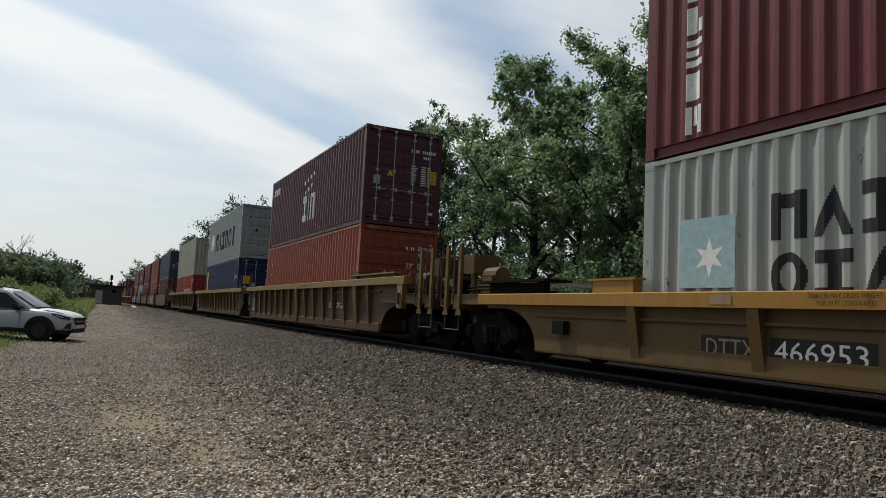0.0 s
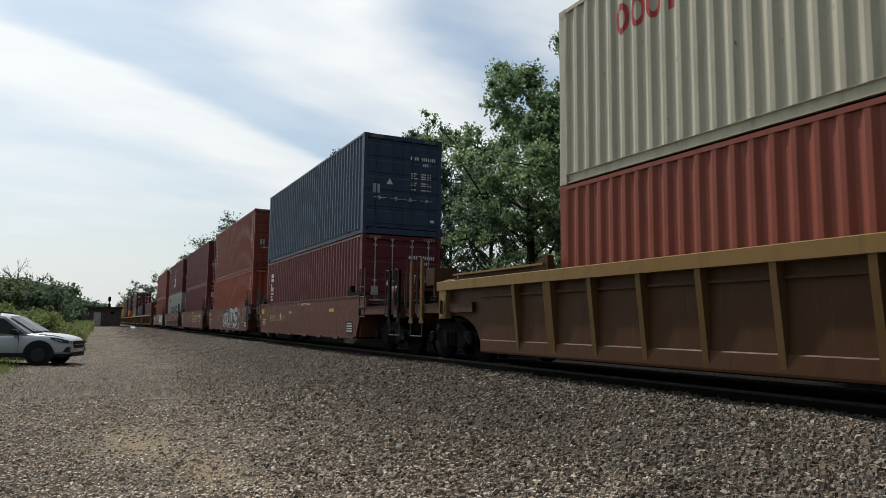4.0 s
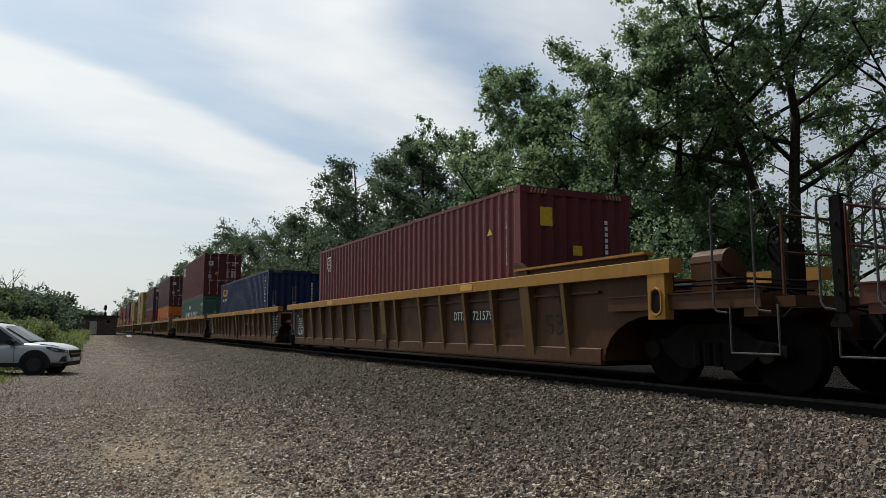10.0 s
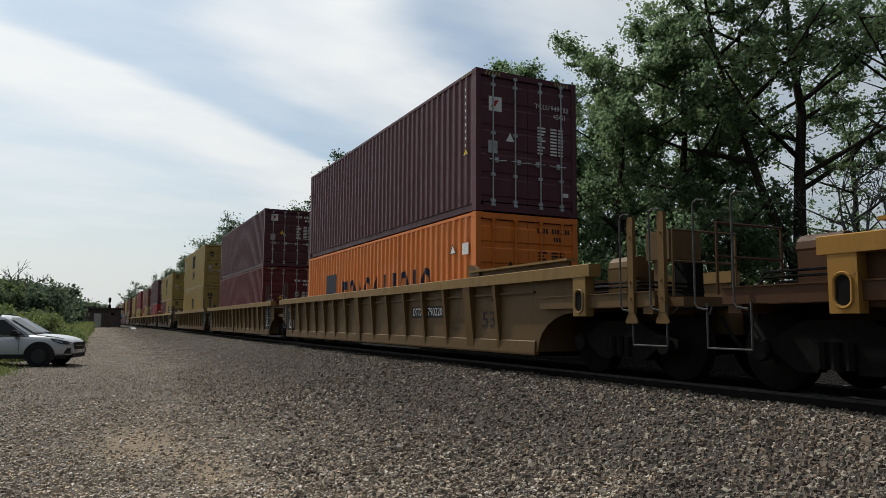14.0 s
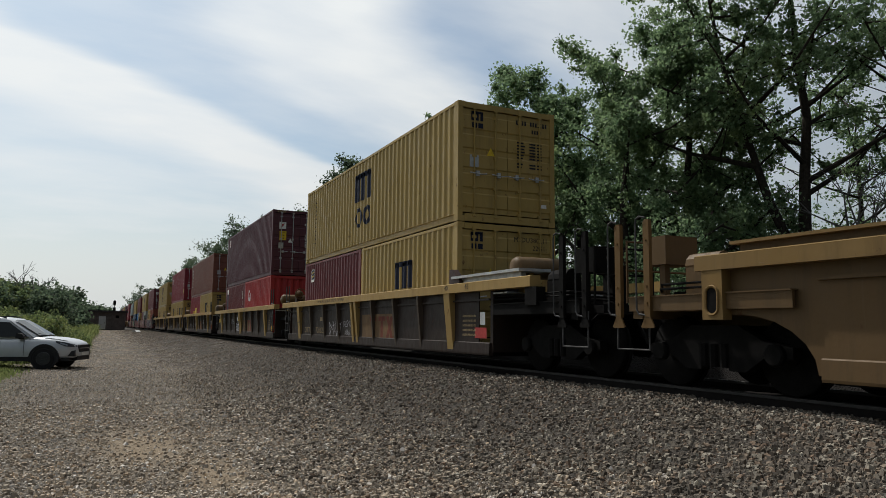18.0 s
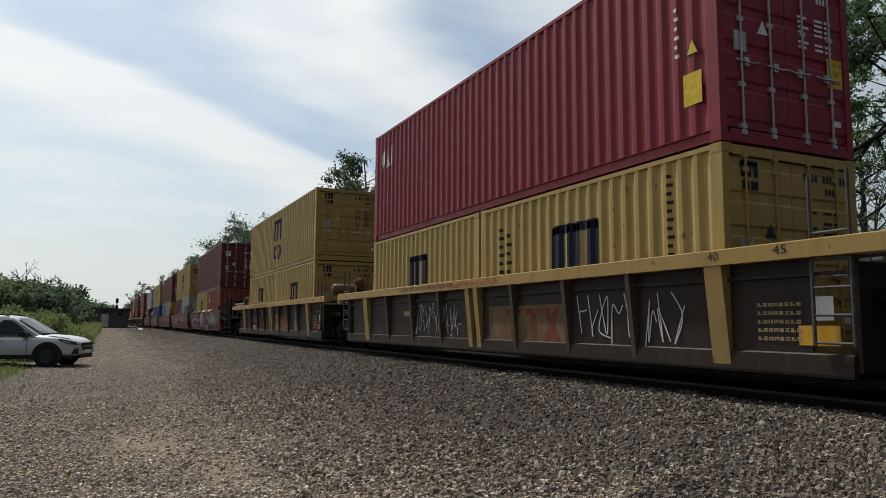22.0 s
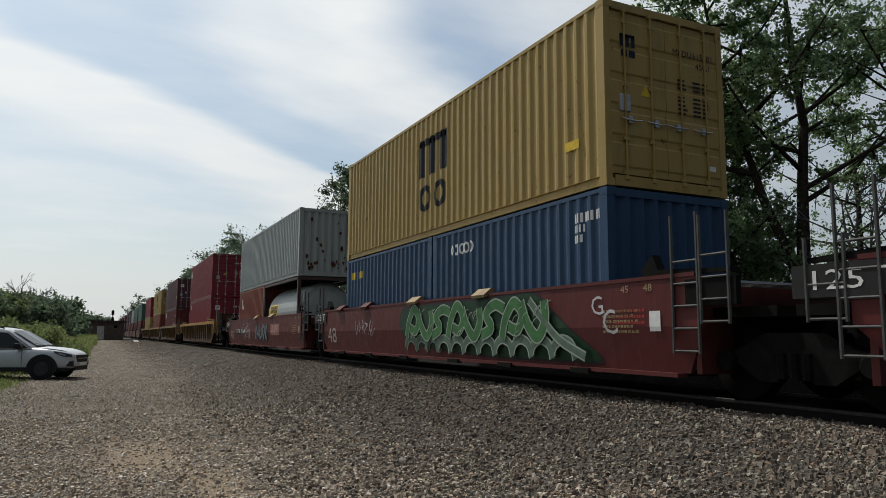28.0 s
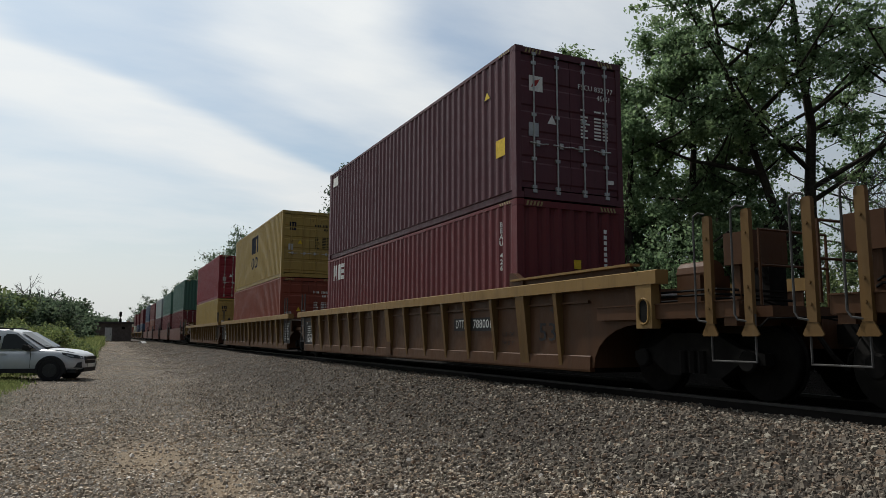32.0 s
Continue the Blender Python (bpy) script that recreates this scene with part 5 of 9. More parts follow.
def make_train():
    n = len(TRAIN)
    for i, (far, kind, c1, c2, low, up) in enumerate(TRAIN):
        near = i < 31
        mid = far - 6.095
        # joints half way to the neighbours
        gap_f = mid - (TRAIN[i - 1][0] - 6.095) if i else 23.8
        gap_r = (TRAIN[i + 1][0] - 6.095) - mid if i + 1 < n else 23.5
        def end(gap, other):
            coupled = gap > 20.5
            if not coupled:
                return (gap / 2, False)
            mine = {"low": 11.8, "r53": 11.8, "r48": 11.2, "f48": 11.2, "f40": 9.75}
            k = mine[kind] + mine[other]
            return (round(gap * mine[kind] / k, 2), True)
        front = end(gap_f, TRAIN[i - 1][1] if i else kind)
        rear = end(gap_r, TRAIN[i + 1][1] if i + 1 < n else kind)
        word = {"low": "low yellow well car with worn stencilled sides", "r53": "ribbed %s well car with a worn yellow top sill" % ("tan" if c2 == "well_tan" else "rusty brown"), "r48": "black ribbed well car with a chipped yellow sill",
                "f40": "flush-sided red-brown well car", "f48": "flush-sided faded red well car"}[kind]
        car = thing("well_car", word + (" covered in spray paint" if i in (5, 8, 20, 23) else ""), "rail car", "well cars of the train")
        if kind == "low":
            ribbed_well(car, c1, c2, front, rear, RIBS_LOW, top=1.17)
        elif kind == "r53":
            ribbed_well(car, c1, c2, front, rear, [(y + SHIFT.get(i, 0), w) for y, w in (RIBS_YELLOW if i in (9, 10, 11) else RIBS_53 if near else RIBS_53[::2])], posts=None if i >= 31 else i not in (9, 10, 11))
        elif kind == "r48":
            ribbed_well(car, c1, c2, front, rear, RIBS_48, half=7.75)
            air_tank(car, -8.35)
            hand_brake(car, 8.0)
        elif kind == "f40":
            smooth_well(car, c1, front, rear, 6.5, 1.48, 0.38)
        else:
            smooth_well(car, c1, front, rear, 7.95, 1.50, 0.31)
        WELLS[i] = car
        MOVERS.append((car, mid, RZ))
        base = RZ + 0.36
        height = 0.0
        LOADS[i] = []
        for layer, loads in enumerate((low, up)):
            for length, h, colour, doors, dy in loads:
                if colour == "tank":
                    ob = tank_container()
                else:
                    ob = container(length, h, colour, "%s %s steel container %s" % (TINT[colour], "forty-foot" if length > 7 else "twenty-foot", "standing in a well car" if layer == 0 else "stacked on another container"), doors, near)
                MOVERS.append((ob, mid + dy, base + height + layer * 0.02))
                LOADS[i].append(ob)
            if loads:
                height += loads[0][1]


make_train()

# ---------------------------------------------------------------- trees and plants
def leaf_mesh(name, centres, size, rng, droop=0.0):
    """Many small bent leaves, each a folded diamond of its own."""
    n = len(centres)
    a = rng.normal(size=(n, 3))
    a /= np.linalg.norm(a, axis=1)[:, None]
    b = rng.normal(size=(n, 3))
    b -= (b * a).sum(1)[:, None] * a
    b /= np.linalg.norm(b, axis=1)[:, None]
    k = size * rng.uniform(0.6, 1.3, n)[:, None]
    nrm = np.cross(a, b)
    p = np.stack([centres - a * k * 0.55, centres - b * k * 0.38 + nrm * k * 0.12, centres + a * k * 0.55, centres + b * k * 0.38 + nrm * k * 0.12], 1)
    verts = p.reshape(-1, 3)
    idx = np.arange(n)[:, None] * 4
    tri = np.concatenate([idx + np.array([0, 1, 2]), idx + np.array([0, 2, 3])], 1).reshape(-1)
    me = bpy.data.meshes.new(name)
    me.vertices.add(len(verts))
    me.vertices.foreach_set("co", verts.ravel())
    me.loops.add(len(tri))
    me.loops.foreach_set("vertex_index", tri.astype(np.int32))
    me.polygons.add(len(tri) // 3)
    me.polygons.foreach_set("loop_start", np.arange(0, len(tri), 3, dtype=np.int32))
    me.polygons.foreach_set("use_smooth", np.zeros(len(tri) // 3, dtype=bool))
    me.update()
    me.validate()
    return me


def tree(x, y, height, spread, seed, leaves=16000, leaf=0.17, label="tall poplar with dense green leaves", clear=0.22, mat=None, lean=0.0, clump=0.62, trunk=0.028, base=None, fork=None):
    """A trunk (or, with fork = (height, dx, dy), two), limbs, twigs and a crown of many leaves in clumps round the twigs."""
    rng = np.random.default_rng(seed)
    z0 = (float(ground_z(x, y)) if base is None else base) - 0.1
    ob = thing("tree", label, "tree", "trees beside the track", "", Matrix.Translation((x, y, z0)))
    wood = Shape()
    r0 = height * trunk
    bend = rng.normal(0, 0.03, 2)
    def stem(start, dx, dy, top):
        out = []
        for i in range(9):
            f = i / 8
            out.append(start + Vector((dx * math.sin(f * 1.5) + bend[0] * height * f * f + rng.normal(0, 0.07), dy * math.sin(f * 1.5) + bend[1] * height * f * f + rng.normal(0, 0.07), (top - start.z) * f)))
        out[0] = start
        return out
    spines = [stem(Vector((0, 0, 0)), lean * height, 0, height * 0.93)]
    wood.tube(spines[0], [max(0.03, r0 * (1 - 0.93 * (i / 8))) * (1.35 if i == 0 else 1) for i in range(9)], 9)
    if fork:
        at, dx, dy = fork
        k = int(at * 8)
        spines.append(stem(spines[0][k], dx, dy, height * 0.86))
        wood.tube(spines[1], [max(0.03, r0 * 0.68 * (1 - 0.93 * (i / 8))) for i in range(9)], 8)
    tips = []
    n = 15 * len(spines)
    for k in range(n):
        spine = spines[k % len(spines)]
        f = clear + (0.93 - clear) * (k + rng.uniform(0, 0.8)) / n
        start = spine[int(f * 8)].lerp(spine[min(8, int(f * 8) + 1)], f * 8 - int(f * 8))
        ang = k * 2.4 + rng.uniform(-0.4, 0.4)
        # widest below the middle, narrow at the top
        reach = spread * (0.35 + 0.9 * math.sin(min(1.0, (1 - f) * 1.25 + 0.08) * math.pi * 0.5)) * rng.uniform(0.65, 1.12)
        rise = reach * rng.uniform(0.35, 0.95)
        d = Vector((math.cos(ang), math.sin(ang), 0))
        mid = start + d * reach * 0.5 + Vector((0, 0, rise * 0.35))
        end = start + d * reach + Vector((0, 0, rise))
        r = r0 * (1 - f) * 0.42 + 0.025
        wood.tube([start, mid, end], [r, r * 0.6, 0.02], 6)
        for q in range(8):
            g = rng.uniform(0.25, 1.0)
            p = start.lerp(mid, g * 2) if g < 0.5 else mid.lerp(end, g * 2 - 1)
            off = Vector(rng.normal(0, 0.26 * reach * 0.55 + 0.22, 3))
            off.z = off.z * 0.75 + 0.12
            wood.tube([p, p + off], [r * 0.3 + 0.01, 0.01], 4)
            tips.append((p + off, clump * rng.uniform(0.6, 1.25)))
            tips.append((p + off * 0.45, clump * rng.uniform(0.45, 0.8)))
            tips.append((p + off * 1.25, clump * rng.uniform(0.3, 0.6)))
        tips.append((end, clump * rng.uniform(0.7, 1.2)))
    tips += [(spine[-1], clump * 0.8) for spine in spines]
    part("trunk", wood, BARK, ob)
    w = np.array([t[1] ** 2 for t in tips])
    pick = rng.choice(len(tips), leaves, p=w / w.sum())
    c = np.array([tuple(t[0]) for t in tips])[pick]
    rad = np.array([t[1] for t in tips])[pick]
    d = rng.normal(size=(leaves, 3))
    d /= np.linalg.norm(d, axis=1)[:, None]
    c = c + d * (rad * np.minimum(np.abs(rng.normal(0, 0.62, leaves)), 1.0))[:, None] * np.array([1.0, 1.0, 0.9])
    piece("crown", leaf_mesh("crown", c, leaf, rng), mat or LEAF, ob)
    return ob


def bush(x, y, height, spread, seed, leaves=3500, leaf=0.12, mat=None, label="dense green bush", z=None):
    rng = np.random.default_rng(seed)
    z0 = (float(ground_z(x, y)) if z is None else z) - 0.08
    ob = thing("bush", label, "bush", "bushes beside the lane", "", Matrix.Translation((x, y, z0)))
    wood = Shape()
    tips = []
    for k in range(9):
        ang, r = k * 2.4 + rng.uniform(-0.5, 0.5), spread * rng.uniform(0.25, 1.0)
        end = Vector((math.cos(ang) * r, math.sin(ang) * r, height * rng.uniform(0.45, 0.95) * (1 - 0.35 * (r / spread) ** 2)))
        wood.tube([(0.1 * math.cos(ang), 0.1 * math.sin(ang), 0), end * 0.55 + Vector((0, 0, 0.1)), end], [0.035, 0.02, 0.008], 5)
        tips += [(end, 0.33 * spread), (end * 0.65, 0.34 * spread), (Vector((end.x * 1.05, end.y * 1.05, end.z * 0.4)), 0.32 * spread)]
    part("stem", wood, BARK, ob)
    pick = rng.integers(0, len(tips), leaves)
    c = np.array([tuple(t[0]) for t in tips])[pick]
    rad = np.array([t[1] for t in tips])[pick]
    d = rng.normal(size=(leaves, 3))
    d /= np.linalg.norm(d, axis=1)[:, None]
    c = c + d * (rad * rng.uniform(0.2, 1.0, leaves) ** 0.5)[:, None]
    c[:, 2] = np.abs(c[:, 2]) + 0.03
    piece("foliage", leaf_mesh("foliage", c, leaf, rng), mat or LEAF_BUSH, ob)
    return ob


# the row of poplars behind the track: place, height, spread, leaves
for k, (x, y, h, sp, n) in enumerate((
    (18.5, 128, 16.5, 4.2, 7000), (17.5, 98, 15.6, 4.2, 9000), (17.0, 84, 13.2, 3.8, 9000), (19.5, 72, 13.2, 3.8, 9000), (17.0, 64, 12.6, 3.6, 12000), (18.6, 57, 12.2, 3.4, 11000),
    (17.2, 49.0, 14.6, 3.4, 17000), (18.6, 44.5, 14.6, 3.2, 15000), (17.6, 38.0, 14.4, 3.0, 20000), (18.6, 32.5, 10.6, 2.8, 17000), (17.0, 26.3, 13.9, 3.2, 30000), (19.4, 26.2, 13.2, 3.2, 24000),
    (17.4, 20.6, 12.8, 3.2, 32000), (20.4, 20.6, 14.6, 3.6, 30000), (22.4, 17.0, 18.5, 4.6, 21000), (26.5, 14.0, 17.0, 4.4, 9000), (27.5, 10.5, 15.0, 3.6, 15000),
    (24.0, 34.0, 12.5, 3.4, 13000), (24.0, 48.0, 12.5, 3.6, 11000), (24.0, 26.0, 13.0, 3.4, 14000), (30.0, 20.0, 12.0, 3.6, 9000), (23.4, 22.2, 12.4, 3.0, 20000), (22.0, 18.9, 6.5, 2.2, 12000),
)):
    big = k in (14, 15, 16)
    tree(x, y, h - float(ground_z(x, y)), sp, 40 + k, int(n * (2.3 if big else 0.8 if x > 23 else 1.45)), (0.098 + 0.0014 * y) * (1.08 if big else 1.0), "old forked poplar with a dark bare lower trunk" if big else "tall poplar with dense dull-green leaves", clear=0.31 if big else 0.1, mat=LEAF if y < 30 else LEAF_FAR, clump=0.60 + 0.009 * max(0, y - 22), trunk=0.0165 if big else 0.020, fork=(0.22, -2.9, 1.3) if k == 14 else (0.3, 1.6, -0.8) if big else None)
# undergrowth along its foot
rnd = random.Random(8)
for k in range(24):
    y = 13.5 + k * 3.2 + rnd.uniform(-1, 1)
    bush(15.0 + rnd.uniform(-0.8, 2.6), y, rnd.uniform(2.2, 4.2), rnd.uniform(1.5, 2.3), 200 + k, 3600, 0.11, LEAF if k % 3 else LEAF_BUSH, "shady undergrowth beneath the poplars")
# far clump where the line meets the horizon
for k, (x, y, h, sp) in enumerate(((19, 178, 17, 5), (21, 200, 16.5, 5), (20, 235, 15, 5), (16.5, 300, 16, 5.5), (13.8, 330, 14, 5), (20, 150, 14, 4.5))):
    tree(x, y, h, sp, 90 + k, 4500, 0.42, "distant leafy tree beside the railway", 0.12, LEAF_FAR, clump=1.3)
# wooded rise at the other side of the lane
rnd = random.Random(21)
for k in range(44):
    d = rnd.uniform(66, 112)
    deg = rnd.uniform(-11.0, -2.9)
    el = float(np.interp(deg, (-9.0, -6.0, -4.2, -3.0, -2.2, -1.7), (3.4, 2.95, 2.6, 2.15, 2.0, 1.4)))
    x, y = d * math.tan(radians(deg)), d
    h = d * math.tan(radians(el)) + 1.50 - float(ground_z(x, y))
    tree(x, y, h * rnd.uniform(0.8, 1.0), 1.9, 300 + k, 2700, 0.30, "leafy tree on the overgrown rise", 0.04, LEAF_FAR if k % 3 else LEAF_BUSH, clump=0.95, trunk=0.02)
for k, (az, d, h) in enumerate(((-1.95, 92, 5.0), (-2.6, 88, 4.4), (-1.2, 180, 3.6), (-0.7, 210, 5.2), (-0.3, 260, 6.4), (0.3, 330, 7.0), (1.7, 420, 9.5), (2.2, 400, 12.0))):
    tree(d * math.tan(radians(az)), d, h, 1.1 if d < 100 else 3.0, 350 + k, 3500, 0.30 if d < 100 else 0.6, "small round tree by the lane" if d < 100 else "distant tree on the horizon", 0.1, LEAF_FAR, clump=0.8 if d < 100 else 1.6)
for k in range(46):
    d = rnd.uniform(36, 64)
    deg = rnd.uniform(-9.5, -2.6)
    el = float(np.interp(deg, (-9.0, -4.0, -3.0, -2.4), (1.9, 1.4, 0.8, 0.3)))
    x = d * math.tan(radians(deg))
    h = d * math.tan(radians(el)) + 1.50 - float(ground_z(x, d))
    bush(x, d, h * rnd.uniform(0.6, 1.0), rnd.uniform(0.9, 1.5), 400 + k, 1900, 0.13, LEAF_BUSH if k % 3 else GRASS, "overgrown roadside bush with pale tips")


def bare_tree(x, y, h, seed):
    rng = np.random.default_rng(seed)
    ob = thing("bare_tree", "leafless grey tree above the bushes", "tree", "", "", Matrix.Translation((x, y, float(ground_z(x, y)) - 0.1)))
    s = Shape()
    def grow(p, d, length, r, depth):
        q = p + d * length
        s.tube([p, q], [r, r * 0.6], 5)
        if depth:
            for _ in range(3):
                e = (d + Vector(rng.normal(0, 0.42, 3))).normalized()
                grow(q, e, length * rng.uniform(0.55, 0.8), r * 0.6, depth - 1)
    grow(Vector((0, 0, 0)), Vector((0, 0, 1)), h * 0.42, h * 0.02, 4)
    part("limb", s, plain("grey_bark", (0.12, 0.11, 0.10), 0.9), ob)


for k, (x, y, h) in enumerate(((22.6, 15.0, 5.6), (23.8, 13.6, 6.4), (21.4, 13.2, 4.6), (25.0, 12.6, 7.0))):
    bare_tree(x, y, h, 20 + k)
bare_tree(-6.7, 75, 6.2, 5)
bare_tree(-5.2, 78, 5.2, 7)


def grass_patch(name, label, n, area, height, seed):
    rng = np.random.default_rng(seed)
    x, y = area(rng, n)
    n = len(x)
    z = ground_z(x, y) - 0.02
    h = height * rng.uniform(0.45, 1.15, n)
    ang = rng.uniform(0, 6.28, n)
    w = 0.010 + 0.0006 * y
    lean = rng.normal(0, 0.28, (n, 2)) * h[:, None]
    a = np.stack([x - np.cos(ang) * w, y - np.sin(ang) * w, z], 1)
    b = np.stack([x + np.cos(ang) * w, y + np.sin(ang) * w, z], 1)
    c = np.stack([x + lean[:, 0] * 0.4, y + lean[:, 1] * 0.4, z + h * 0.6], 1)
    d = np.stack([x + lean[:, 0], y + lean[:, 1], z + h], 1)
    e = c + np.stack([np.cos(ang) * w, np.sin(ang) * w, 0 * w], 1)
    verts = np.stack([a, b, e, c, d], 1).reshape(-1, 3)
    idx = np.arange(n)[:, None] * 5
    tri = np.concatenate([idx + np.array(t) for t in ([0, 1, 2], [0, 2, 3], [3, 2, 4])], 1).reshape(-1)
    me = bpy.data.meshes.new(name)
    me.vertices.add(len(verts))
    me.vertices.foreach_set("co", verts.ravel())
    me.loops.add(len(tri))
    me.loops.foreach_set("vertex_index", tri.astype(np.int32))
    me.polygons.add(len(tri) // 3)
    me.polygons.foreach_set("loop_start", np.arange(0, len(tri), 3, dtype=np.int32))
    me.polygons.foreach_set("use_smooth", np.zeros(len(tri) // 3, dtype=bool))
    me.update()
    me.validate()
    tagged(piece(name, me, GRASS), label, "grass", kind="stuff")


def verge(rng, n):
    y = rng.uniform(31, 95, n)
    x = np.interp(y, (31, 40, 95), (-2.1, -1.1, -0.5)) - np.abs(rng.normal(0, 3.2, n)) + rng.normal(0, 0.2, n)
    return x, y


def by_car(rng, n):
    x = -2.75 - np.abs(rng.normal(0, 1.4, n)) + rng.normal(0, 0.3, n)
    y = 24.6 + rng.normal(0, 2.0, n) - 0.1 * x
    return x, y


grass_patch("tall_grass", "tall yellow-green grass and weeds on the verge", 42000, verge, 1.0, 1)
grass_patch("short_grass", "patch of short grass beside the parked car", 22000, by_car, 0.13, 2)

# ---------------------------------------------------------------- hut, signal, tower
def hut():
    wall = plain("dark_brown_block", (0.100, 0.084, 0.075), 0.85, vary=0.35, scale=3)
    z = float(ground_z(0.9, 124)) - 0.05
    ob = thing("equipment_hut", "low dark brown railway hut with a pale door", "hut", m=pose(0.92, 123, z))
    part("wall", Shape().box(-2.75, 2.65, 0.0, 4.0, 0, 2.75), wall, ob)
    part("roof", Shape().box(-3.1, 3.0, -0.3, 4.3, 2.75, 2.98).box(-3.0, 2.9, -0.2, 4.2, 2.98, 3.05), plain("roof_edge", (0.05, 0.042, 0.04), 0.8), ob)
    door = part("door", Shape().box(-1.15, -0.15, -0.05, 0.0, 0.1, 2.15), plain("grey_door", (0.42, 0.42, 0.40), 0.6, vary=0.15), ob, "pale grey metal door")
    part("handle", Shape().box(-0.36, -0.30, -0.10, -0.05, 1.05, 1.2), STEEL, door)
    part("base_slab", Shape().box(-2.9, 2.8, -0.5, 4.1, -0.3, 0.06), plain("concrete", (0.17, 0.16, 0.145), 0.9), ob)
    part("vent", Shape().box(1.2, 1.7, -0.04, 0.0, 1.9, 2.3), STEEL, ob)


hut()


def boards():
    """Old ties laid on the lane before the hut, and a scrap of pale debris."""
    ob = thing("timber_stack", "dark old timber lying on the lane before the hut", "timber", m=pose(3.3, 114, float(ground_z(3.3, 114))))
    part("board", Shape().box(-3.4, 3.2, -0.3, 0.3, -0.05, 0.14), TIE, ob)
    part("board", Shape().box(-2.0, 2.9, 0.35, 0.6, -0.05, 0.12), TIE, ob)
    d = thing("scrap", "pale scrap of sheet metal on the ballast foot", "scrap", m=pose(4.1, 96, float(ground_z(4.1, 96)) + 0.02, 0, 0, 25))
    part("sheet", Shape().prism([(-0.5, 0), (0.5, 0), (0.42, 0.16), (-0.1, 0.24)], -0.3, 0.3, "x"), GALV, d)


boards()


def signal_mast():
    x, y = 200 * math.tan(radians(0.87)), 200.0
    z = float(ground_z(x, y))
    ob = thing("railway_signal", "black railway signal on a slender mast with two heads", "railway signal", m=pose(x, y, z))
    part("mast", Shape().tube([(0, 0, 0), (0, 0, 6.6)], 0.075, 8), STEEL, ob)
    for top in (6.3, 4.6):
        head = part("signal_head", Shape().prism([(0.34 * math.cos(w), top + (0.34 if math.sin(w) > 0 else -0.34) + 0.34 * math.sin(w)) for w in np.linspace(0, 2 * math.pi, 20, endpoint=False)], -0.16, -0.10, "y"), STEEL, ob)
        for dz in (-0.28, 0.0, 0.28):
            part("hood", Shape().tube([(0, -0.15, top + dz), (0, -0.42, top + dz)], [0.12, 0.13], 10), STEEL, head)
    part("ladder", Shape().tube([(-0.7, 0.1, 0), (-0.45, 0.1, 6.3)], 0.03, 5).tube([(-0.35, 0.1, 0), (-0.15, 0.1, 6.3)], 0.03, 5), GALV, ob)
    part("cabinet", Shape().box(-0.5, 0.5, 0.4, 0.9, 0, 1.4), GALV, ob)


signal_mast()


def radio_mast():
    d = 320.0
    a = radians(6.9)
    x, y, h = d * math.sin(a), d * math.cos(a), 29.5
    ob = thing("radio_mast", "slender radio mast with panel antennas far behind the trees", "radio mast", m=pose(x, y, 0))
    part("pole", Shape().tube([(0, 0, 0), (0, 0, h)], [0.5, 0.28], 10), GALV, ob)
    for z in (h - 1.2, h - 4.6):
        part("platform", Shape().disc((0, 0, z - 1.0), "z", 1.3, 0.15, 12), GALV, ob)
        for k in range(6):
            w = k * math.pi / 3
            part("antenna", Shape().box(-0.17, 0.17, -0.1, 0.1, -1.1, 1.1), GALV, ob, "", m=pose(1.5 * math.cos(w), 1.5 * math.sin(w), z, 0, 0, math.degrees(w) + 90))


radio_mast()

# ---------------------------------------------------------------- parked car
def loft(rows, name, mat, parent, smooth=True):
    """A closed skin through outlines of equal count."""
    sh = Shape()
    m = len(rows[0])
    for row in rows:
        sh.v += row
    for i in range(len(rows) - 1):
        for k in range(m):
            a, b = i * m + k, i * m + (k + 1) % m
            sh.f.append((a, b, b + m, a + m))
    sh.f.append(tuple(range(m)))
    sh.f.append(tuple(reversed(range((len(rows) - 1) * m, len(rows) * m))))
    return part(name, sh, mat, parent, "", smooth)


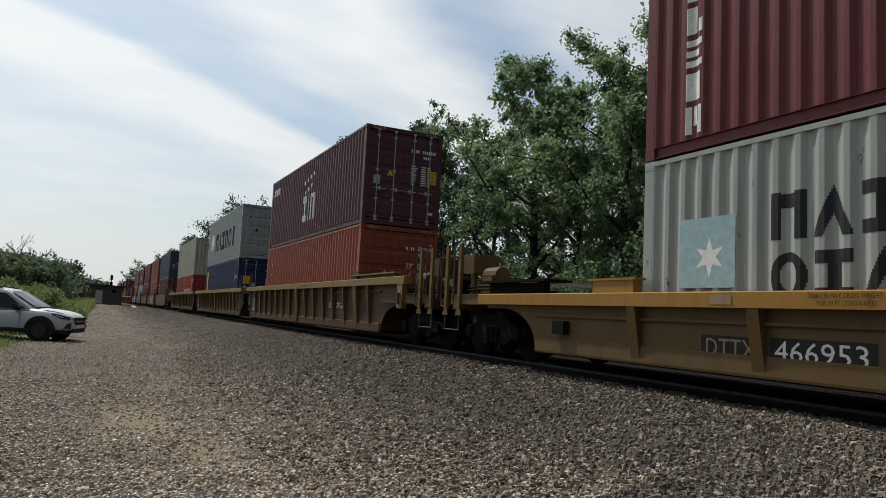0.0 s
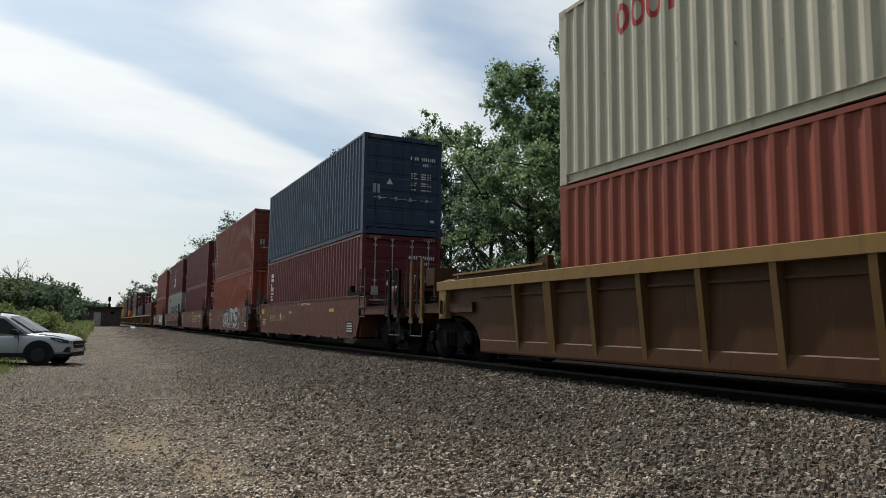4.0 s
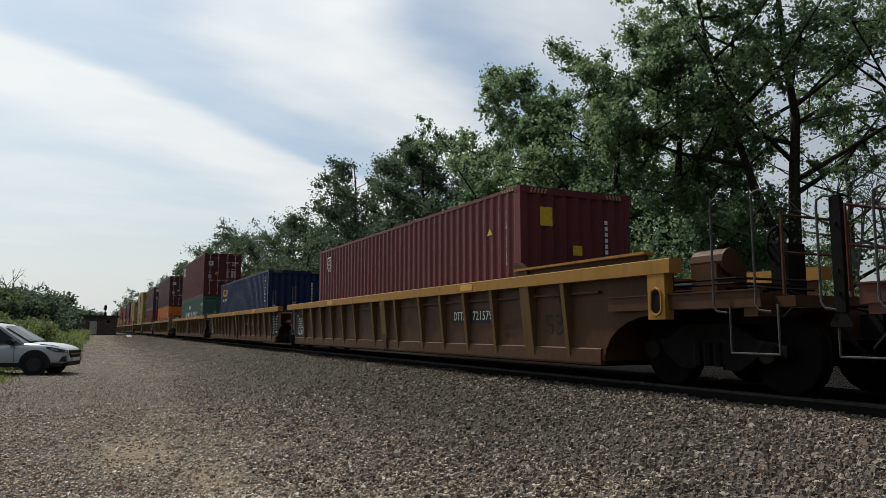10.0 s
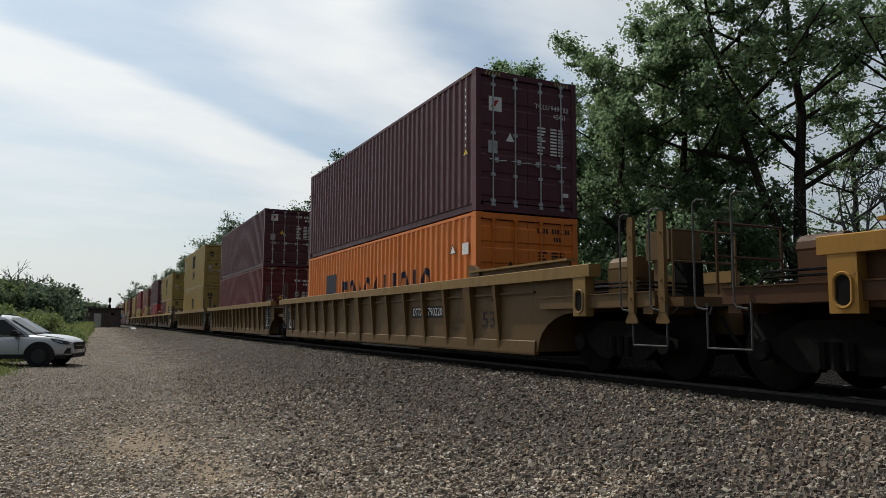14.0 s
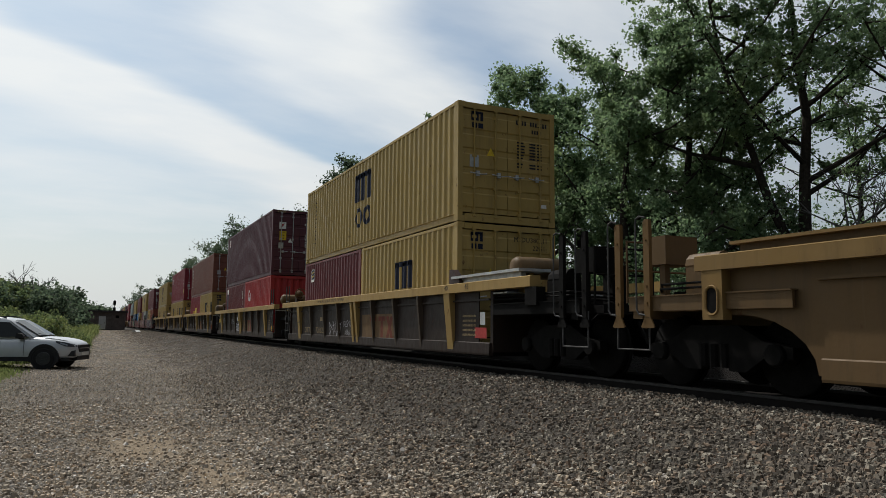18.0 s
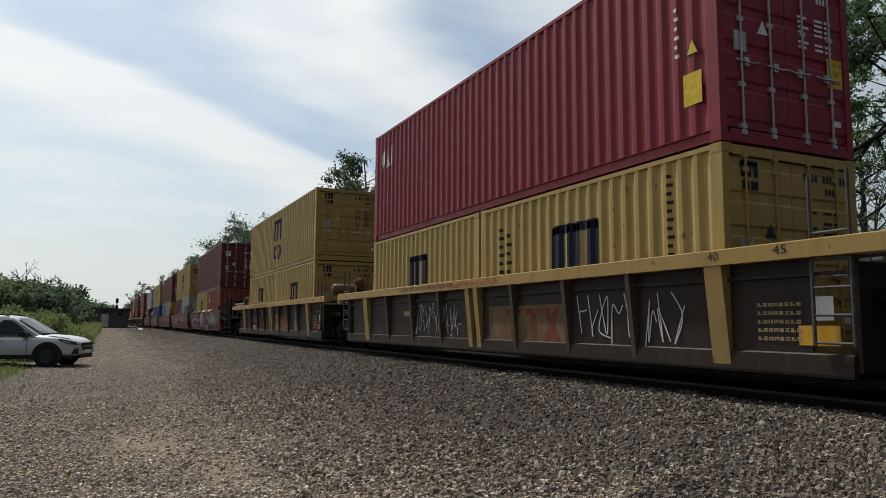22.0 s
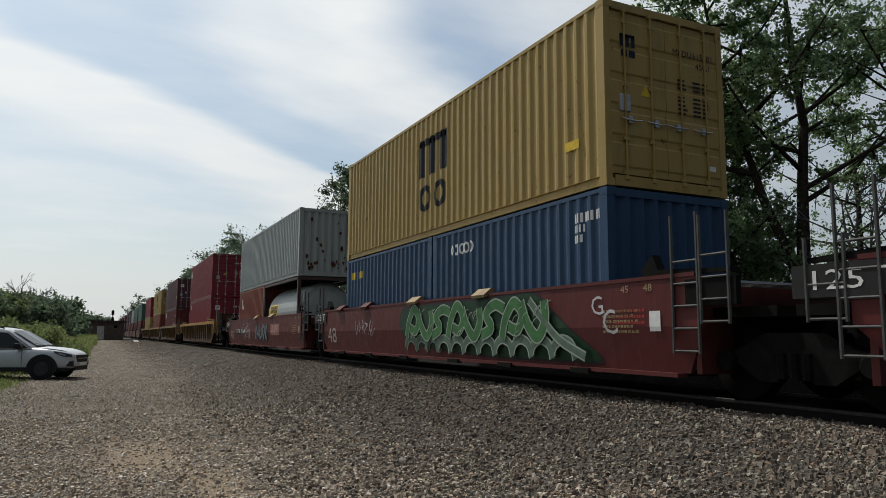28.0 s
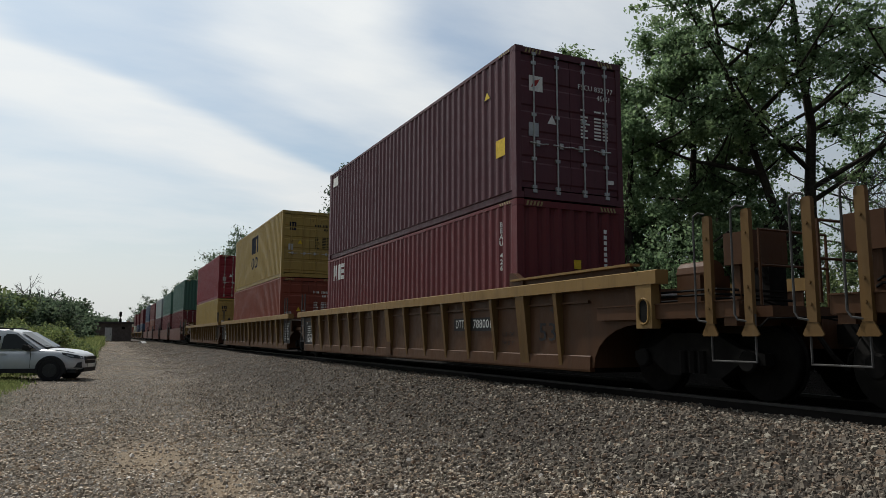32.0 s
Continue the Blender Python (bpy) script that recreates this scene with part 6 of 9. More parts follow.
def parked_car():
    """A pale compact off-roader; +x is its nose, its near side is -y."""
    ang = -18.0
    wheel = Vector((-1.60, 27.3, 0.0))
    c, s = math.cos(radians(ang)), math.sin(radians(ang))
    fx, fy = 1.36, -0.80
    ob = thing("parked_car", "pale silver off-road car parked on the grass verge", "car", m=pose(wheel.x - (fx * c - fy * s), wheel.y - (fx * s + fy * c), 0.0, 0, 0, ang))
    # upright slices of the lower body: place, foot, shoulder height, crown height, half width
    lower = []
    for x, zb, zs, zt, w in ((-2.32, 0.52, 0.86, 0.98, 0.70), (-2.26, 0.40, 0.90, 1.05, 0.82), (-1.95, 0.34, 0.92, 1.08, 0.885), (-0.9, 0.30, 0.93, 1.04, 0.90), (0.2, 0.30, 0.93, 1.03, 0.90),
                              (0.85, 0.30, 0.93, 1.05, 0.90), (1.15, 0.31, 0.93, 1.065, 0.895), (1.45, 0.33, 0.925, 1.045, 0.89), (1.75, 0.35, 0.90, 1.01, 0.87), (2.00, 0.36, 0.85, 0.955, 0.815),
                              (2.15, 0.37, 0.80, 0.90, 0.745), (2.25, 0.39, 0.74, 0.82, 0.66), (2.30, 0.42, 0.66, 0.72, 0.56)):
        mid = zb + 0.55 * (zs - zb)
        lower.append([(x, -w * 0.93, zb), (x, -w * 0.985, zb + 0.10), (x, -w, mid), (x, -w * 0.985, zs - 0.05), (x, -w * 0.94, zs + 0.03), (x, -w * 0.84, zt - 0.025), (x, -w * 0.62, zt), (x, 0, zt + 0.02),
                      (x, w * 0.62, zt), (x, w * 0.84, zt - 0.025), (x, w * 0.94, zs + 0.03), (x, w * 0.985, zs - 0.05), (x, w, mid), (x, w * 0.985, zb + 0.10), (x, w * 0.93, zb)])
    loft(lower, "body", CAR_PAINT, ob)
    cabin = []
    for x, zt, w in ((-2.16, 1.10, 0.74), (-2.0, 1.46, 0.67), (-1.7, 1.62, 0.64), (-0.9, 1.695, 0.635), (-0.2, 1.70, 0.63), (0.08, 1.665, 0.625), (0.22, 1.60, 0.63), (0.70, 1.30, 0.675), (1.12, 1.06, 0.72)):
        cabin.append([(x, -0.83, 1.0), (x, -w - 0.015, zt - 0.07), (x, -w + 0.03, zt - 0.02), (x, -w + 0.12, zt), (x, 0, zt + 0.015), (x, w - 0.12, zt), (x, w - 0.03, zt - 0.02), (x, w + 0.015, zt - 0.07), (x, 0.83, 1.0)])
    loft(cabin, "cabin", CAR_PAINT, ob)
    lamp_dark = plain("dark_lamp_housing", (0.035, 0.037, 0.040), 0.12, vary=0.3)
    rim_mat = plain("dark_rim", (0.05, 0.05, 0.054), 0.35, 0.6)
    for sgn in (-1, 1):
        def on(x, z):
            return sgn * (0.83 - 0.20 * (z - 1.0) / 0.62 + 0.014)
        for pts in ([(0.80, 1.075), (-0.24, 1.065), (-0.24, 1.56), (0.13, 1.54)], [(-0.32, 1.065), (-1.22, 1.075), (-1.22, 1.55), (-0.32, 1.56)], [(-1.30, 1.08), (-1.90, 1.14), (-1.78, 1.44), (-1.30, 1.54)]):
            part("side_window", Shape().add([(x, on(x, z), z) for x, z in pts], [(0, 1, 2, 3)]), GLASS, ob, "dark window glass")
        part("window_trim", Shape().tube([(0.84, on(0.8, 1.06), 1.055), (-1.9, on(-1.9, 1.06), 1.055)], 0.014, 6), PLASTIC, ob)
        part("pillar_trim", Shape().tube([(0.95, sgn * 0.775, 1.06), (0.62, sgn * 0.725, 1.28), (0.16, sgn * 0.655, 1.585)], 0.022, 6), CAR_PAINT, ob)
        part("sill_cladding", Shape().box(-0.95, 0.95, *sorted((sgn * 0.84, sgn * 0.912)), 0.27, 0.41), PLASTIC, ob)
        for x in (0.72, -0.30, -1.28):
            part("door_seam", Shape().box(x - 0.006, x + 0.006, *sorted((sgn * 0.885, sgn * 0.9015)), 0.44, 1.0), PLASTIC, ob)
        for x in (-0.02, -1.02):
            part("door_handle", Shape().box(x - 0.20, x, *sorted((sgn * 0.89, sgn * 0.925)), 0.87, 0.905), CAR_PAINT, ob)
        mirror = part("mirror", Shape().prism([(0.52, 1.02), (0.72, 1.02), (0.77, 1.09), (0.70, 1.18), (0.54, 1.19)], sgn * 0.92, sgn * 1.10, "y"), PLASTIC, ob, "black door mirror")
        part("mirror_foot", Shape().box(0.55, 0.68, *sorted((sgn * 0.82, sgn * 0.94)), 1.0, 1.05), PLASTIC, mirror)
        # headlamp drawn back along the wing
        part("headlamp", Shape().add([(1.70, sgn * 0.872, 0.885), (1.98, sgn * 0.822, 0.76), (2.18, sgn * 0.725, 0.735), (2.285, sgn * 0.56, 0.73), (2.255, sgn * 0.54, 0.80), (2.13, sgn * 0.72, 0.845), (1.95, sgn * 0.80, 0.895), (1.68, sgn * 0.845, 0.945)],
                                     [(0, 1, 6, 7), (1, 2, 5, 6), (2, 3, 4, 5)]), lamp_dark, ob, "dark-backed headlamp", m=pose(0.006, sgn * 0.014, 0.0))
        part("lamp_lens", Shape().add([(1.82, sgn * 0.868, 0.845), (2.05, sgn * 0.81, 0.775), (2.04, sgn * 0.80, 0.83), (1.84, sgn * 0.85, 0.89)], [(0, 1, 2, 3)]), LENS, ob, "clear lamp lens", m=pose(0.014, sgn * 0.022, 0.0))
        part("fog_lamp_surround", Shape().prism([(sgn * 0.46, 0.40), (sgn * 0.77, 0.44), (sgn * 0.74, 0.60), (sgn * 0.60, 0.64), (sgn * 0.50, 0.56)], 2.02, 2.262, "x"), PLASTIC, ob)
        for wx in (1.36, -1.31):
            arch = Shape()
            pts = [(wx + 0.475 * math.cos(w), 0.36 + 0.475 * math.sin(w)) for w in np.linspace(-0.25, math.pi + 0.25, 20)] + [(wx + 0.39 * math.cos(w), 0.36 + 0.39 * math.sin(w)) for w in np.linspace(math.pi + 0.25, -0.25, 20)]
            arch.prism(pts, sgn * 0.80, sgn * 0.922, "y")
            part("wheel_arch", arch, PLASTIC, ob)
            part("arch_liner", Shape().disc((wx, sgn * 0.85, 0.37), "y", 0.41, 0.11, 24), PLASTIC, ob)
            wh = piece("wheel", Shape().disc((0, 0, 0), "y", 0.352, 0.225, 32, 0.03).mesh("tyre", False), TYRE, ob, "", pose(wx, sgn * 0.812, 0.352))
            part("rim", Shape().disc((0, sgn * 0.108, 0), "y", 0.225, 0.03, 24, 0.008), rim_mat, wh)
            for k in range(5):
                w = k * 2 * math.pi / 5
                part("spoke", Shape().prism([(-0.03, 0.04), (0.03, 0.04), (0.022, 0.215), (-0.022, 0.215)], sgn * 0.121, sgn * 0.132, "y"), rim_mat, wh, "", m=pose(0, 0, 0, 0, math.degrees(w), 0))
    part("windscreen", Shape().add([(1.055, -0.655, 1.115), (1.10, 0, 1.105), (1.055, 0.655, 1.115), (0.24, 0.565, 1.605), (0.26, 0, 1.615), (0.24, -0.565, 1.605)], [(0, 1, 4, 5), (1, 2, 3, 4)]), GLASS, ob, "dark raked windscreen", m=pose(0.02, 0, 0.012))
    part("cowl", Shape().box(1.06, 1.17, -0.66, 0.66, 1.06, 1.092), PLASTIC, ob)
    for y in (-0.10, 0.42):
        part("wiper", Shape().tube([(1.12, y, 1.105), (0.98, y - 0.42, 1.185)], 0.012, 5), PLASTIC, ob)
    part("bonnet_seam", Shape().tube([(1.12, -0.755, 1.035), (1.5, -0.755, 1.018), (1.80, -0.735, 0.978), (2.02, -0.68, 0.925)], 0.008, 5), PLASTIC, ob)
    part("grille", Shape().prism([(-0.42, 0.56), (0.42, 0.56), (0.52, 0.70), (0.46, 0.80), (-0.46, 0.80), (-0.52, 0.70)], 2.18, 2.318, "x"), PLASTIC, ob, "black grille")
    part("grille_bar", Shape().box(2.30, 2.33, -0.42, 0.42, 0.675, 0.70), CHROME, ob)
    part("bumper_lip", Shape().box(1.95, 2.305, -0.56, 0.56, 0.29, 0.43).box(1.85, 2.12, -0.80, 0.80, 0.27, 0.38), PLASTIC, ob)
    part("number_plate", Shape().box(2.305, 2.33, -0.26, 0.26, 0.45, 0.56), WHITE, ob, "blank pale plate")
    for sgn in (-1, 1):
        part("roof_rail", Shape().tube([(-1.75, sgn * 0.56, 1.62), (-1.62, sgn * 0.575, 1.72), (-0.25, sgn * 0.575, 1.745), (-0.02, sgn * 0.56, 1.685)], 0.02, 6), PLASTIC, ob)


parked_car()

# ---------------------------------------------------------------- markings on the containers
def glyph(y, z, w, h, k):
    """One plain block of a drawn word, filling a box whose left edge, as seen, is y."""
    return (
        [(y, z, w * 0.36, h), (y - w * 0.54, z, w * 0.46, h)],
        [(y, z, w, h * 0.40), (y, z + h * 0.55, w, h * 0.45)],
        [(y, z, w * 0.55, h), (y - w * 0.70, z, w * 0.30, h * 0.48)],
        [(y, z, w, h * 0.24), (y, z + h * 0.38, w * 0.8, h * 0.24), (y, z + h * 0.76, w, h * 0.24)],
        [(y, z, w * 0.9, h)],
        [(y, z, w * 0.30, h), (y - w * 0.40, z + h * 0.30, w * 0.26, h * 0.70), (y - w * 0.74, z, w * 0.26, h)],
    )[k % 6]


def drawn(y, z, w, h, code):
    """One plain shape of a painted emblem, cut into narrow columns: o a ring, v a wedge, i a bar, m three bars under a lintel, = two slabs, n a gate."""
    out = []
    if code == "i":
        return [(y - w * 0.30, z, w * 0.38, h)]
    if code == "=":
        return [(y, z, w, h * 0.26), (y, z + h * 0.74, w, h * 0.26), (y - w * 0.36, z + h * 0.26, w * 0.34, h * 0.48)]
    if code == "m":
        return [(y - w * f, z, w * 0.22, h * 0.86) for f in (0.0, 0.39, 0.78)] + [(y, z + h * 0.84, w, h * 0.16)]
    if code == "n":
        return [(y, z, w * 0.30, h), (y - w * 0.70, z, w * 0.30, h), (y - w * 0.30, z + h * 0.66, w * 0.40, h * 0.30)]
    n = 27
    for k in range(n):
        u = (k + 0.5) / n
        yy, ww = y - k * w / n, w / n
        if code == "o":
            a = 0.5 * math.sqrt(max(0.0, 1 - (2 * u - 1) ** 2))
            q = (2 * u - 1) / 0.50
            b = 0.5 * 0.62 * math.sqrt(1 - q * q) if abs(q) < 1 else 0.0
            out += [(yy, z + h * (0.5 - a), ww, h * (a - b)), (yy, z + h * (0.5 + b), ww, h * (a - b))] if b else [(yy, z + h * (0.5 - a), ww, 2 * h * a)]
        else:
            top = 1 - abs(2 * u - 1) * 0.92
            foot = max(0.0, top - 0.55)
            out.append((yy, z + h * foot, ww, h * (top - foot)))
    return out


def flat_shape(ob, y, z, outline, mat, lift, name):
    s = Shape()
    n = len(outline)
    s.add([(-1.2185 - lift, y - u, z + w) for u, w in outline], [tuple(range(n))])
    return part(name, s, mat, ob)


SIGNS = {}
CODES = {(8, 0, -5.66): "FCIU 8599702", (16, 0, -2.26): "CRXU 34174", (9, 0, -5.49): "FSCU 867270", (26, 0, -5.39): "BEAU 426", (7, 0, -5.55): "CBHU 875061", (1, 0, -5.72): "TGNU 574224"}
DOOR_CODES = {(12, 1): ("TCLU", "949732", "45G1"), (26, 1): ("FSCU", "832377", "45G1"), (15, 1): ("MEDU", "380211", "22G1"), (23, 2): ("MEDU", "615381", "45G1")}


def code_column(ob, text, y, top, step, mat, length):
    """Painted characters one below the other that follow the folds of the near wall."""
    prof = corrugation(-length / 2 + 0.16, length / 2 - 0.16)
    ps, ds = [p[0] for p in prof], [p[1] for p in prof]
    for i, ch in enumerate(text):
        if ch == " ":
            continue
        me = letters(ch, step * 1.12, 0.004).copy()
        me.transform(Matrix.Translation((0, y, top - (i + 0.5) * step)) @ NEAR_SIDE)
        for v in me.vertices:
            v.co.x = -1.2175 + float(np.interp(v.co.y, ps, ds))
        piece("code_marking", me, mat, ob)


def sign(unit, load, kind, y, z, w, h, mat, n=1, down=False):
    """A painted mark on the near side of a container: box from its left edge y and foot z, w wide and h high."""
    ob = LOADS[unit][load]
    length = U20 if len(LOADS[unit]) == 3 and load < 2 else 12.19
    SIGNS[ob] = SIGNS.get(ob, 0) + 1
    lift = 0.0006 * SIGNS[ob]
    if kind == "word" and down:
        step = h / n
        mark(ob, [r for i in range(n) for r in glyph(y, z + h - (i + 1) * step, w, step * 0.82, i + 1)], mat, length, "emblem")
    elif kind == "word" and isinstance(n, str):
        step = w / len(n)
        for i, code in enumerate(n):
            mark(ob, drawn(y - i * step, z, step * 0.84, h, code), mat, length, "emblem")
    elif kind == "word":
        step = w / n
        if h < 0.24:
            mark(ob, [(y - i * step, z, step * 0.5, h) for i in range(n)], mat, length, "code_marking")
        else:
            mark(ob, [r for i in range(n) for r in glyph(y - i * step, z, step * 0.80, h, i * 5 + n + unit)], mat, length, "emblem")
    elif kind == "col" and (unit, load, y) in CODES:
        code_column(ob, CODES[unit, load, y], y - 0.09, z + h, h / len(CODES[unit, load, y]), mat, length)
    elif kind == "col":
        step = h / n
        wide = min(w * 0.75, 0.13) if mat is BLACK else min(w * 0.6, 0.07)
        mark(ob, [(y - 0.03, z + h - (i + 1) * step, wide * (0.7 + 0.3 * (i % 2)), step * 0.40) for i in range(n)], mat, length, "code_marking")
    elif kind == "msc":
        bars = [(y, z + h * 0.48, w * 0.26, h * 0.50), (y - w * 0.36, z + h * 0.48, w * 0.26, h * 0.50), (y - w * 0.74, z + h * 0.48, w * 0.26, h * 0.50), (y - w * 0.02, z + h * 0.90, w * 0.96, h * 0.10)]
        bars += drawn(y - w * 0.04, z, w * 0.42, h * 0.36, "o") + drawn(y - w * 0.54, z, w * 0.42, h * 0.36, "o")
        mark(ob, bars, mat, length, "emblem")
    elif kind == "tri":
        flat_shape(ob, y, z, [(0, 0), (w, 0), (w / 2, h)], BLACK, lift, "warning_triangle")
        flat_shape(ob, y, z, [(w * 0.12, h * 0.07), (w * 0.88, h * 0.07), (w / 2, h * 0.84)], mat, lift + 0.001, "warning_triangle")
    elif kind == "dia":
        flat_shape(ob, y, z, [(w / 2, 0), (w, h / 2), (w / 2, h), (0, h / 2)], mat, lift, "hazard_label")
        flat_shape(ob, y, z, [(w * 0.3, h * 0.42), (w * 0.7, h * 0.42), (w * 0.7, h * 0.56), (w * 0.3, h * 0.56)], BLACK, lift + 0.001, "hazard_label")
    elif kind in ("star", "stars"):
        for i in range(n):
            r = min(w, h) * (0.5 if n == 1 else 0.13)
            cx = w / 2 if n == 1 else (0.12 + 0.76 * (i % 4) / 3 if i < 4 else 0.22 + 0.5 * (i - 4) / 2) * w
            cz = h / 2 if n == 1 else (0.62 + 0.24 * (i % 4) / 3 if i < 4 else 0.18 + 0.22 * (i - 4) / 2) * h
            pts = [(cx + r * (1 if j % 2 == 0 else 0.42) * math.sin(j * math.pi / 6), cz + r * (1 if j % 2 == 0 else 0.42) * math.cos(j * math.pi / 6)) for j in range(12)]
            flat_shape(ob, y, z, pts, mat, lift, "star")
    elif kind == "ring":
        s = Shape()
        for j in range(18):
            a, b = j / 18 * 2 * math.pi, (j + 1) / 18 * 2 * math.pi
            q = [(w / 2 + w / 2 * k * math.cos(v), h / 2 + h / 2 * k * math.sin(v)) for v, k in ((a, 1), (b, 1), (b, 0.86), (a, 0.86))]
            s.add([(-1.2185 - lift, y - u, z + v) for u, v in q], [(0, 1, 2, 3)])
        part("emblem", s, mat, ob)
    elif kind == "flag":
        for f in (0.55, 0.05):
            flat_shape(ob, y, z, [(w * 0.1, h * f), (w * 0.35, h * (f + 0.14)), (w * 0.7, h * (f + 0.16)), (w, h * (f + 0.36)), (w * 0.6, h * (f + 0.40)), (w * 0.2, h * (f + 0.32))], mat, lift, "emblem")
    else:
        flat_shape(ob, y, z, [(0, 0), (w, 0), (w, h), (0, h)], mat, lift, "label")


sign(0, 1, "word", 5.36, 0.22, 0.26, 2.20, WHITE, n=5, down=True)
sign(0, 0, "panel", 5.42, 0.87, 0.88, 0.86, CYAN_INK)
sign(0, 0, "star", 5.23, 1.00, 0.60, 0.48, WHITE)
sign(0, 0, "word", 4.07, 1.38, 3.10, 0.52, BLACK, n="nv=noi")
sign(0, 0, "word", 4.06, 0.72, 3.60, 0.52, BLACK, n="o=vivno")
sign(1, 1, "word", 0.65, 0.65, 1.54, 0.95, WHITE, n="=im")
sign(1, 1, "stars", 0.70, 1.55, 1.56, 0.86, WHITE, n=7)
sign(1, 1, "word", 5.66, 2.23, 1.01, 0.28, WHITE, n=6)
sign(1, 0, "col", 5.20, 1.25, 0.39, 1.35, WHITE, n=6)
sign(1, 0, "col", -5.72, 1.23, 0.19, 1.18, WHITE, n=11)
sign(2, 1, "panel", 4.84, 0.97, 1.40, 1.01, CYAN_INK)
sign(2, 1, "star", 4.60, 1.08, 1.03, 0.77, WHITE)
sign(2, 1, "word", 2.85, 0.80, 7.20, 1.10, BLACK, n="nv=noi")
sign(2, 1, "col", -4.87, 2.02, 0.23, 0.57, BLACK, n=6)
sign(2, 0, "col", -5.05, 1.26, 0.15, 1.20, WHITE, n=11)
sign(2, 0, "panel", -5.59, 1.80, 0.13, 0.17, YELLOW_INK)
sign(2, 0, "panel", -5.30, 1.87, 0.14, 0.10, WHITE)
sign(2, 0, "panel", 5.48, 1.30, 0.44, 1.22, YELLOW_INK)
sign(3, 2, "word", 4.70, 1.97, 1.30, 0.46, RED_INK, n="oooi")
sign(3, 1, "word", 2.50, 0.95, 4.90, 0.58, WHITE, n="nvmonooio")
sign(3, 1, "word", -1.94, 2.12, 0.91, 0.12, WHITE, n=8)
sign(3, 1, "col", -2.30, 1.56, 0.31, 0.53, WHITE, n=4)
sign(4, 0, "word", 5.33, 1.29, 0.34, 1.18, WHITE, n=3, down=True)
sign(5, 1, "col", 5.42, 0.98, 0.59, 1.50, WHITE, n=6)
sign(5, 1, "col", -5.38, 1.33, 0.41, 1.28, WHITE, n=11)
sign(5, 1, "tri", -5.46, 1.05, 0.25, 0.19, YELLOW_INK)
sign(5, 0, "col", 5.33, 1.30, 0.58, 1.26, WHITE, n=5)
sign(5, 0, "col", -5.37, 1.28, 0.44, 1.43, WHITE, n=11)
sign(6, 0, "col", 5.23, 1.21, 0.39, 1.27, WHITE, n=6)
sign(6, 0, "col", -5.57, 1.15, 0.20, 1.26, WHITE, n=11)
sign(7, 1, "word", 0.72, 0.68, 1.43, 0.80, WHITE, n="=im")
sign(7, 1, "stars", 0.72, 1.49, 1.40, 0.81, WHITE, n=7)
sign(7, 1, "word", 5.68, 2.28, 0.93, 0.28, WHITE, n=5)
sign(7, 0, "word", 2.92, 1.18, 5.80, 0.62, NAVY_INK, n="ooooo")
sign(7, 0, "word", 4.68, 2.27, 1.14, 0.25, NAVY_INK, n=4)
sign(7, 0, "ring", 5.58, 2.15, 0.84, 0.50, BLACK)
sign(7, 0, "tri", -5.26, 2.00, 0.22, 0.22, YELLOW_INK)
sign(7, 0, "col", -5.55, 1.16, 0.22, 1.29, BLACK, n=11)
sign(7, 0, "panel", -5.91, 1.65, 0.12, 0.16, YELLOW_INK)
sign(8, 1, "col", 5.29, 0.98, 0.38, 1.46, WHITE, n=6)
sign(8, 0, "col", 5.24, 2.12, 0.38, 0.38, WHITE, n=2)
sign(8, 0, "col", -5.66, 1.16, 0.18, 1.30, WHITE, n=11)
sign(8, 0, "tri", -5.32, 2.04, 0.20, 0.20, YELLOW_INK)
sign(8, 0, "panel", -5.96, 1.65, 0.12, 0.17, YELLOW_INK)
sign(8, 0, "panel", -5.98, 1.38, 0.13, 0.16, WHITE)
sign(9, 0, "panel", 5.22, 2.27, 0.35, 0.35, WHITE)
sign(9, 0, "panel", 5.19, 2.28, 0.29, 0.31, NAVY_INK)
sign(9, 0, "flag", 5.14, 2.32, 0.19, 0.23, YELLOW_INK)
sign(9, 0, "word", 5.23, 2.17, 0.35, 0.08, WHITE, n=7)
sign(9, 0, "tri", -4.91, 2.11, 0.25, 0.17, YELLOW_INK)
sign(9, 0, "col", -5.49, 1.52, 0.20, 1.00, WHITE, n=9)
sign(10, 0, "word", 5.55, 2.18, 1.44, 0.40, YELLOW_INK, n="o=voo")
sign(10, 0, "word", 5.51, 1.93, 1.36, 0.11, WHITE, n=8)
sign(10, 0, "col", -5.36, 1.57, 0.44, 1.14, WHITE, n=8)
sign(11, 1, "word", 5.50, 2.31, 1.17, 0.33, WHITE, n=3)
sign(11, 1, "word", 5.49, 1.96, 1.17, 0.30, WHITE, n=3)
sign(11, 0, "word", 3.23, 0.80, 2.30, 0.86, WHITE, n="onini")
sign(11, 0, "word", 0.26, 0.80, 3.70, 0.86, WHITE, n="onioniio")
sign(11, 0, "dia", 1.11, 1.83, 0.37, 0.34, WHITE)
sign(11, 0, "dia", 0.70, 1.84, 0.37, 0.32, WHITE)
sign(11, 0, "dia", 0.30, 1.85, 0.35, 0.34, WHITE)
sign(11, 0, "tri", -5.52, 1.28, 0.21, 0.21, YELLOW_INK)
sign(11, 0, "word", -5.12, 2.02, 0.74, 0.11, WHITE, n=10)
sign(11, 0, "word", -5.48, 1.94, 0.28, 0.07, WHITE, n=4)
sign(11, 0, "panel", -5.55, 1.66, 0.11, 0.10, WHITE)
sign(11, 0, "col", 5.29, 1.33, 0.33, 0.83, WHITE, n=4)
sign(12, 0, "panel", 3.93, 0.90, 1.05, 0.98, NAVY_INK)
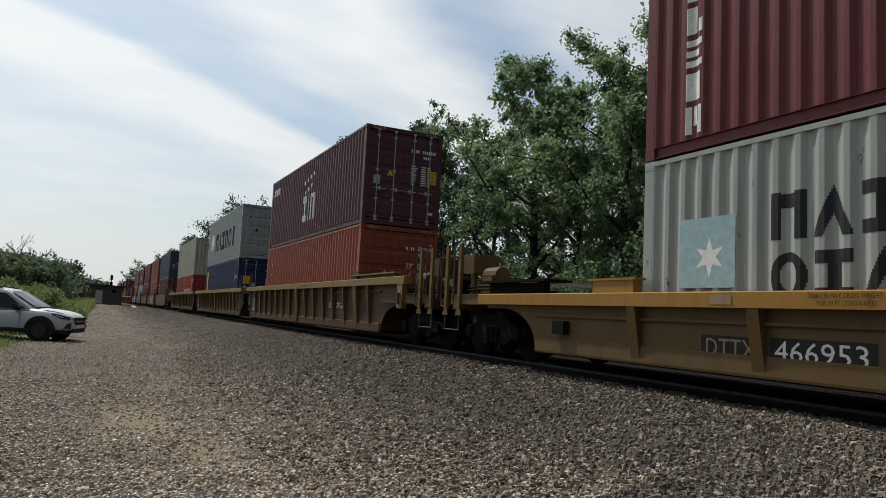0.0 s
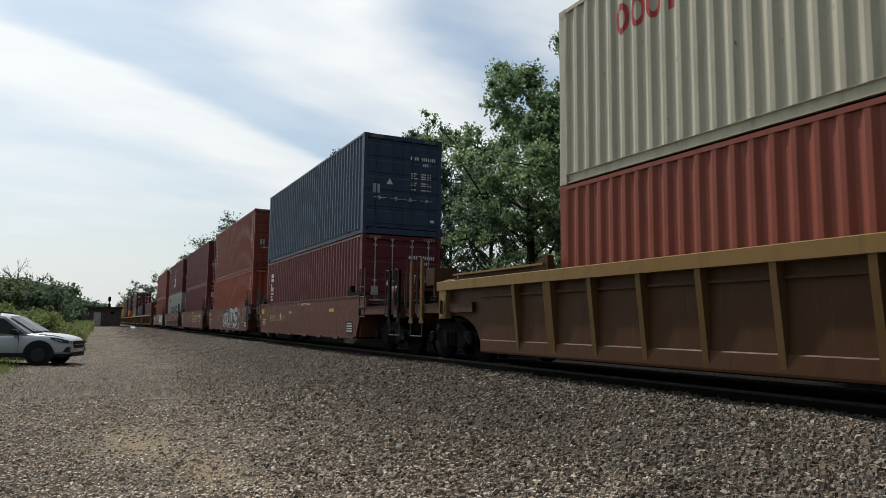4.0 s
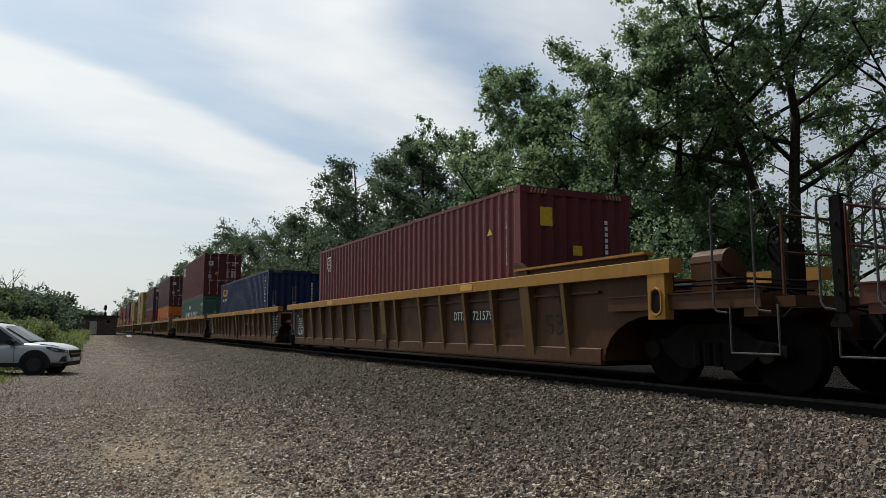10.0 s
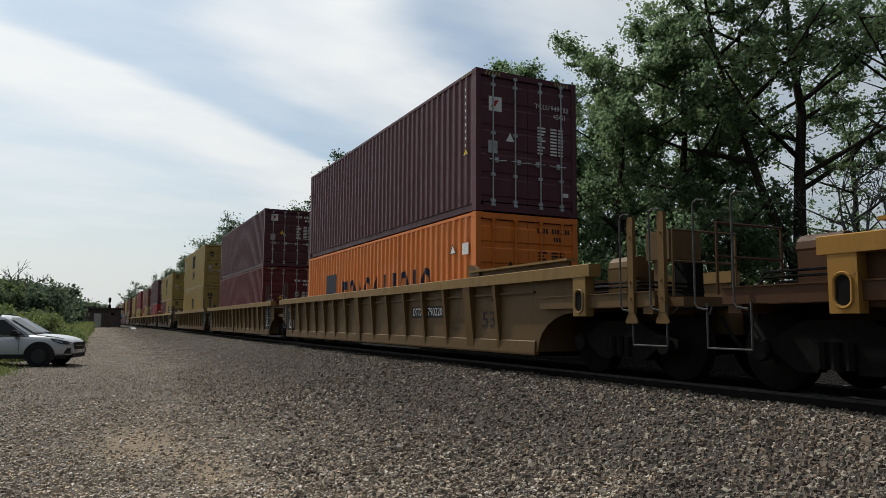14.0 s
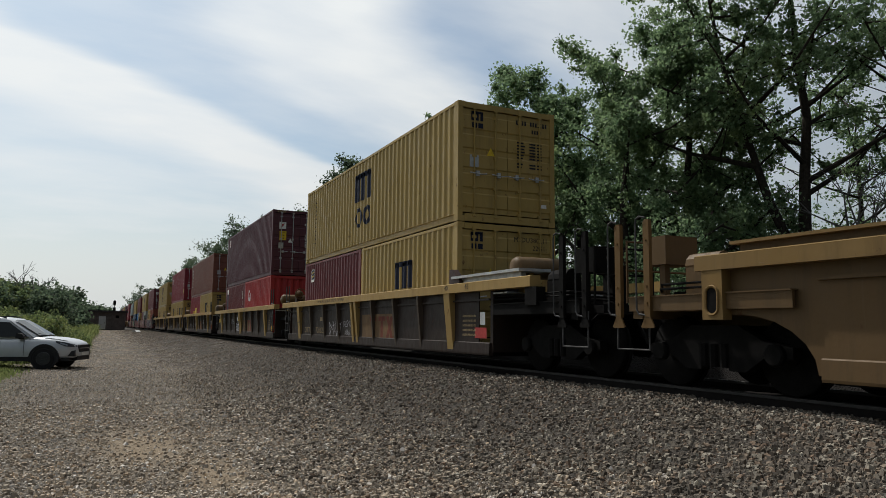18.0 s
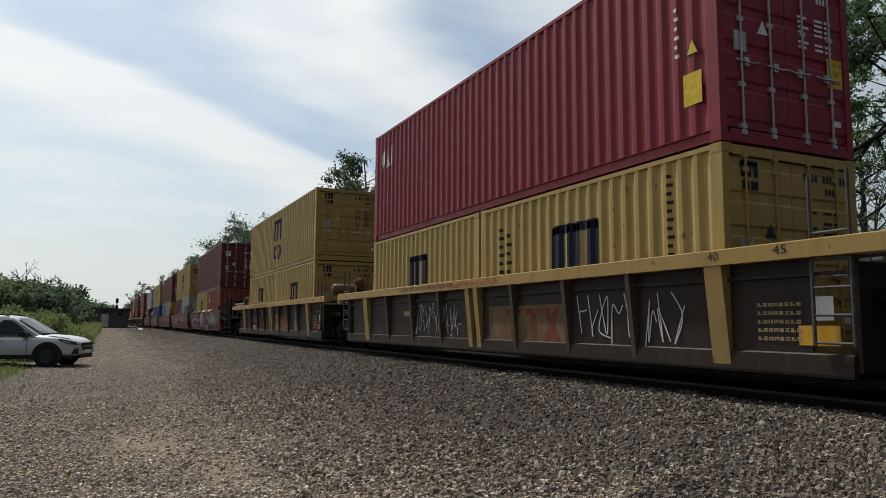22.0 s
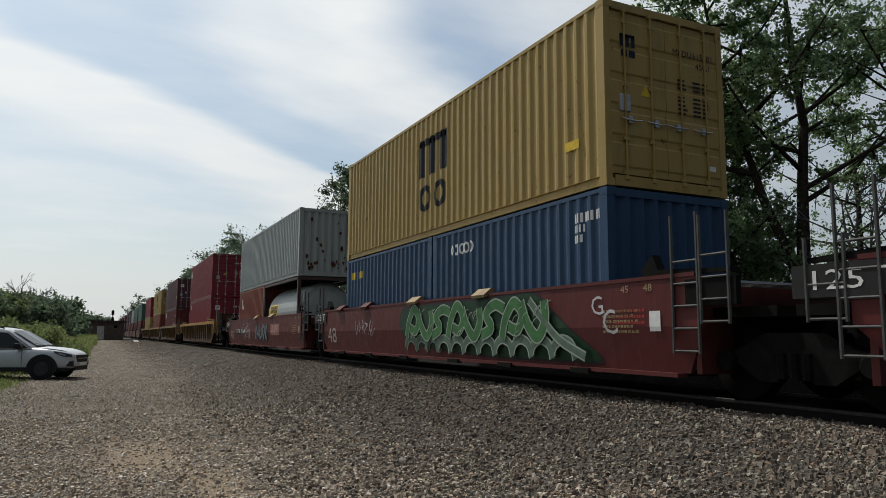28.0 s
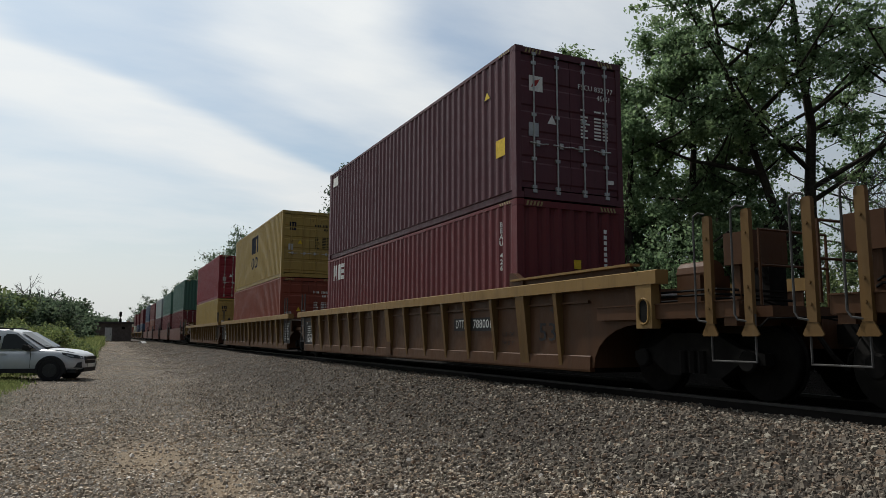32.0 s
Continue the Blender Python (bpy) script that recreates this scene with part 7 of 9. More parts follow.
sign(12, 0, "word", 2.30, 0.85, 6.40, 0.78, NAVY_INK, n="novoviioio")
sign(12, 0, "tri", -4.95, 1.82, 0.29, 0.21, WHITE)
sign(12, 0, "panel", -5.52, 1.77, 0.27, 0.23, WHITE)
sign(12, 1, "col", -5.57, 1.36, 0.20, 1.31, WHITE, n=9)
sign(12, 1, "tri", -5.53, 1.18, 0.25, 0.16, YELLOW_INK)
sign(14, 1, "msc", 0.68, 0.68, 1.52, 1.85, NAVY_INK)
sign(14, 0, "msc", 0.30, 0.64, 1.09, 1.53, NAVY_INK)
sign(14, 1, "panel", -5.41, 0.76, 0.35, 0.20, YELLOW_INK)
sign(14, 0, "col", -5.32, 1.53, 0.21, 1.32, BLACK, n=11)
sign(14, 0, "col", -5.65, 2.31, 0.08, 0.48, BLACK, n=4)
sign(14, 0, "panel", -5.93, 1.99, 0.12, 0.15, BLACK)
sign(15, 2, "col", 5.07, 0.63, 0.20, 1.56, BLACK, n=11)
sign(15, 2, "col", 5.31, 0.51, 0.21, 1.77, BLACK, n=13)
sign(15, 2, "msc", 0.69, 0.64, 1.39, 1.58, NAVY_INK)
sign(15, 1, "msc", 0.46, 0.71, 1.12, 1.28, NAVY_INK)
sign(15, 0, "panel", 2.22, 1.91, 0.36, 0.44, WHITE)
sign(15, 0, "panel", 2.19, 2.00, 0.30, 0.33, NAVY_INK)
sign(15, 0, "flag", 2.13, 2.04, 0.20, 0.25, YELLOW_INK)
sign(15, 0, "col", -2.45, 1.10, 0.16, 1.15, WHITE, n=9)
sign(16, 2, "panel", 5.37, 2.28, 0.32, 0.38, WHITE)
sign(16, 2, "flag", 5.33, 2.32, 0.23, 0.29, RED_INK)
sign(16, 0, "panel", 2.49, 2.16, 0.41, 0.28, WHITE)
sign(16, 0, "panel", 2.49, 1.01, 0.40, 1.13, NAVY_INK)
sign(16, 0, "col", 2.42, 1.12, 0.27, 0.93, WHITE, n=3)
sign(16, 0, "col", -2.26, 1.13, 0.17, 1.03, WHITE, n=9)
sign(16, 1, "word", 2.08, 1.59, 0.91, 0.55, WHITE, n="ovi")
sign(17, 2, "col", 5.39, 0.78, 0.38, 1.52, WHITE, n=6)
sign(17, 0, "word", 1.14, 1.24, 1.28, 0.26, YELLOW_INK, n=4)
sign(17, 0, "panel", -0.25, 1.13, 0.84, 0.59, YELLOW_INK)
sign(17, 1, "msc", 0.33, 0.50, 1.16, 1.46, BLACK)
sign(17, 1, "col", 2.18, 1.10, 0.16, 1.15, BLACK, n=7)
sign(17, 1, "col", 1.92, 1.08, 0.18, 1.03, BLACK, n=7)
sign(18, 2, "word", 5.60, 1.91, 0.92, 0.54, WHITE, n="ovi")
sign(18, 2, "panel", -5.51, 0.55, 0.31, 0.42, YELLOW_INK)
sign(18, 2, "tri", -5.56, 1.20, 0.23, 0.24, YELLOW_INK)
sign(18, 2, "col", -5.34, 1.24, 0.13, 0.76, WHITE, n=6)
sign(18, 0, "msc", 0.57, 0.56, 1.07, 1.43, NAVY_INK)
sign(18, 1, "msc", 0.61, 0.52, 1.26, 1.47, NAVY_INK)
sign(18, 1, "col", 2.34, 1.16, 0.17, 1.09, BLACK, n=7)
sign(18, 1, "col", 2.07, 1.14, 0.16, 0.99, BLACK, n=6)
sign(18, 1, "col", -2.05, 1.16, 0.12, 1.26, BLACK, n=11)
sign(19, 2, "msc", 0.83, 0.50, 1.44, 1.71, NAVY_INK)
sign(19, 0, "msc", 0.66, 0.78, 0.99, 1.23, NAVY_INK)
sign(19, 1, "msc", 0.47, 0.52, 1.03, 1.44, NAVY_INK)
sign(20, 0, "msc", 0.40, 0.71, 1.03, 1.25, NAVY_INK)
sign(20, 0, "col", 2.27, 1.25, 0.18, 0.99, BLACK, n=7)
sign(20, 0, "col", 1.95, 1.23, 0.17, 0.86, BLACK, n=6)
sign(20, 0, "col", -2.15, 1.25, 0.12, 1.10, BLACK, n=9)
sign(20, 1, "panel", 1.85, 1.82, 0.38, 0.45, WHITE)
sign(20, 1, "panel", 1.82, 1.91, 0.32, 0.34, NAVY_INK)
sign(20, 1, "flag", 1.78, 1.94, 0.23, 0.25, YELLOW_INK)
sign(21, 2, "msc", 0.48, 0.70, 1.51, 1.53, NAVY_INK)
sign(21, 1, "word", 0.56, 1.21, 2.45, 0.61, BLACK, n=6)
sign(22, 2, "panel", 5.31, 2.25, 0.35, 0.41, WHITE)
sign(22, 2, "flag", 5.27, 2.31, 0.25, 0.29, RED_INK)
sign(22, 0, "panel", 2.27, 1.87, 0.46, 0.45, WHITE)
sign(22, 0, "panel", 2.21, 1.97, 0.33, 0.14, DULLGREEN_INK)
sign(22, 0, "col", -2.46, 1.21, 0.17, 0.90, WHITE, n=9)
sign(22, 0, "panel", -2.78, 1.46, 0.11, 0.16, YELLOW_INK)
sign(23, 2, "msc", 0.86, 0.62, 1.57, 1.71, BLACK)
sign(23, 2, "panel", -5.06, 0.71, 0.38, 0.15, YELLOW_INK)
sign(23, 1, "word", 2.19, 2.06, 1.07, 0.23, WHITE, n="o=ooo")
sign(23, 0, "word", 2.55, 2.00, 0.96, 0.20, YELLOW_INK, n=5)
sign(23, 1, "word", -2.19, 2.14, 0.70, 0.15, WHITE, n=8)
sign(23, 1, "word", -2.19, 1.99, 0.29, 0.12, WHITE, n=4)
sign(23, 1, "word", -2.18, 1.83, 0.26, 0.12, WHITE, n=3)
sign(24, 0, "word", 2.32, 1.68, 0.90, 0.56, WHITE, n="ovi")
sign(25, 1, "word", 5.57, 1.95, 0.90, 0.63, WHITE, n="ovi")
sign(25, 0, "panel", 5.28, 2.38, 0.38, 0.32, WHITE)
sign(26, 1, "panel", -5.34, 0.87, 0.35, 0.34, YELLOW_INK)
sign(26, 1, "tri", -4.85, 2.14, 0.30, 0.19, YELLOW_INK)
sign(26, 1, "panel", 5.68, 2.40, 0.52, 0.29, WHITE)
sign(26, 0, "word", 5.44, 2.18, 1.23, 0.49, WHITE, n=3)
sign(26, 0, "col", -5.39, 1.60, 0.34, 0.94, WHITE, n=7)
sign(27, 1, "msc", 1.03, 0.85, 1.72, 1.65, NAVY_INK)


def door_marks(unit, load, ink, emblem=None, seed=0, caution=None):
    """Small rows of writing and labels on the end of a container that faces the viewer, as plain bars."""
    ob = LOADS[unit][load]
    length = U20 if len(LOADS[unit]) == 3 and load < 2 else 12.19
    y = -length / 2 + 0.013
    r = random.Random(seed + unit * 7 + load)
    s = Shape()
    def bar(x, z, w, h):
        s.add([(x, y, z), (x + w, y, z), (x + w, y, z + h), (x, y, z + h)], [(0, 1, 2, 3)])
    if (unit, load) in DOOR_CODES:
        for text, x, zz in zip(DOOR_CODES[unit, load], (0.36, 0.80, 0.80), (2.29, 2.29, 2.12)):
            write(ob, text, 0.15, x, y, zz, ink, end=True)
    else:
        for k in range(4):
            bar(0.22 + k * 0.07, 2.24, 0.045, 0.10)
        for k in range(7):
            bar(0.58 + k * 0.065, 2.24, 0.042, 0.10)
        for k in range(4):
            bar(0.62 + k * 0.065, 2.08, 0.042, 0.085)
    z = 1.82
    for row in range(9):
        if r.random() < 0.9:
            bar(0.24, z, r.uniform(0.10, 0.22), 0.035)
            bar(0.56, z, 0.16, 0.035)
            bar(0.76, z, 0.12, 0.035)
        z -= 0.068
    tagged(part("door_writing", s, ink, ob), kind="stuff")
    if emblem:
        part("emblem", Shape().add([(x, y, z) for x, z in ((-0.92, 2.05), (-0.62, 2.05), (-0.62, 2.35), (-0.92, 2.35))], [(0, 1, 2, 3)]), emblem, ob)
        part("emblem", Shape().add([(x, y - 0.001, z) for x, z in ((-0.88, 2.12), (-0.76, 2.16), (-0.68, 2.30), (-0.80, 2.26))], [(0, 1, 2, 3)]), ink if emblem is not WHITE else RED_INK, ob)
    part("warning_triangle", Shape().add([(x, y, z) for x, z in ((-0.52, 1.46), (-0.32, 1.46), (-0.42, 1.64))], [(0, 1, 2)]), YELLOW_INK if seed % 2 else ink, ob)
    part("plate", Shape().box(-0.93, -0.72, y - 0.003, y + 0.02, 1.18, 1.44), GALV, ob)
    part("label", Shape().add([(x, y, z) for x, z in ((0.86, 0.42), (1.0, 0.42), (1.0, 0.50), (0.86, 0.50))], [(0, 1, 2, 3)]), WHITE, ob)
    if caution:
        cx, cz = caution
        sg = part("caution_sign", Shape().add([(x, y - 0.002, z) for x, z in ((cx - 0.15, cz - 0.2), (cx + 0.15, cz - 0.2), (cx + 0.15, cz + 0.2), (cx - 0.15, cz + 0.2))], [(0, 1, 2, 3)]), YELLOW_INK, ob, "yellow height warning")
        for text, dz, size in (("CAUTION", 0.12, 0.075), ("9' 6\"", 0.0, 0.10), ("HIGH", -0.12, 0.085)):
            write(sg, text, size, cx, y - 0.004, cz + dz, BLACK, end=True)


for unit, load, ink, emblem, caution in (
    (1, 1, WHITE, None, (0.92, 1.55)), (1, 0, WHITE, None, None), (2, 1, BLACK, CYAN_INK, None), (2, 0, WHITE, None, None), (4, 1, WHITE, None, None), (4, 0, WHITE, None, None),
    (5, 1, WHITE, None, (0.92, 1.05)), (6, 1, WHITE, None, None), (6, 0, WHITE, WHITE, None), (7, 1, WHITE, None, None), (7, 0, BLACK, WHITE, (-0.6, 1.0)), (8, 1, WHITE, None, None), (8, 0, WHITE, WHITE, (-0.6, 1.0)),
    (11, 1, WHITE, WHITE, None), (11, 0, WHITE, None, None), (12, 1, WHITE, WHITE, None), (12, 0, BLACK, None, None), (13, 1, WHITE, WHITE, None), (13, 0, WHITE, None, None),
    (14, 1, BLACK, None, None), (14, 0, BLACK, None, None), (15, 2, BLACK, None, None), (15, 1, BLACK, None, None), (16, 2, WHITE, WHITE, (-0.75, 1.75)), (17, 2, WHITE, None, None), (17, 1, BLACK, None, None),
    (18, 2, WHITE, None, (0.92, 1.15)), (18, 1, BLACK, None, None), (19, 2, BLACK, None, None), (19, 1, BLACK, None, None), (20, 2, WHITE, WHITE, None), (21, 2, BLACK, None, None), (21, 1, BLACK, None, None),
    (22, 2, WHITE, None, None), (22, 1, BLACK, None, None), (23, 2, BLACK, None, None), (25, 1, WHITE, None, (0.9, 1.2)), (25, 0, WHITE, WHITE, None), (26, 1, WHITE, WHITE, None), (27, 1, BLACK, None, None), (27, 0, WHITE, None, None),
    (28, 1, WHITE, None, None), (28, 0, BLACK, None, None), (29, 0, WHITE, None, None),
):
    door_marks(unit, load, ink, emblem, unit, caution)
    if (unit, load) in ((14, 1), (14, 0), (15, 2), (15, 1), (17, 1), (18, 1), (19, 2), (19, 1), (21, 2), (23, 2), (27, 1), (28, 0)):
        ob = LOADS[unit][load]
        y = (-U20 if len(LOADS[unit]) == 3 and load < 2 else -12.19) / 2 + 0.012
        s = Shape()
        for x0, x1, z0, z1 in ((-0.90, -0.83, 2.20, 2.38), (-0.79, -0.72, 2.20, 2.38), (-0.68, -0.61, 2.20, 2.38), (-0.90, -0.61, 2.35, 2.40), (-0.88, -0.76, 2.04, 2.15), (-0.73, -0.61, 2.04, 2.15)):
            s.add([(x0, y, z0), (x1, y, z0), (x1, y, z1), (x0, y, z1)], [(0, 1, 2, 3)])
        part("emblem", s, NAVY_INK, ob)


def front_sign(unit, load, x, z, w, h, mat, name="label"):
    length = U20 if len(LOADS[unit]) == 3 and load < 2 else 12.19
    y = -length / 2 + 0.006
    return part(name, Shape().add([(x, y, z), (x + w, y, z), (x + w, y, z + h), (x, y, z + h)], [(0, 1, 2, 3)]), mat, LOADS[unit][load])


# closed ends and single labels
front_sign(2, 0, -0.95, 1.55, 0.36, 0.42, YELLOW_INK)
front_sign(9, 0, -0.80, 2.20, 0.26, 0.34, YELLOW_INK, "caution_sign")
front_sign(9, 0, -0.10, 1.70, 0.20, 0.18, YELLOW_INK)
front_sign(26, 0, 0.02, 1.65, 0.16, 0.17, YELLOW_INK)
for k in range(9):
    front_sign(9, 0, 0.62, 2.30 - k * 0.11, 0.07, 0.075, WHITE, "code_marking")
    front_sign(26, 0, 0.72, 2.36 - k * 0.11, 0.07, 0.075, WHITE, "code_marking")
    front_sign(10, 0, 0.62, 2.30 - k * 0.11, 0.07, 0.075, WHITE, "code_marking")
    front_sign(24, 2, 0.66, 2.28 - k * 0.13, 0.06, 0.08, BLACK, "code_marking")
    front_sign(3, 2, -0.55 + k * 0.13, 2.30, 0.06, 0.09, BLACK, "code_marking")
for k in range(4):
    front_sign(3, 2, -0.35 + k * 0.15, 1.95, 0.10, 0.12, RED_INK, "emblem")
RUST = plain("bare_rust", (0.075, 0.030, 0.018), 0.9, vary=0.4, scale=14)
r = random.Random(3)
for k in range(26):
    # chipped and rusted patches on the end of the pale grey box
    x, z = r.uniform(-1.0, 0.95), r.choice((r.uniform(0.25, 0.6), r.uniform(0.3, 0.7), r.uniform(0.2, 2.2)))
    a = r.uniform(0.03, 0.09)
    y = -12.19 / 2 + 0.008 - 0.0002 * k
    pts = [(x + a * r.uniform(0.5, 1.1) * math.cos(w), y, z + a * r.uniform(0.6, 1.7) * math.sin(w)) for w in np.linspace(0, 2 * math.pi, 9, endpoint=False)]
    part("rust_patch", Shape().add(pts, [tuple(range(9))]), RUST, LOADS[24][2])


# ---------------------------------------------------------------- markings and spray paint on the cars
FACE = {"low": -1.362, "r53": -1.362, "r48": -1.362, "f40": -1.428, "f48": -1.428}


def face_of(unit):
    return FACE[TRAIN[unit][1]]


def stencil(unit, text, y, z, w, h, mat=None, x=None, down=False):
    """Readable stencilled words: the box's left edge, foot, width and height."""
    size = h / 0.72
    ob = write(WELLS[unit], text, size, (x or face_of(unit)) - 0.002, y - w / 2, z + h / 2, mat or WHITE, down=down)
    have = ob.data.vertices
    lo, hi = min(v.co.x for v in have), max(v.co.x for v in have)
    ob.scale.x = w / max(0.01, hi - lo)
    return ob


def patch(unit, y, z, w, h, mat, x=None, name="panel", lift=0.0):
    xx = (x or face_of(unit)) - lift
    return part(name, Shape().add([(xx, y, z), (xx, y - w, z), (xx, y - w, z + h), (xx, y, z + h)], [(0, 1, 2, 3)]), mat, WELLS[unit])


def mark_bars(unit, y, z, w, h, n, mat=None):
    s = Shape()
    x = face_of(unit) - 0.003
    for i in range(n):
        for yy, zz, ww, hh in glyph(y - i * w / n, z, w / n * 0.8, h, i * 5 + n):
            s.add([(x, yy, zz), (x, yy - ww, zz), (x, yy - ww, zz + hh), (x, yy, zz + hh)], [(0, 1, 2, 3)])
    ob = part("reporting_mark", s, mat or WHITE, WELLS[unit])
    return tagged(ob, kind="stuff") if h < 0.06 else ob


def ribbon(s, x, pts, width):
    """A flat painted stroke through (y, z) points."""
    p = [Vector((a, b)) for a, b in pts]
    left, right = [], []
    for i, q in enumerate(p):
        d = (p[min(i + 1, len(p) - 1)] - p[max(i - 1, 0)])
        d = d.normalized() if d.length > 1e-6 else Vector((1, 0))
        nrm = Vector((-d.y, d.x)) * width / 2
        left.append(q + nrm)
        right.append(q - nrm)
    n = len(p)
    s.add([(x - 0.00012 * k, v.x, v.y) for k, v in enumerate(left)] + [(x - 0.00012 * k, v.x, v.y) for k, v in enumerate(right)], [(i, i + 1, n + i + 1, n + i) for i in range(n - 1)])


def smooth_line(pts, steps=6):
    out = []
    for i in range(len(pts) - 1):
        a, b, c, d = (np.array(pts[max(0, min(len(pts) - 1, k))]) for k in (i - 1, i, i + 1, i + 2))
        for j in range(steps):
            t = j / steps
            out.append(tuple(0.5 * (2 * b + (c - a) * t + (2 * a - 5 * b + 4 * c - d) * t * t + (3 * b - a - 3 * c + d) * t ** 3)))
    return out + [tuple(pts[-1])]


def scrawl(unit, y, z, w, h, n, seed, mat=None, width=0.035, x=None, lift=0.003):
    """A sprayed scrawl that nobody can read: n looping letters in a box."""
    r = random.Random(seed)
    mat, width = PALE_SPRAY if mat is WHITE else mat, width * 0.62
    s = Shape()
    xx = (x or face_of(unit)) - lift
    step = w / n
    for i in range(n):
        a = y - i * step
        pts = [(a - step * r.uniform(0.0, 0.9), z + h * r.uniform(0, 1)) for _ in range(r.randint(4, 6))]
        pts[0] = (a - step * 0.1, z + h * r.choice((0.05, 0.95)))
        pts[-1] = (a - step * 1.0, z + h * r.uniform(0.1, 0.9))
        ribbon(s, xx - 0.003 * (i % 2), smooth_line(pts, 8), width)
    return part("spray_tag", s, mat or PALE_SPRAY, WELLS[unit])


def sprayed(unit, text, y, z, w, h, fill, edge, grow=0.05, lift=0.004):
    """Fat sprayed letters with a dark edge."""
    for mat, bold, up in ((edge, grow, lift), (fill, grow * 0.3, lift + 0.002)):
        ob = write(WELLS[unit], text, h / 0.74, face_of(unit) - up, y - w / 2, z + h / 2, mat, bold=bold, name="spray_piece")
        xs = [v.co.x for v in ob.data.vertices]
        ob.scale.x = w / (max(xs) - min(xs))


def tag_words(unit, text, y, z, w, h, mat, seed, thin=-0.006, x=None, lift=0.004):
    """Words sprayed by hand: thin uneven letters, each tilted and shifted a little, that nearly touch."""
    r = random.Random(seed)
    n = len(text)
    step = w / n
    for i, ch in enumerate(text):
        if ch == " ":
            continue
        tall = h * r.uniform(0.85, 1.15)
        ob = write(WELLS[unit], ch, tall / 0.72, (x or face_of(unit)) - lift - 0.0006 * (i % 3), y - (i + 0.5) * step, z + h / 2 + h * r.uniform(-0.08, 0.08), mat, bold=thin, shear=r.uniform(-0.15, 0.25), tilt=r.uniform(-9, 9), name="spray_tag")
        xs = [v.co.x for v in ob.data.vertices]
        wide = max(0.01, max(xs) - min(xs))
        ob.scale.x = min(2.2, step * r.uniform(0.88, 1.08) / wide) if ch not in "!.I'1\"" else 1.0


def fat_letters(unit, letters_at, fill, edge, glint, grow=0.10, lift=0.004):
    """Swollen sprayed letters that overlap: (letter, left edge, foot, width, height, tilt)."""
    for k, (ch, y, z, w, h, tilt) in enumerate(letters_at):
        for mat, bold, up in ((edge, grow, 0.0), (fill, grow * 0.45, 0.0012), (glint, -0.012, 0.0024)):
            if mat is None:
                continue
            ob = write(WELLS[unit], ch, h / 0.74, face_of(unit) - lift - up - 0.0036 * k, y - w / 2, z + h / 2, mat, bold=bold, tilt=tilt, name="spray_piece")
            xs = [v.co.x for v in ob.data.vertices]
            ob.scale.x = w / max(0.05, (max(xs) - min(xs))) * (1.0 if bold > 0.05 else 0.93 if bold > 0 else 0.80)


def scroll(unit, y, z, r0, turns, mat, width=0.05, lift=0.03, sign=1):
    """A painted curl."""
    s = Shape()
    pts = [(y + sign * r0 * (1 - 0.75 * f) * math.cos(f * turns * 2 * math.pi), z + r0 * (1 - 0.75 * f) * math.sin(f * turns * 2 * math.pi)) for f in np.linspace(0, 1, 26)]
    ribbon(s, face_of(unit) - lift, pts, width)
    part("spray_piece", s, mat, WELLS[unit])


def swirl_piece(unit, y, z, w, h, n, seed, fill, edge, wide=0.16):
    r = random.Random(seed)
    lines = []
    step = w / n
    for i in range(n):
        a = y - i * step
        lines.append(smooth_line([(a - step * r.uniform(-0.2, 1.1), z + h * min(1, max(0, f + r.uniform(-0.15, 0.15)))) for f in (0.05, 0.5, 0.95, 0.5, 0.1)], 7))
    for mat, k, up in ((edge, 1.5, 0.004), (fill, 1.0, 0.013)):
        for i, ln in enumerate(lines):
            s = Shape()
            ribbon(s, face_of(unit) - up - 0.0003 * i, ln, wide * k)
            part("spray_piece", s, mat, WELLS[unit])


def blot(unit, x, outline, mat):
    """A sprayed patch with a soft, wandering outline."""
    pts = smooth_line(outline + outline[:1], 4)[:-1]
    return part("spray_piece", Shape().add([(x, a, b) for a, b in pts], [tuple(range(len(pts)))]), mat, WELLS[unit])


SILL_X = -1.513
DARK_PANEL = plain("black_stencil_panel", (0.022, 0.020, 0.020), 0.6, vary=0.3)
AMBER = plain("amber_reflector", (0.50, 0.25, 0.01), 0.35, vary=0.15)
FADED_WHITE = plain("faded_white_paint", (0.42, 0.36, 0.31), 0.7, vary=0.4)
FADED = plain("faded_tan_paint", (0.30, 0.22, 0.12), 0.7, vary=0.3)
TEAL_INK = plain("teal_spray", (0.10, 0.30, 0.26), 0.5, vary=0.25, scale=4)
PALE_SPRAY = plain("pale_spray", (0.50, 0.48, 0.50), 0.5, vary=0.25, scale=4)
ROSE_INK = plain("dark_rose_spray", (0.22, 0.035, 0.06), 0.5, vary=0.25, scale=4)

# ribbed cars
patch(0, 3.94, 0.38, 1.16, 0.30, DARK_PANEL)
stencil(0, "466953", 3.87, 0.42, 1.02, 0.22)
patch(0, 4.90, 0.40, 0.76, 0.27, DARK_PANEL)
stencil(0, "DTTX", 4.83, 0.42, 0.70, 0.21, FADED)
stencil(0, "75000 LBS MAX GROSS WEIGHT", 3.38, 1.085, 0.75, 0.05, BLACK, SILL_X)
patch(0, 4.62, 1.02, 0.30, 0.11, FADED, SILL_X - 0.002, "label")
stencil(0, "FOR 20 FT CONTAINERS", 3.28, 1.015, 0.60, 0.05, BLACK, SILL_X)
patch(1, -3.80, 0.75, 1.71, 0.25, DARK_PANEL)
stencil(1, "787768", -4.70, 0.785, 0.72, 0.18)
stencil(1, "DTTX", -3.93, 0.79, 0.51, 0.18)
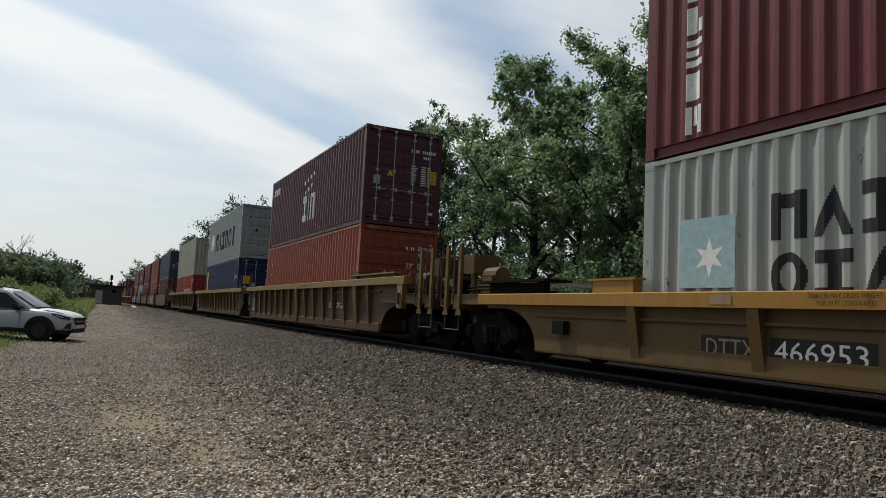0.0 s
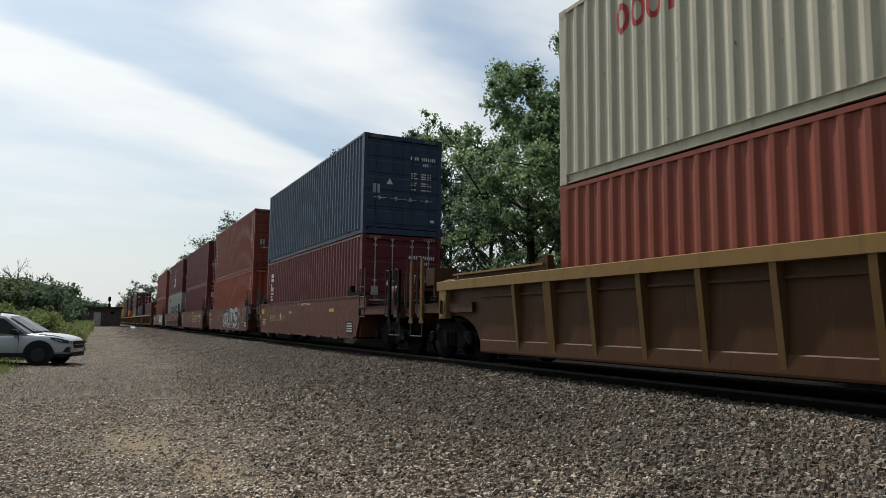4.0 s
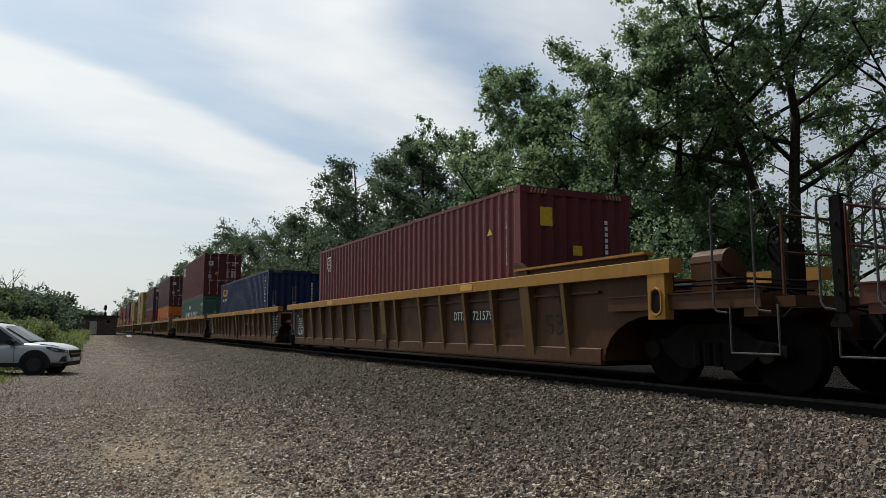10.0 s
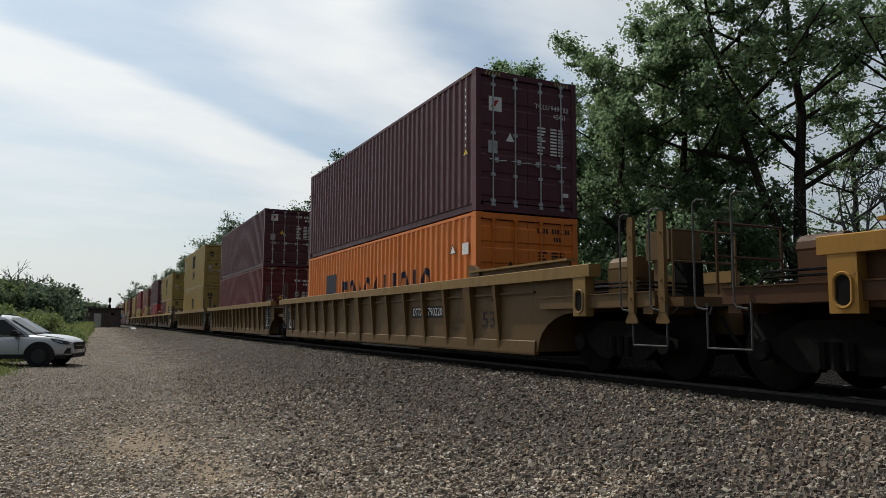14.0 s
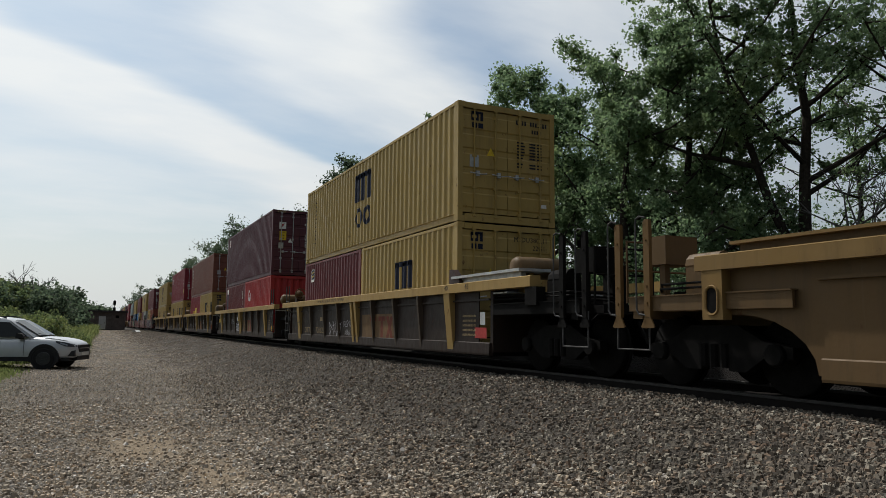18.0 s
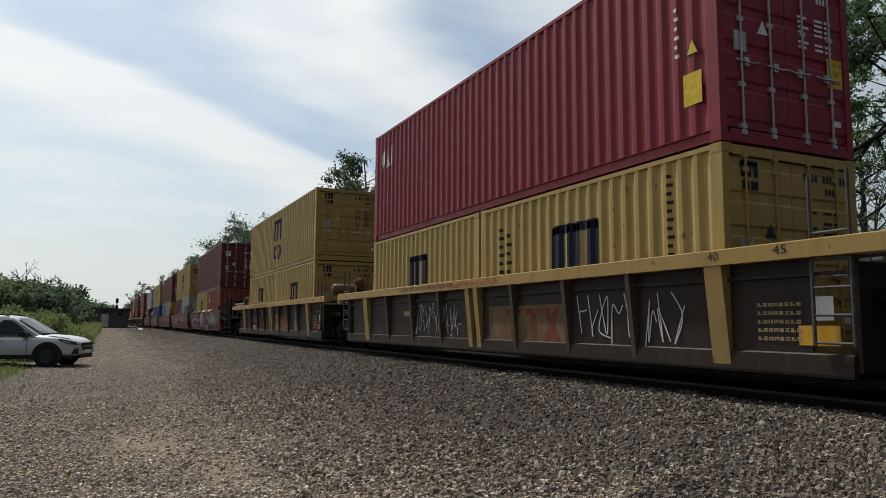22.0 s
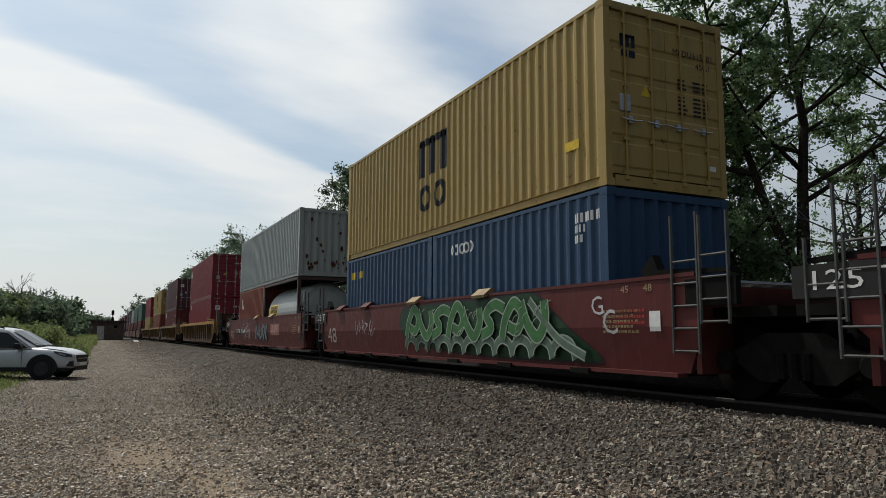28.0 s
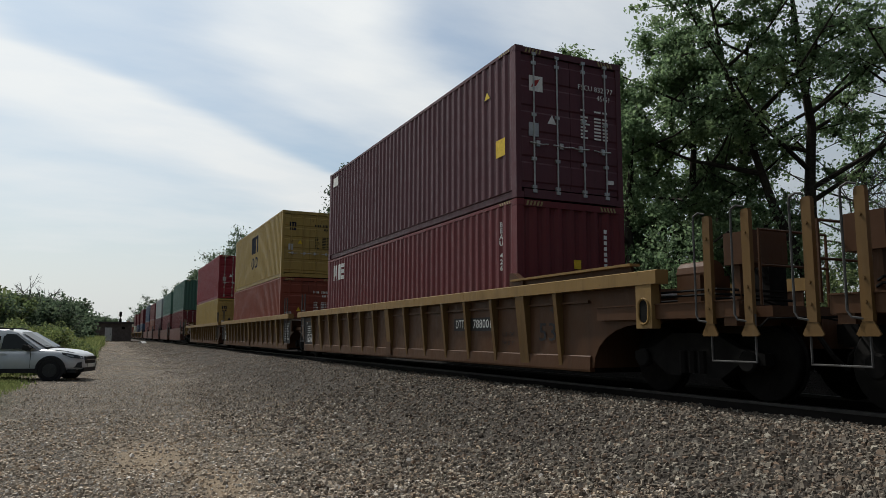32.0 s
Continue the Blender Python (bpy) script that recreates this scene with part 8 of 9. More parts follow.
stencil(1, "DTTX 787768  A", -1.01, 1.47, 0.90, 0.075, BLACK, SILL_X)
stencil(1, "NWG33E", -1.65, 0.52, 0.58, 0.10, BLACK)
for unit, number, y in ((12, "790220", -4.19), (26, "788001", -4.68), (9, "721579", -4.62)):
    patch(unit, y + 0.86, 0.86, 1.64, 0.25, DARK_PANEL)
    stencil(unit, number, y, 0.90, 0.72, 0.17)
    stencil(unit, "DTTX", y + 0.78, 0.90, 0.50, 0.17)
for unit in (10, 11):
    stencil(unit, "DTTX 721579", -0.96, 1.46, 0.68, 0.085, BLACK, SILL_X)
for unit in (1, 2, 9, 10, 12, 13, 14, 26, 27):
    d = -0.15 if unit == 2 else SHIFT.get(unit, 0) - 0.4
    if not (unit in (1, 9, 12, 26)):
        patch(unit, -7.30 + d, 0.48, 1.04, 0.86, DARK_PANEL)
        for k in range(7):
            mark_bars(unit, -7.42 + d, 1.22 - k * 0.10, 0.75 - 0.08 * (k % 3), 0.045, 9)
    stencil(unit, "53", -6.62 + d, 0.66, 0.48, 0.30, BLACK)
    stencil(unit, "45", -6.95 + d, 1.12, 0.16, 0.11, BLACK)
    for text, z in (("20", 1.10), ("40", 0.92)):
        stencil(unit, text, -6.09 + d, z, 0.19, 0.11, BLACK, -1.452 if z > 1 else -1.432)
        stencil(unit, text, 6.2, z, 0.17, 0.11, BLACK, -1.452 if z > 1 else -1.432)
    stencil(unit, "IL 53' 1-3/4\"", -5.39 + d, 0.75, 0.42, 0.075, BLACK)
    stencil(unit, "IW 8' 9\"", -5.40 + d, 0.60, 0.42, 0.075, BLACK)
for unit in (1, 2, 9, 10, 12, 13, 26, 27):
    e = -0.18 if unit == 2 else 0.0
    patch(unit, 8.36 + e, 0.40, 1.12, 1.00, DARK_PANEL)
    stencil(unit, "125T", 8.10 + e, 0.54, 0.74, 0.28)
    stencil(unit, "53", 8.20 + e, 1.16, 0.16, 0.11)
    stencil(unit, "48", 7.55 + e, 1.16, 0.16, 0.11)
    for k in range(4):
        mark_bars(unit, 8.02, 1.08 - k * 0.075, 0.50, 0.035, 8)
for unit in (9, 10, 11):
    patch(unit, 4.2 if unit == 9 else 0.47, 1.46, 0.48, 0.12, AMBER, SILL_X - 0.002, "reflector")
    patch(unit, -4.4, 1.46, 0.48, 0.12, AMBER, SILL_X - 0.002, "reflector")
scrawl(9, 3.7, 0.66, 0.7, 0.5, 4, 31, BLACK, 0.03)
scrawl(25, -3.66, 0.50, 0.74, 0.25, 5, 32, WHITE, 0.022)
mark_bars(25, -3.62, 0.80, 0.80, 0.28, 3, WHITE)
patch(25, 5.48, 0.85, 1.62, 0.27, DARK_PANEL)
stencil(25, "659653", 4.65, 0.89, 0.74, 0.20)
stencil(25, "DTTX", 5.40, 0.89, 0.50, 0.20)
stencil(25, "LD LMT 169300", 4.64, 0.73, 0.82, 0.09, BLACK)
stencil(25, "UTTX 659653", -1.0, 1.49, 0.80, 0.085, BLACK, SILL_X)
stencil(25, "NWF13", -1.6, 0.85, 0.50, 0.10, BLACK)
scrawl(10, -2.2, 0.70, 3.2, 0.55, 9, 33, PALE_SPRAY, 0.03)
scrawl(11, 6.9, 0.75, 0.6, 0.4, 3, 34, BLACK, 0.03)
patch(14, -6.2, 0.285, 0.78, 0.17, ROSE_INK, -1.393)
stencil(14, "53", -7.0, 0.66, 0.5, 0.30, BLACK)
# black ribbed cars
for unit in (15, 16, 17, 18, 19):
    stencil(unit, "52,900 LBS. MAX. GROSS WT. FOR 20 FT. CONTAINER", 3.45, 1.485, 2.85, 0.085, BLACK, SILL_X)
    stencil(unit, "40", -6.1, 1.48, 0.16, 0.10, BLACK, SILL_X)
    stencil(unit, "45", -7.0, 1.48, 0.17, 0.10, BLACK, SILL_X)
    stencil(unit, "BCDEA"[unit - 15], 6.0, 0.85, 0.16, 0.18, BLACK, -1.45)
    patch(unit, 3.54, 0.92, 0.50, 0.12, FADED, name="reflector")
    for k in range(5):
        mark_bars(unit, -6.65, 0.95 - k * 0.09, 0.55, 0.04, 8, FADED)
    patch(unit, -7.15, 0.55, 0.46, 0.20, RED_INK if unit % 2 else AMBER)
    patch(unit, -7.35, 0.80, 0.20, 0.24, WHITE, name="label")
stencil(15, "720622", 4.01, 0.52, 1.0, 0.19, FADED)
stencil(15, "DTTX", 5.42, 0.52, 0.95, 0.19, FADED)
scrawl(15, 2.52, 0.40, 1.3, 0.55, 6, 41, WHITE, 0.035)
tag_words(15, "DESMA", 1.05, 0.72, 0.70, 0.20, PALE_SPRAY, 3)
tag_words(15, "AONC", 0.90, 0.48, 0.55, 0.17, PALE_SPRAY, 4)
tag_words(16, "BOCHE", 1.38, 0.46, 1.32, 0.37, PALE_SPRAY, 5, 0.006)
patch(16, 0.86, 0.99, 0.48, 0.10, YELLOW_INK, name="reflector", lift=0.002)
patch(16, 1.18, 1.0, 0.26, 0.19, WHITE, name="label", lift=0.002)
patch(16, 7.29, 0.92, 0.45, 0.20, YELLOW_INK, name="reflector", lift=0.002)
tan = plain("tan_primer", (0.15, 0.090, 0.042), 0.7, vary=0.4, scale=3)
dull_red = plain("faded_red_bars", (0.16, 0.040, 0.024), 0.7, vary=0.4, scale=5)
for unit in (15, 16, 17, 18, 19):
    patch(unit, -0.62, 0.33, 2.45, 0.74 if unit != 16 else 0.68, tan)
    for a in (-1.25, -1.90):
        patch(unit, a, 0.90, 0.48, 0.11, dull_red, lift=0.002, name="stripe")
        patch(unit, a - 0.16, 0.48, 0.17, 0.42, dull_red, lift=0.002, name="stripe")
    for up in (1, -1):
        part("stripe", Shape().add([(-1.3645 - 0.0005 * up, y, z) for y, z in ((-2.45, 0.745 + up * 0.265), (-2.62, 0.745 + up * 0.265), (-2.92, 0.745 - up * 0.265), (-2.75, 0.745 - up * 0.265))], [(0, 1, 2, 3)]), dull_red, WELLS[unit])
tag_words(16, "GMK", 5.70, 0.86, 0.85, 0.28, PALE_SPRAY, 6)
scrawl(16, 2.89, 0.82, 1.27, 0.32, 6, 42, WHITE, 0.028)
scrawl(16, -0.7, 0.42, 1.10, 0.58, 7, 43, BLACK, 0.03, lift=0.005)
scrawl(16, -1.17, 1.47, 1.14, 0.12, 8, 44, BLACK, 0.02, SILL_X)
tag_words(17, "RELZ", -3.25, 0.84, 1.30, 0.25, PALE_SPRAY, 7)
scrawl(17, 4.46, 0.62, 3.9, 0.34, 14, 45, WHITE, 0.022)
scrawl(17, -2.43, 1.465, 2.4, 0.12, 15, 46, RED_INK, 0.022, SILL_X)
scrawl(18, -3.33, 0.42, 1.35, 0.80, 5, 47, WHITE, 0.035)
scrawl(18, -4.82, 0.40, 0.75, 0.80, 3, 48, WHITE, 0.03)
scrawl(18, 3.0, 0.5, 2.5, 0.70, 14, 49, WHITE, 0.022)
scrawl(18, 2.0, 1.465, 3.2, 0.12, 15, 50, RED_INK, 0.022, SILL_X)
scrawl(19, -3.9, 0.45, 0.9, 0.7, 5, 51, WHITE, 0.03)
scrawl(19, -0.8, 0.45, 1.2, 0.7, 5, 52, WHITE, 0.03)
scrawl(19, 4.2, 0.72, 1.9, 0.36, 8, 53, RED_INK, 0.05)
mark_bars(19, 4.1, 0.46, 1.1, 0.2, 4, FADED)
# red-brown flush cars
for unit, letter, yl in ((4, "B", 2.6), (5, "C", 2.6), (6, "D", 2.6), (7, "E", 2.6), (8, "A", 1.3)):
    stencil(unit, letter, yl, 0.84, 0.19, 0.25)
    stencil(unit, "WELL LD LMT 125,000", -0.47, 1.33, 1.15, 0.085)
    patch(unit, -3.8, 1.08, 0.49, 0.10, AMBER, name="reflector", lift=0.002)
    patch(unit, 5.94, 1.10, 0.50, 0.20, AMBER, name="reflector", lift=0.002)
    patch(unit, -0.1, 1.31, 0.02, 0.16, WHITE, lift=0.003)
    patch(unit, 0.0 + 1.2, 1.08, 0.4, 0.07, AMBER, name="reflector", lift=0.002)
    patch(unit, -5.50, 0.46, 0.56, 0.34, DARK_PANEL, lift=0.002)
    for k in range(4):
        mark_bars(unit, -5.54, 0.72 - k * 0.07, 0.46, 0.035, 9)
        mark_bars(unit, 5.70, 0.86 - k * 0.07, 0.60 - 0.1 * (k % 2), 0.035, 9)
        mark_bars(unit, 6.55, 1.34 - k * 0.07, 0.42, 0.03, 7)
    patch(unit, 6.2, 0.90, 0.13, 0.20, YELLOW_INK, name="label", lift=0.002)
mark_bars(4, 4.3, 0.80, 0.98, 0.24, 4, FADED)
stencil(4, "239812", 3.07, 0.80, 1.25, 0.24, FADED)
scrawl(4, 5.2, 0.80, 2.1, 0.60, 6, 61, FADED, 0.018)
DULL_SILVER = plain("dull_silver_spray", (0.34, 0.33, 0.33), 0.45, vary=0.35, scale=4)
halo = [(0.75, 0.62), (0.62, 1.02), (0.30, 1.24), (-0.35, 1.20), (-1.0, 1.22), (-1.5, 1.46), (-2.2, 1.42), (-2.9, 1.46), (-3.5, 1.47), (-3.9, 1.30), (-3.95, 0.90), (-4.15, 0.55), (-3.9, 0.40), (-2.9, 0.42), (-1.8, 0.46), (-0.9, 0.46), (-0.3, 0.52), (0.3, 0.48)]
blot(5, -1.4300, halo, PALE_SPRAY)
blot(5, -1.4306, [(-1.65 + (a + 1.65) * 0.975, 0.92 + (b - 0.92) * 0.93) for a, b in halo], plain("grey_silver_spray", (0.11, 0.105, 0.105), 0.45, vary=0.45, scale=3))
for k, (text, a, w, h, z) in enumerate((("C", 0.58, 0.85, 0.62, 0.56), ("O", 0.05, 0.80, 0.70, 0.52), ("U", -0.75, 1.0, 0.76, 0.50), ("T", -1.50, 1.1, 0.90, 0.48), ("S", -2.45, 1.45, 0.96, 0.44))):
    fat_letters(5, ((text, a, z, w, h, (8, -5, 4, -6, 7)[k]),), DULL_SILVER, BLACK, None, 0.10, 0.0035 + 0.0045 * k)
scrawl(5, 0.95, 0.42, 0.75, 0.80, 4, 162, PALE_SPRAY, 0.018)
for y, z, r0, turns, sign_ in ((-3.7, 0.62, 0.26, 1.0, -1), (-2.2, 0.62, 0.18, 0.8, 1), (-0.2, 0.62, 0.14, 0.8, -1), (-1.3, 0.70, 0.15, 0.7, 1), (0.45, 1.0, 0.14, 1.1, -1)):
    scroll(5, y, z, r0, turns, BLACK, 0.05, 0.033, sign_)
scrawl(5, -3.75, 0.45, 0.60, 0.95, 3, 164, FADED_WHITE, 0.018)
tag_words(5, "KRIPTERIE", 2.78, 1.16, 1.60, 0.24, FADED, 1)
tag_words(5, "\"GET SOME!\"2014", -3.94, 1.18, 2.0, 0.26, plain("dull_rose_spray", (0.36, 0.30, 0.29), 0.6, vary=0.3), 2)
scrawl(5, -4.30, 0.60, 0.95, 0.42, 5, 63, FADED_WHITE, 0.018)
for y, z, r0, turns, sign_ in ((-4.45, 0.98, 0.14, 1.0, 1), (-5.15, 0.86, 0.30, 0.8, -1), (-4.75, 0.70, 0.10, 1.0, 1)):
    scroll(5, y, z, r0, turns, FADED_WHITE, 0.020, 0.006, sign_)
for k in range(4):
    # slanted blocks of a worn emblem
    a = -0.75 - k * 0.72
    for z0, z1 in ((0.88, 1.00), (1.05, 1.22)):
        part("emblem", Shape().add([(-1.4305, a - 0.5 * (z0 - 0.88), z0), (-1.4305, a - 0.5 * (z0 - 0.88) - 0.60, z0), (-1.4305, a - 0.5 * (z1 - 0.88) - 0.60, z1), (-1.4305, a - 0.5 * (z1 - 0.88), z1)], [(0, 1, 2, 3)]), FADED, WELLS[6])
part("emblem", Shape().add([(-1.431, -0.6, 0.72), (-1.431, -3.5, 0.72), (-1.431, -3.4, 0.76), (-1.431, -1.2, 0.82), (-1.431, -0.62, 0.80)], [(0, 1, 2, 3, 4)]), FADED, WELLS[6])
scrawl(6, -4.49, 0.42, 1.1, 1.0, 4, 65, WHITE, 0.04)
scrawl(6, -4.55, 0.85, 0.8, 0.5, 4, 66, WHITE, 0.035)
scrawl(7, -4.4, 1.20, 0.35, 0.16, 4, 67, PALE_SPRAY, 0.014)
backing = [(-1.30, 0.50), (-1.9, 0.44), (-3.5, 0.40), (-6.0, 0.42), (-6.12, 1.20), (-5.9, 1.46), (-4.2, 1.44), (-2.6, 1.40), (-1.55, 1.34), (-1.25, 0.95)]
blot(8, -1.4305, backing, plain("olive_yellow_spray", (0.34, 0.32, 0.10), 0.6, vary=0.3, scale=4))
VIOLET_EDGE = plain("violet_blue_spray", (0.045, 0.045, 0.16), 0.5, vary=0.3, scale=5)
fat_letters(8, (("N", -1.30, 0.52, 1.05, 0.66, 6), ("A", -2.10, 0.60, 0.95, 0.62, -4), ("S", -2.85, 0.62, 0.90, 0.62, 5), ("T", -3.45, 0.54, 1.05, 0.80, -3), ("Y", -4.35, 0.52, 1.30, 0.78, 4)), PALEBLUE_INK, VIOLET_EDGE, SILVER, 0.12)
for y, z, r0, turns, sign_ in ((-5.62, 1.18, 0.20, 1.4, 1), (-5.72, 0.72, 0.22, 1.3, -1), (-1.42, 1.02, 0.13, 1.2, -1), (-1.50, 0.66, 0.16, 1.1, 1), (-3.30, 0.64, 0.10, 1.0, 1), (-4.40, 1.28, 0.10, 1.0, -1)):
    scroll(8, y, z, r0, turns, VIOLET_EDGE, 0.055, 0.024, sign_)
scrawl(8, -1.5, 0.50, 4.4, 0.22, 8, 168, VIOLET_EDGE, 0.030, lift=0.0225)
swirl_piece(8, 5.6, 0.78, 2.5, 0.46, 5, 68, PALE_SPRAY, FADED, 0.09)
scrawl(8, 0.95, 0.80, 0.85, 0.50, 5, 69, PALE_SPRAY, 0.03)
stencil(8, "239812", 3.7, 0.84, 1.15, 0.19, FADED)
for unit, y0, y1 in ((7, 4.2, -5.9), (8, 5.6, -6.0)):
    pipe = part("brake_pipe", Shape().tube([(-1.47, y0, 0.66), (-1.47, y0 - 0.25, 0.80 if unit == 7 else 0.44), (-1.47, y1, 0.80 if unit == 7 else 0.44)], 0.022, 6), PAINTS["well_rust"] if unit == 7 else YELLOW_INK, WELLS[unit])
    for k, (a, b) in enumerate(((3.7, 2.15), (0.65, -1.0), (-2.6, -4.25))):
        part("step", Shape().prism([(-1.60, 0.83), (-1.43, 0.87), (-1.43, 0.80), (-1.60, 0.79)] if unit == 7 else [(-1.60, 0.47), (-1.43, 0.51), (-1.43, 0.44), (-1.60, 0.43)], a, b, "y"), PAINTS["well_rust"], WELLS[unit])
# faded red flush cars
for unit in (20, 21, 22, 23, 24):
    stencil(unit, "48", 7.20, 0.50, 0.84, 0.46, FADED_WHITE)
    stencil(unit, "48", -7.05, 1.33, 0.16, 0.10, FADED)
    stencil(unit, "45", -6.6, 1.33, 0.16, 0.10, FADED)
    patch(unit, 8.66, 1.14, 1.30, 0.33, DARK_PANEL, -1.447)
    stencil(unit, "125 T", 8.46, 1.20, 0.92, 0.20, WHITE, -1.449)
    patch(unit, -7.15, 0.82, 0.20, 0.26, WHITE if unit == 23 else FADED, name="label", lift=0.002)
    for k in range(5):
        mark_bars(unit, -6.2, 1.08 - k * 0.07, 0.75 - 0.1 * (k % 2), 0.035, 10, FADED)
    for a, b in ((6.2, 4.9), (4.0, 1.9), (0.77, -1.3), (-2.4, -3.9)):
        if (unit + int(a * 3)) % 3:
            part("corner_pad", Shape().prism([(-1.50, 1.45), (-1.30, 1.53), (-1.28, 1.62), (-1.36, 1.63), (-1.52, 1.50)], a, b if unit == 20 else a - 0.5, "y"), FADED if a < 1 else PAINTS["well_red"], WELLS[unit])
for unit, number in ((20, "751584"), (24, "751584")):
    patch(unit, 5.45, 0.79, 2.4, 0.28, DARK_PANEL)
    stencil(unit, number, 4.25, 0.83, 1.08, 0.20)
    stencil(unit, "DTTX", 5.42, 0.83, 0.96, 0.20)
dark = [(2.6, 0.30), (-4.8, 0.30), (-4.8, 1.20), (-3.6, 1.48), (-2.6, 1.05), (-1.5, 1.42), (-0.3, 1.15), (0.6, 1.45), (1.6, 1.20)]
blot(20, -1.4295, dark, TEAL_INK)
blot(20, -1.4300, [(a * 0.98 + 0.02, 0.30 + (b - 0.30) * 0.90) for a, b in dark], DARK_PANEL)
sprayed(20, "1R", 1.9, 0.42, 1.9, 0.86, plain("dull_grey_spray", (0.22, 0.21, 0.22), 0.6, vary=0.4, scale=3), PALE_SPRAY, 0.05, 0.005)
sprayed(20, "4", -0.1, 0.42, 1.0, 0.84, ROSE_INK, BLACK, 0.05, 0.005)
patch(20, -1.18, 0.36, 1.10, 0.24, PALE_SPRAY, lift=0.003, name="spray_piece")
patch(20, -1.21, 0.39, 1.04, 0.18, PURPLE_INK, lift=0.005, name="spray_piece")
sprayed(20, "1", -1.38, 0.44, 0.52, 0.86, PURPLE_INK, PALE_SPRAY, 0.06, 0.006)
sprayed(20, "RANIN", -2.9, 0.50, 3.2, 0.76, plain("dull_pale_spray", (0.30, 0.30, 0.26), 0.6, vary=0.4, scale=3), BLACK, 0.06, 0.007)
scrawl(20, 4.8, 1.15, 2.0, 0.28, 12, 71, WHITE, 0.022)
scrawl(20, 5.9, 0.42, 2.9, 0.40, 12, 72, PALE_SPRAY, 0.025)
scrawl(21, -1.4, 0.50, 2.9, 0.90, 9, 73, WHITE, 0.04)
scrawl(21, 4.0, 0.5, 2.0, 0.6, 6, 74, PALE_SPRAY, 0.03)
patch(21, 3.0, 0.55, 1.6, 0.62, FADED, lift=0.001)
scrawl(22, 5.88, 0.83, 0.59, 0.27, 5, 75, WHITE, 0.02)
stencil(22, "D", 3.02, 0.85, 0.15, 0.24)
scrawl(22, 1.25, 1.22, 1.3, 0.22, 8, 76, WHITE, 0.028)
patch(22, 0.96, 0.81, 2.4, 0.42, plain("salmon_primer", (0.30, 0.09, 0.06), 0.7, vary=0.3), lift=0.001)
for k in range(5):
    patch(22, 4.6 - k * 0.7, 0.36, 0.16, 1.1, DARK_PANEL, lift=0.001, name="stripe")
def green_piece(unit):
    """Interlaced green letters with pale rims over a row of grey drops, on a black ground with a sharp tip."""
    grass = plain("grass_green_spray", (0.050, 0.150, 0.050), 0.55, vary=0.4, scale=4)
    deep = plain("dark_green_spray", (0.014, 0.045, 0.020), 0.6, vary=0.3)
    drop = plain("grey_green_spray", (0.10, 0.15, 0.11), 0.6, vary=0.35, scale=4)
    rim = plain("pale_green_spray", (0.27, 0.32, 0.26), 0.55, vary=0.25, scale=5)
    x = face_of(unit)
    outline = [(1.35, 1.0), (1.2, 1.36), (0.4, 1.42), (-1.6, 1.44), (-3.4, 1.46), (-4.4, 1.48), (-4.9, 1.20), (-5.5, 0.82), (-6.15, 0.40), (-5.3, 0.36), (-3.0, 0.36), (-0.8, 0.44), (0.6, 0.56), (1.1, 0.72)]
    blot(unit, x - 0.0020, outline, BLACK)
    blot(unit, x - 0.0026, [(-2.2 + (a + 2.2) * 0.985, 0.94 + (b - 0.94) * 0.93) for a, b in outline], deep)
    r = random.Random(77)
    n = 0

    def stroke(pts, width, fill, edge):
        """A fat stroke with an even rim on both sides."""
        nonlocal n
        line = smooth_line(pts, 7)
        for mat, k in ((edge, width + 0.055), (fill, width)):
            sh = Shape()
            ribbon(sh, x - 0.0034 - 0.0011 * n, line, k)
            part("spray_piece", sh, mat, WELLS[unit])
            n += 1

    for k in range(11):
        a = 0.75 - k * 0.60
        stroke([(a + 0.30, 0.46), (a + 0.20, 0.62), (a, 0.70), (a - 0.24, 0.62), (a - 0.34, 0.42)], 0.12, drop, rim)
    for k in range(8):
        a = 0.85 - k * 0.72
        up = r.uniform(1.26, 1.36)
        if k % 3 == 0:
            stroke([(a, 0.72), (a - 0.12, 1.05), (a - 0.40, up), (a - 0.66, 1.12), (a - 0.52, 0.86), (a - 0.22, 0.92)], 0.17, grass, rim)
        elif k % 3 == 1:
            stroke([(a + 0.10, up), (a - 0.10, 0.96), (a - 0.40, 0.74), (a - 0.62, 0.98), (a - 0.60, up)], 0.18, grass, rim)
        else:
            stroke([(a + 0.05, 0.76), (a - 0.34, 0.90), (a - 0.14, 1.14), (a - 0.46, up), (a - 0.80, 1.22)], 0.17, grass, rim)
    stroke([(-4.35, 1.34), (-4.75, 1.02), (-5.2, 0.70), (-5.85, 0.46)], 0.10, drop, rim)
    fine = Shape()
    for k in range(26):
        a, b = r.uniform(-5.0, 0.9), r.uniform(0.66, 1.20)
        ribbon(fine, x - 0.052, smooth_line([(a, b), (a - 0.06, b + 0.10), (a - 0.16, b + 0.14)], 4), 0.014)
    tagged(part("spray_tag", fine, rim, WELLS[unit]), kind="stuff")


